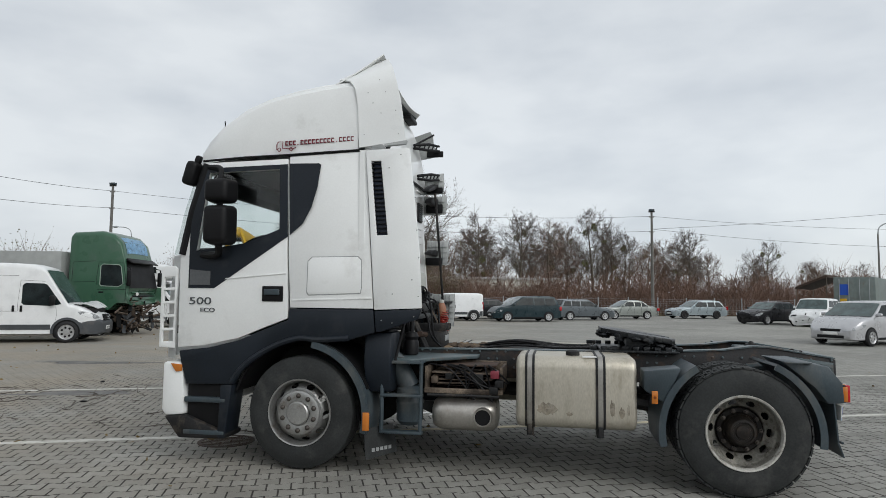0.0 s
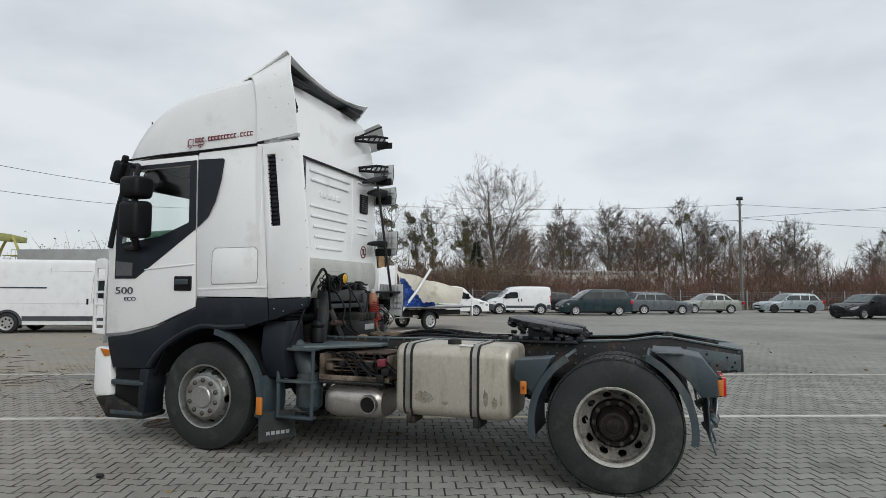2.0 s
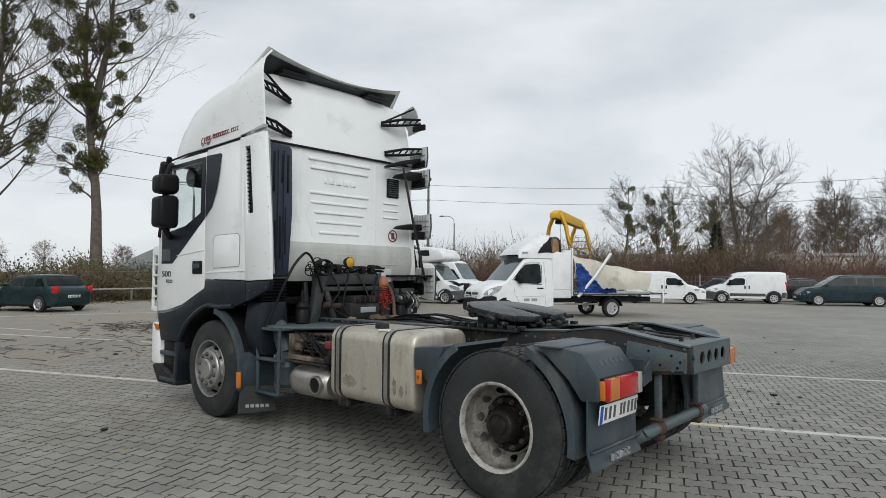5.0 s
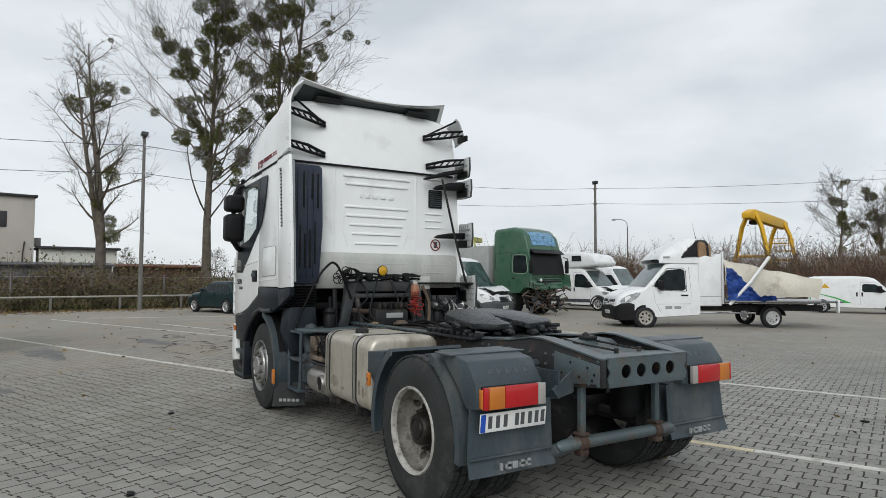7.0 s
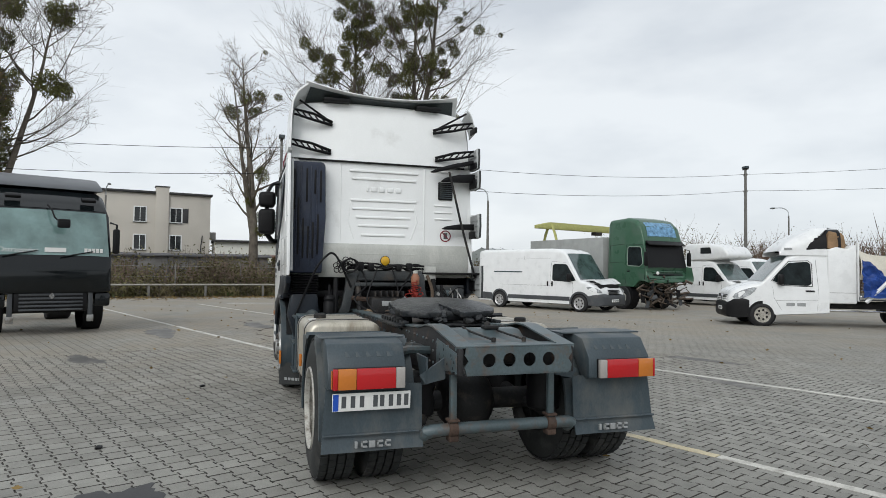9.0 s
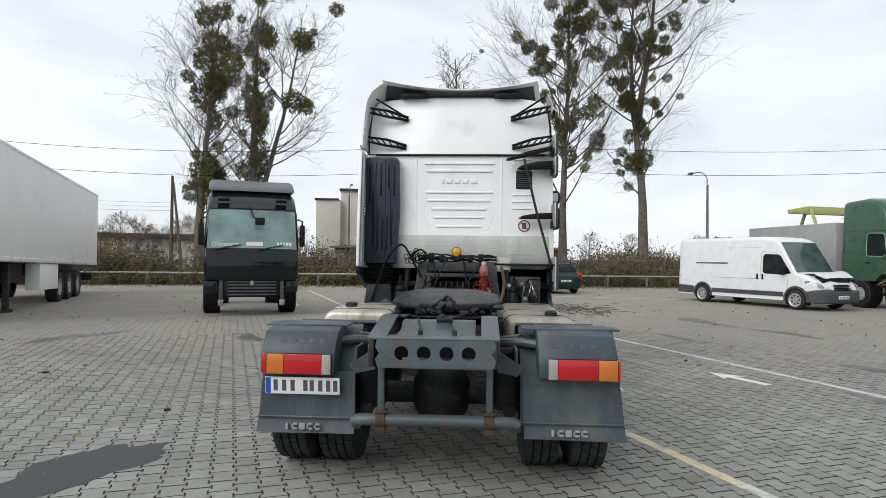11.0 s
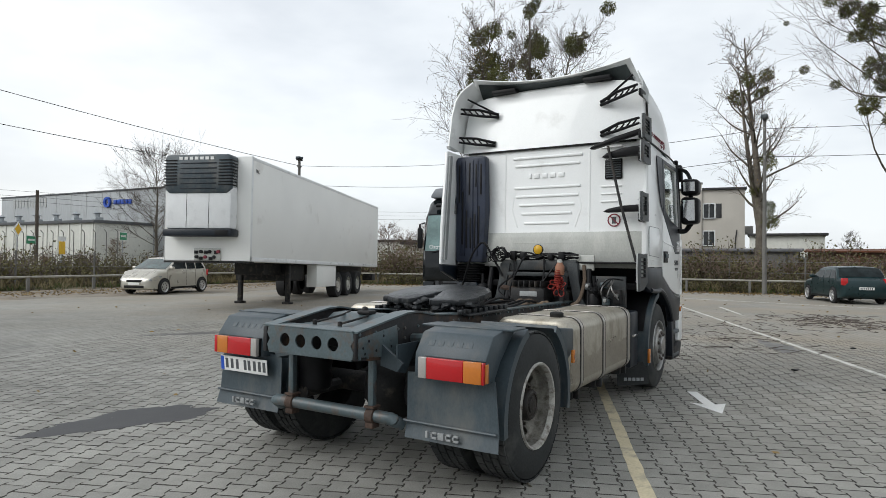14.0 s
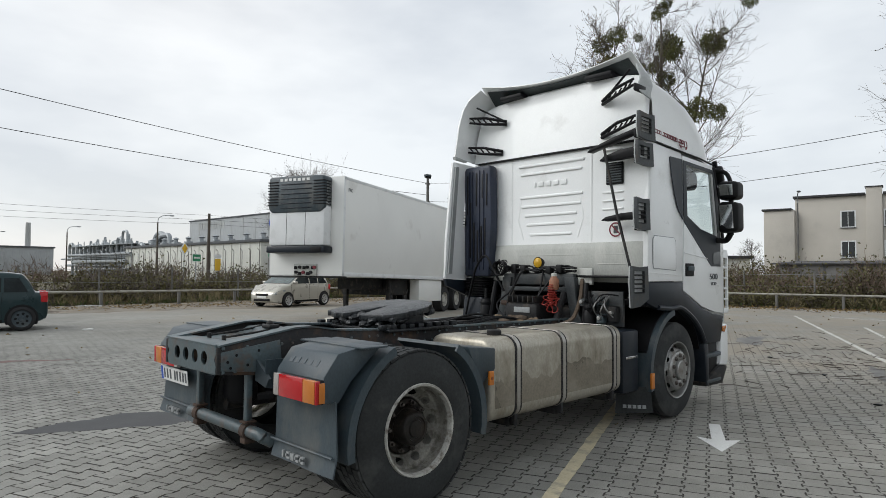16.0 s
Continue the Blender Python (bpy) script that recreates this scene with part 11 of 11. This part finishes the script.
def along(line, w):
    pts = [Vector((x, y, 0)) for x, y in line]
    def fn(rnd):
        i = rnd.randrange(len(pts) - 1)
        p = pts[i].lerp(pts[i + 1], rnd.random())
        d = (pts[i + 1] - pts[i]).normalized()
        q = p + Vector((d.y, -d.x, 0)) * rnd.gauss(0, w)
        return q.x, q.y
    return fn


litter("fallen brown leaves along the yard edge", "leaf_litter", 9000, along(lot[:12], 1.1), 1, DRYLEAF)
litter("thin fallen twigs along the yard edge", "twig_litter", 900, along(lot[:12], 1.3), 2, TWIG, "twig")
litter("broken branches and bark lying on the paving", "branch_litter", 260, lambda r: (-15.5 + r.gauss(0, 1.1), 3.1 + r.gauss(0, 0.7)), 3, TWIG, "twig")
litter("small twigs scattered on the paving", "small_twigs", 160, lambda r: (-11.0 + r.gauss(0, 2.4), 1.0 + r.gauss(0, 1.2)), 5, TWIG, "twig")
litter("scattered leaves on the paving", "scattered_leaves", 340, lambda r: (r.uniform(-26, 6), r.uniform(-16, 16)), 6, DRYLEAF)
for k, (x, y) in enumerate(((-1.2, -2.9), (2.3, -2.2), (-6.2, 2.6), (-5.2, 3.6), (-8.3, 1.5), (1.5, -4.6), (-3.0, -5.5), (2.8, 1.2), (-9.5, 3.4), (-4.0, -2.2), (0.4, 4.4), (-9.9, 0.2))):
    bm = bmesh.new()
    bmesh.ops.create_icosphere(bm, subdivisions=1, radius=0.035, matrix=Matrix.LocRotScale((x, y, 0.012), Euler((0, 0, k)), (1.6, 0.9, 0.5)))
    for v in bm.verts:
        v.co += Vector((rnd.uniform(-1, 1), rnd.uniform(-1, 1), rnd.uniform(-0.4, 0.4))) * 0.008
    tagged(part("rubber_scrap", bm, BLACK), "small black scrap lying on the paving", "scrap", "scraps")

# the paving blocks: bone-shaped, laid in staggered columns
BL, BW, BD = 0.2, 0.165, 0.011
prof = [(0.0, BD), (0.045, BD), (0.07, -BD), (0.13, -BD), (0.155, BD), (0.2, BD)]


def block_shape(g, z):
    rt = [(min(max(t, g), BL - g), BW / 2 + o - g) for t, o in prof]
    lf = [(t, -w) for t, w in rt][::-1]
    return [(t - BL / 2, w, z) for t, w in rt + lf]


top, rim_ = block_shape(0.0072, 0.0), block_shape(0.0042, -0.002)
bv = top + rim_ + block_shape(0.0042, -0.008)
nb_ = len(top)
bf = [tuple(range(nb_))[::-1]] + [(i, (i + 1) % nb_, nb_ + (i + 1) % nb_, nb_ + i) for i in range(nb_)] + [(nb_ + i, nb_ + (i + 1) % nb_, 2 * nb_ + (i + 1) % nb_, 2 * nb_ + i) for i in range(nb_)]
block = bpy.data.meshes.new("paving_block")
block.from_pydata(bv, [], bf)
block.materials.append(PAVEPIECE)
block.materials.append(JOINTSAND)
soiled = [0] + [1] * (2 * nb_)   # sand and dirt on the worn edges and flanks
block.polygons.foreach_set("material_index", soiled)
joined_v, joined_f, single = [], [], 0
rnd = random.Random(77)
for c in range(round((V1 - V0) / BW)):
    v = V0 + (c + 0.5) * BW
    for i in range(int((U1 - U0) / BL)):
        u = U0 + (i + 0.5 + (0.5 if c % 2 else 0.0)) * BL
        if u > U1 - BL / 2 + 0.01:
            continue
        dz, tx, ty = rnd.uniform(-0.0018, 0.0008), rnd.uniform(-0.008, 0.008), rnd.uniform(-0.008, 0.008)
        x, y = uv(u, v)
        if -1.0 < x < 2.2 and -6.2 < y < -3.4 and single < 300:
            single += 1
            o = new("paving_block", block)
            o.parent, o.matrix_basis = pav, Matrix.Translation((x, y, dz)) @ Euler((tx, ty, radians(LOT))).to_matrix().to_4x4()
            continue
        b0 = len(joined_v)
        for (a, b, z) in bv:
            joined_v.append((x + a * CL - b * SL, y + a * SL + b * CL, z + dz + ty * a * -1 + tx * b))
        joined_f += [tuple(k + b0 for k in f) for f in bf]
me = bpy.data.meshes.new("paving_blocks")
me.from_pydata(joined_v, [], joined_f)
me.materials.append(PAVEJOINED)
me.materials.append(JOINTSAND)
me.polygons.foreach_set("material_index", soiled * (len(joined_f) // len(bf)))
pb = new("paving_blocks", me)
pb.parent = pav
tagged(pb, "bone-shaped grey concrete paving blocks", kind="stuff")
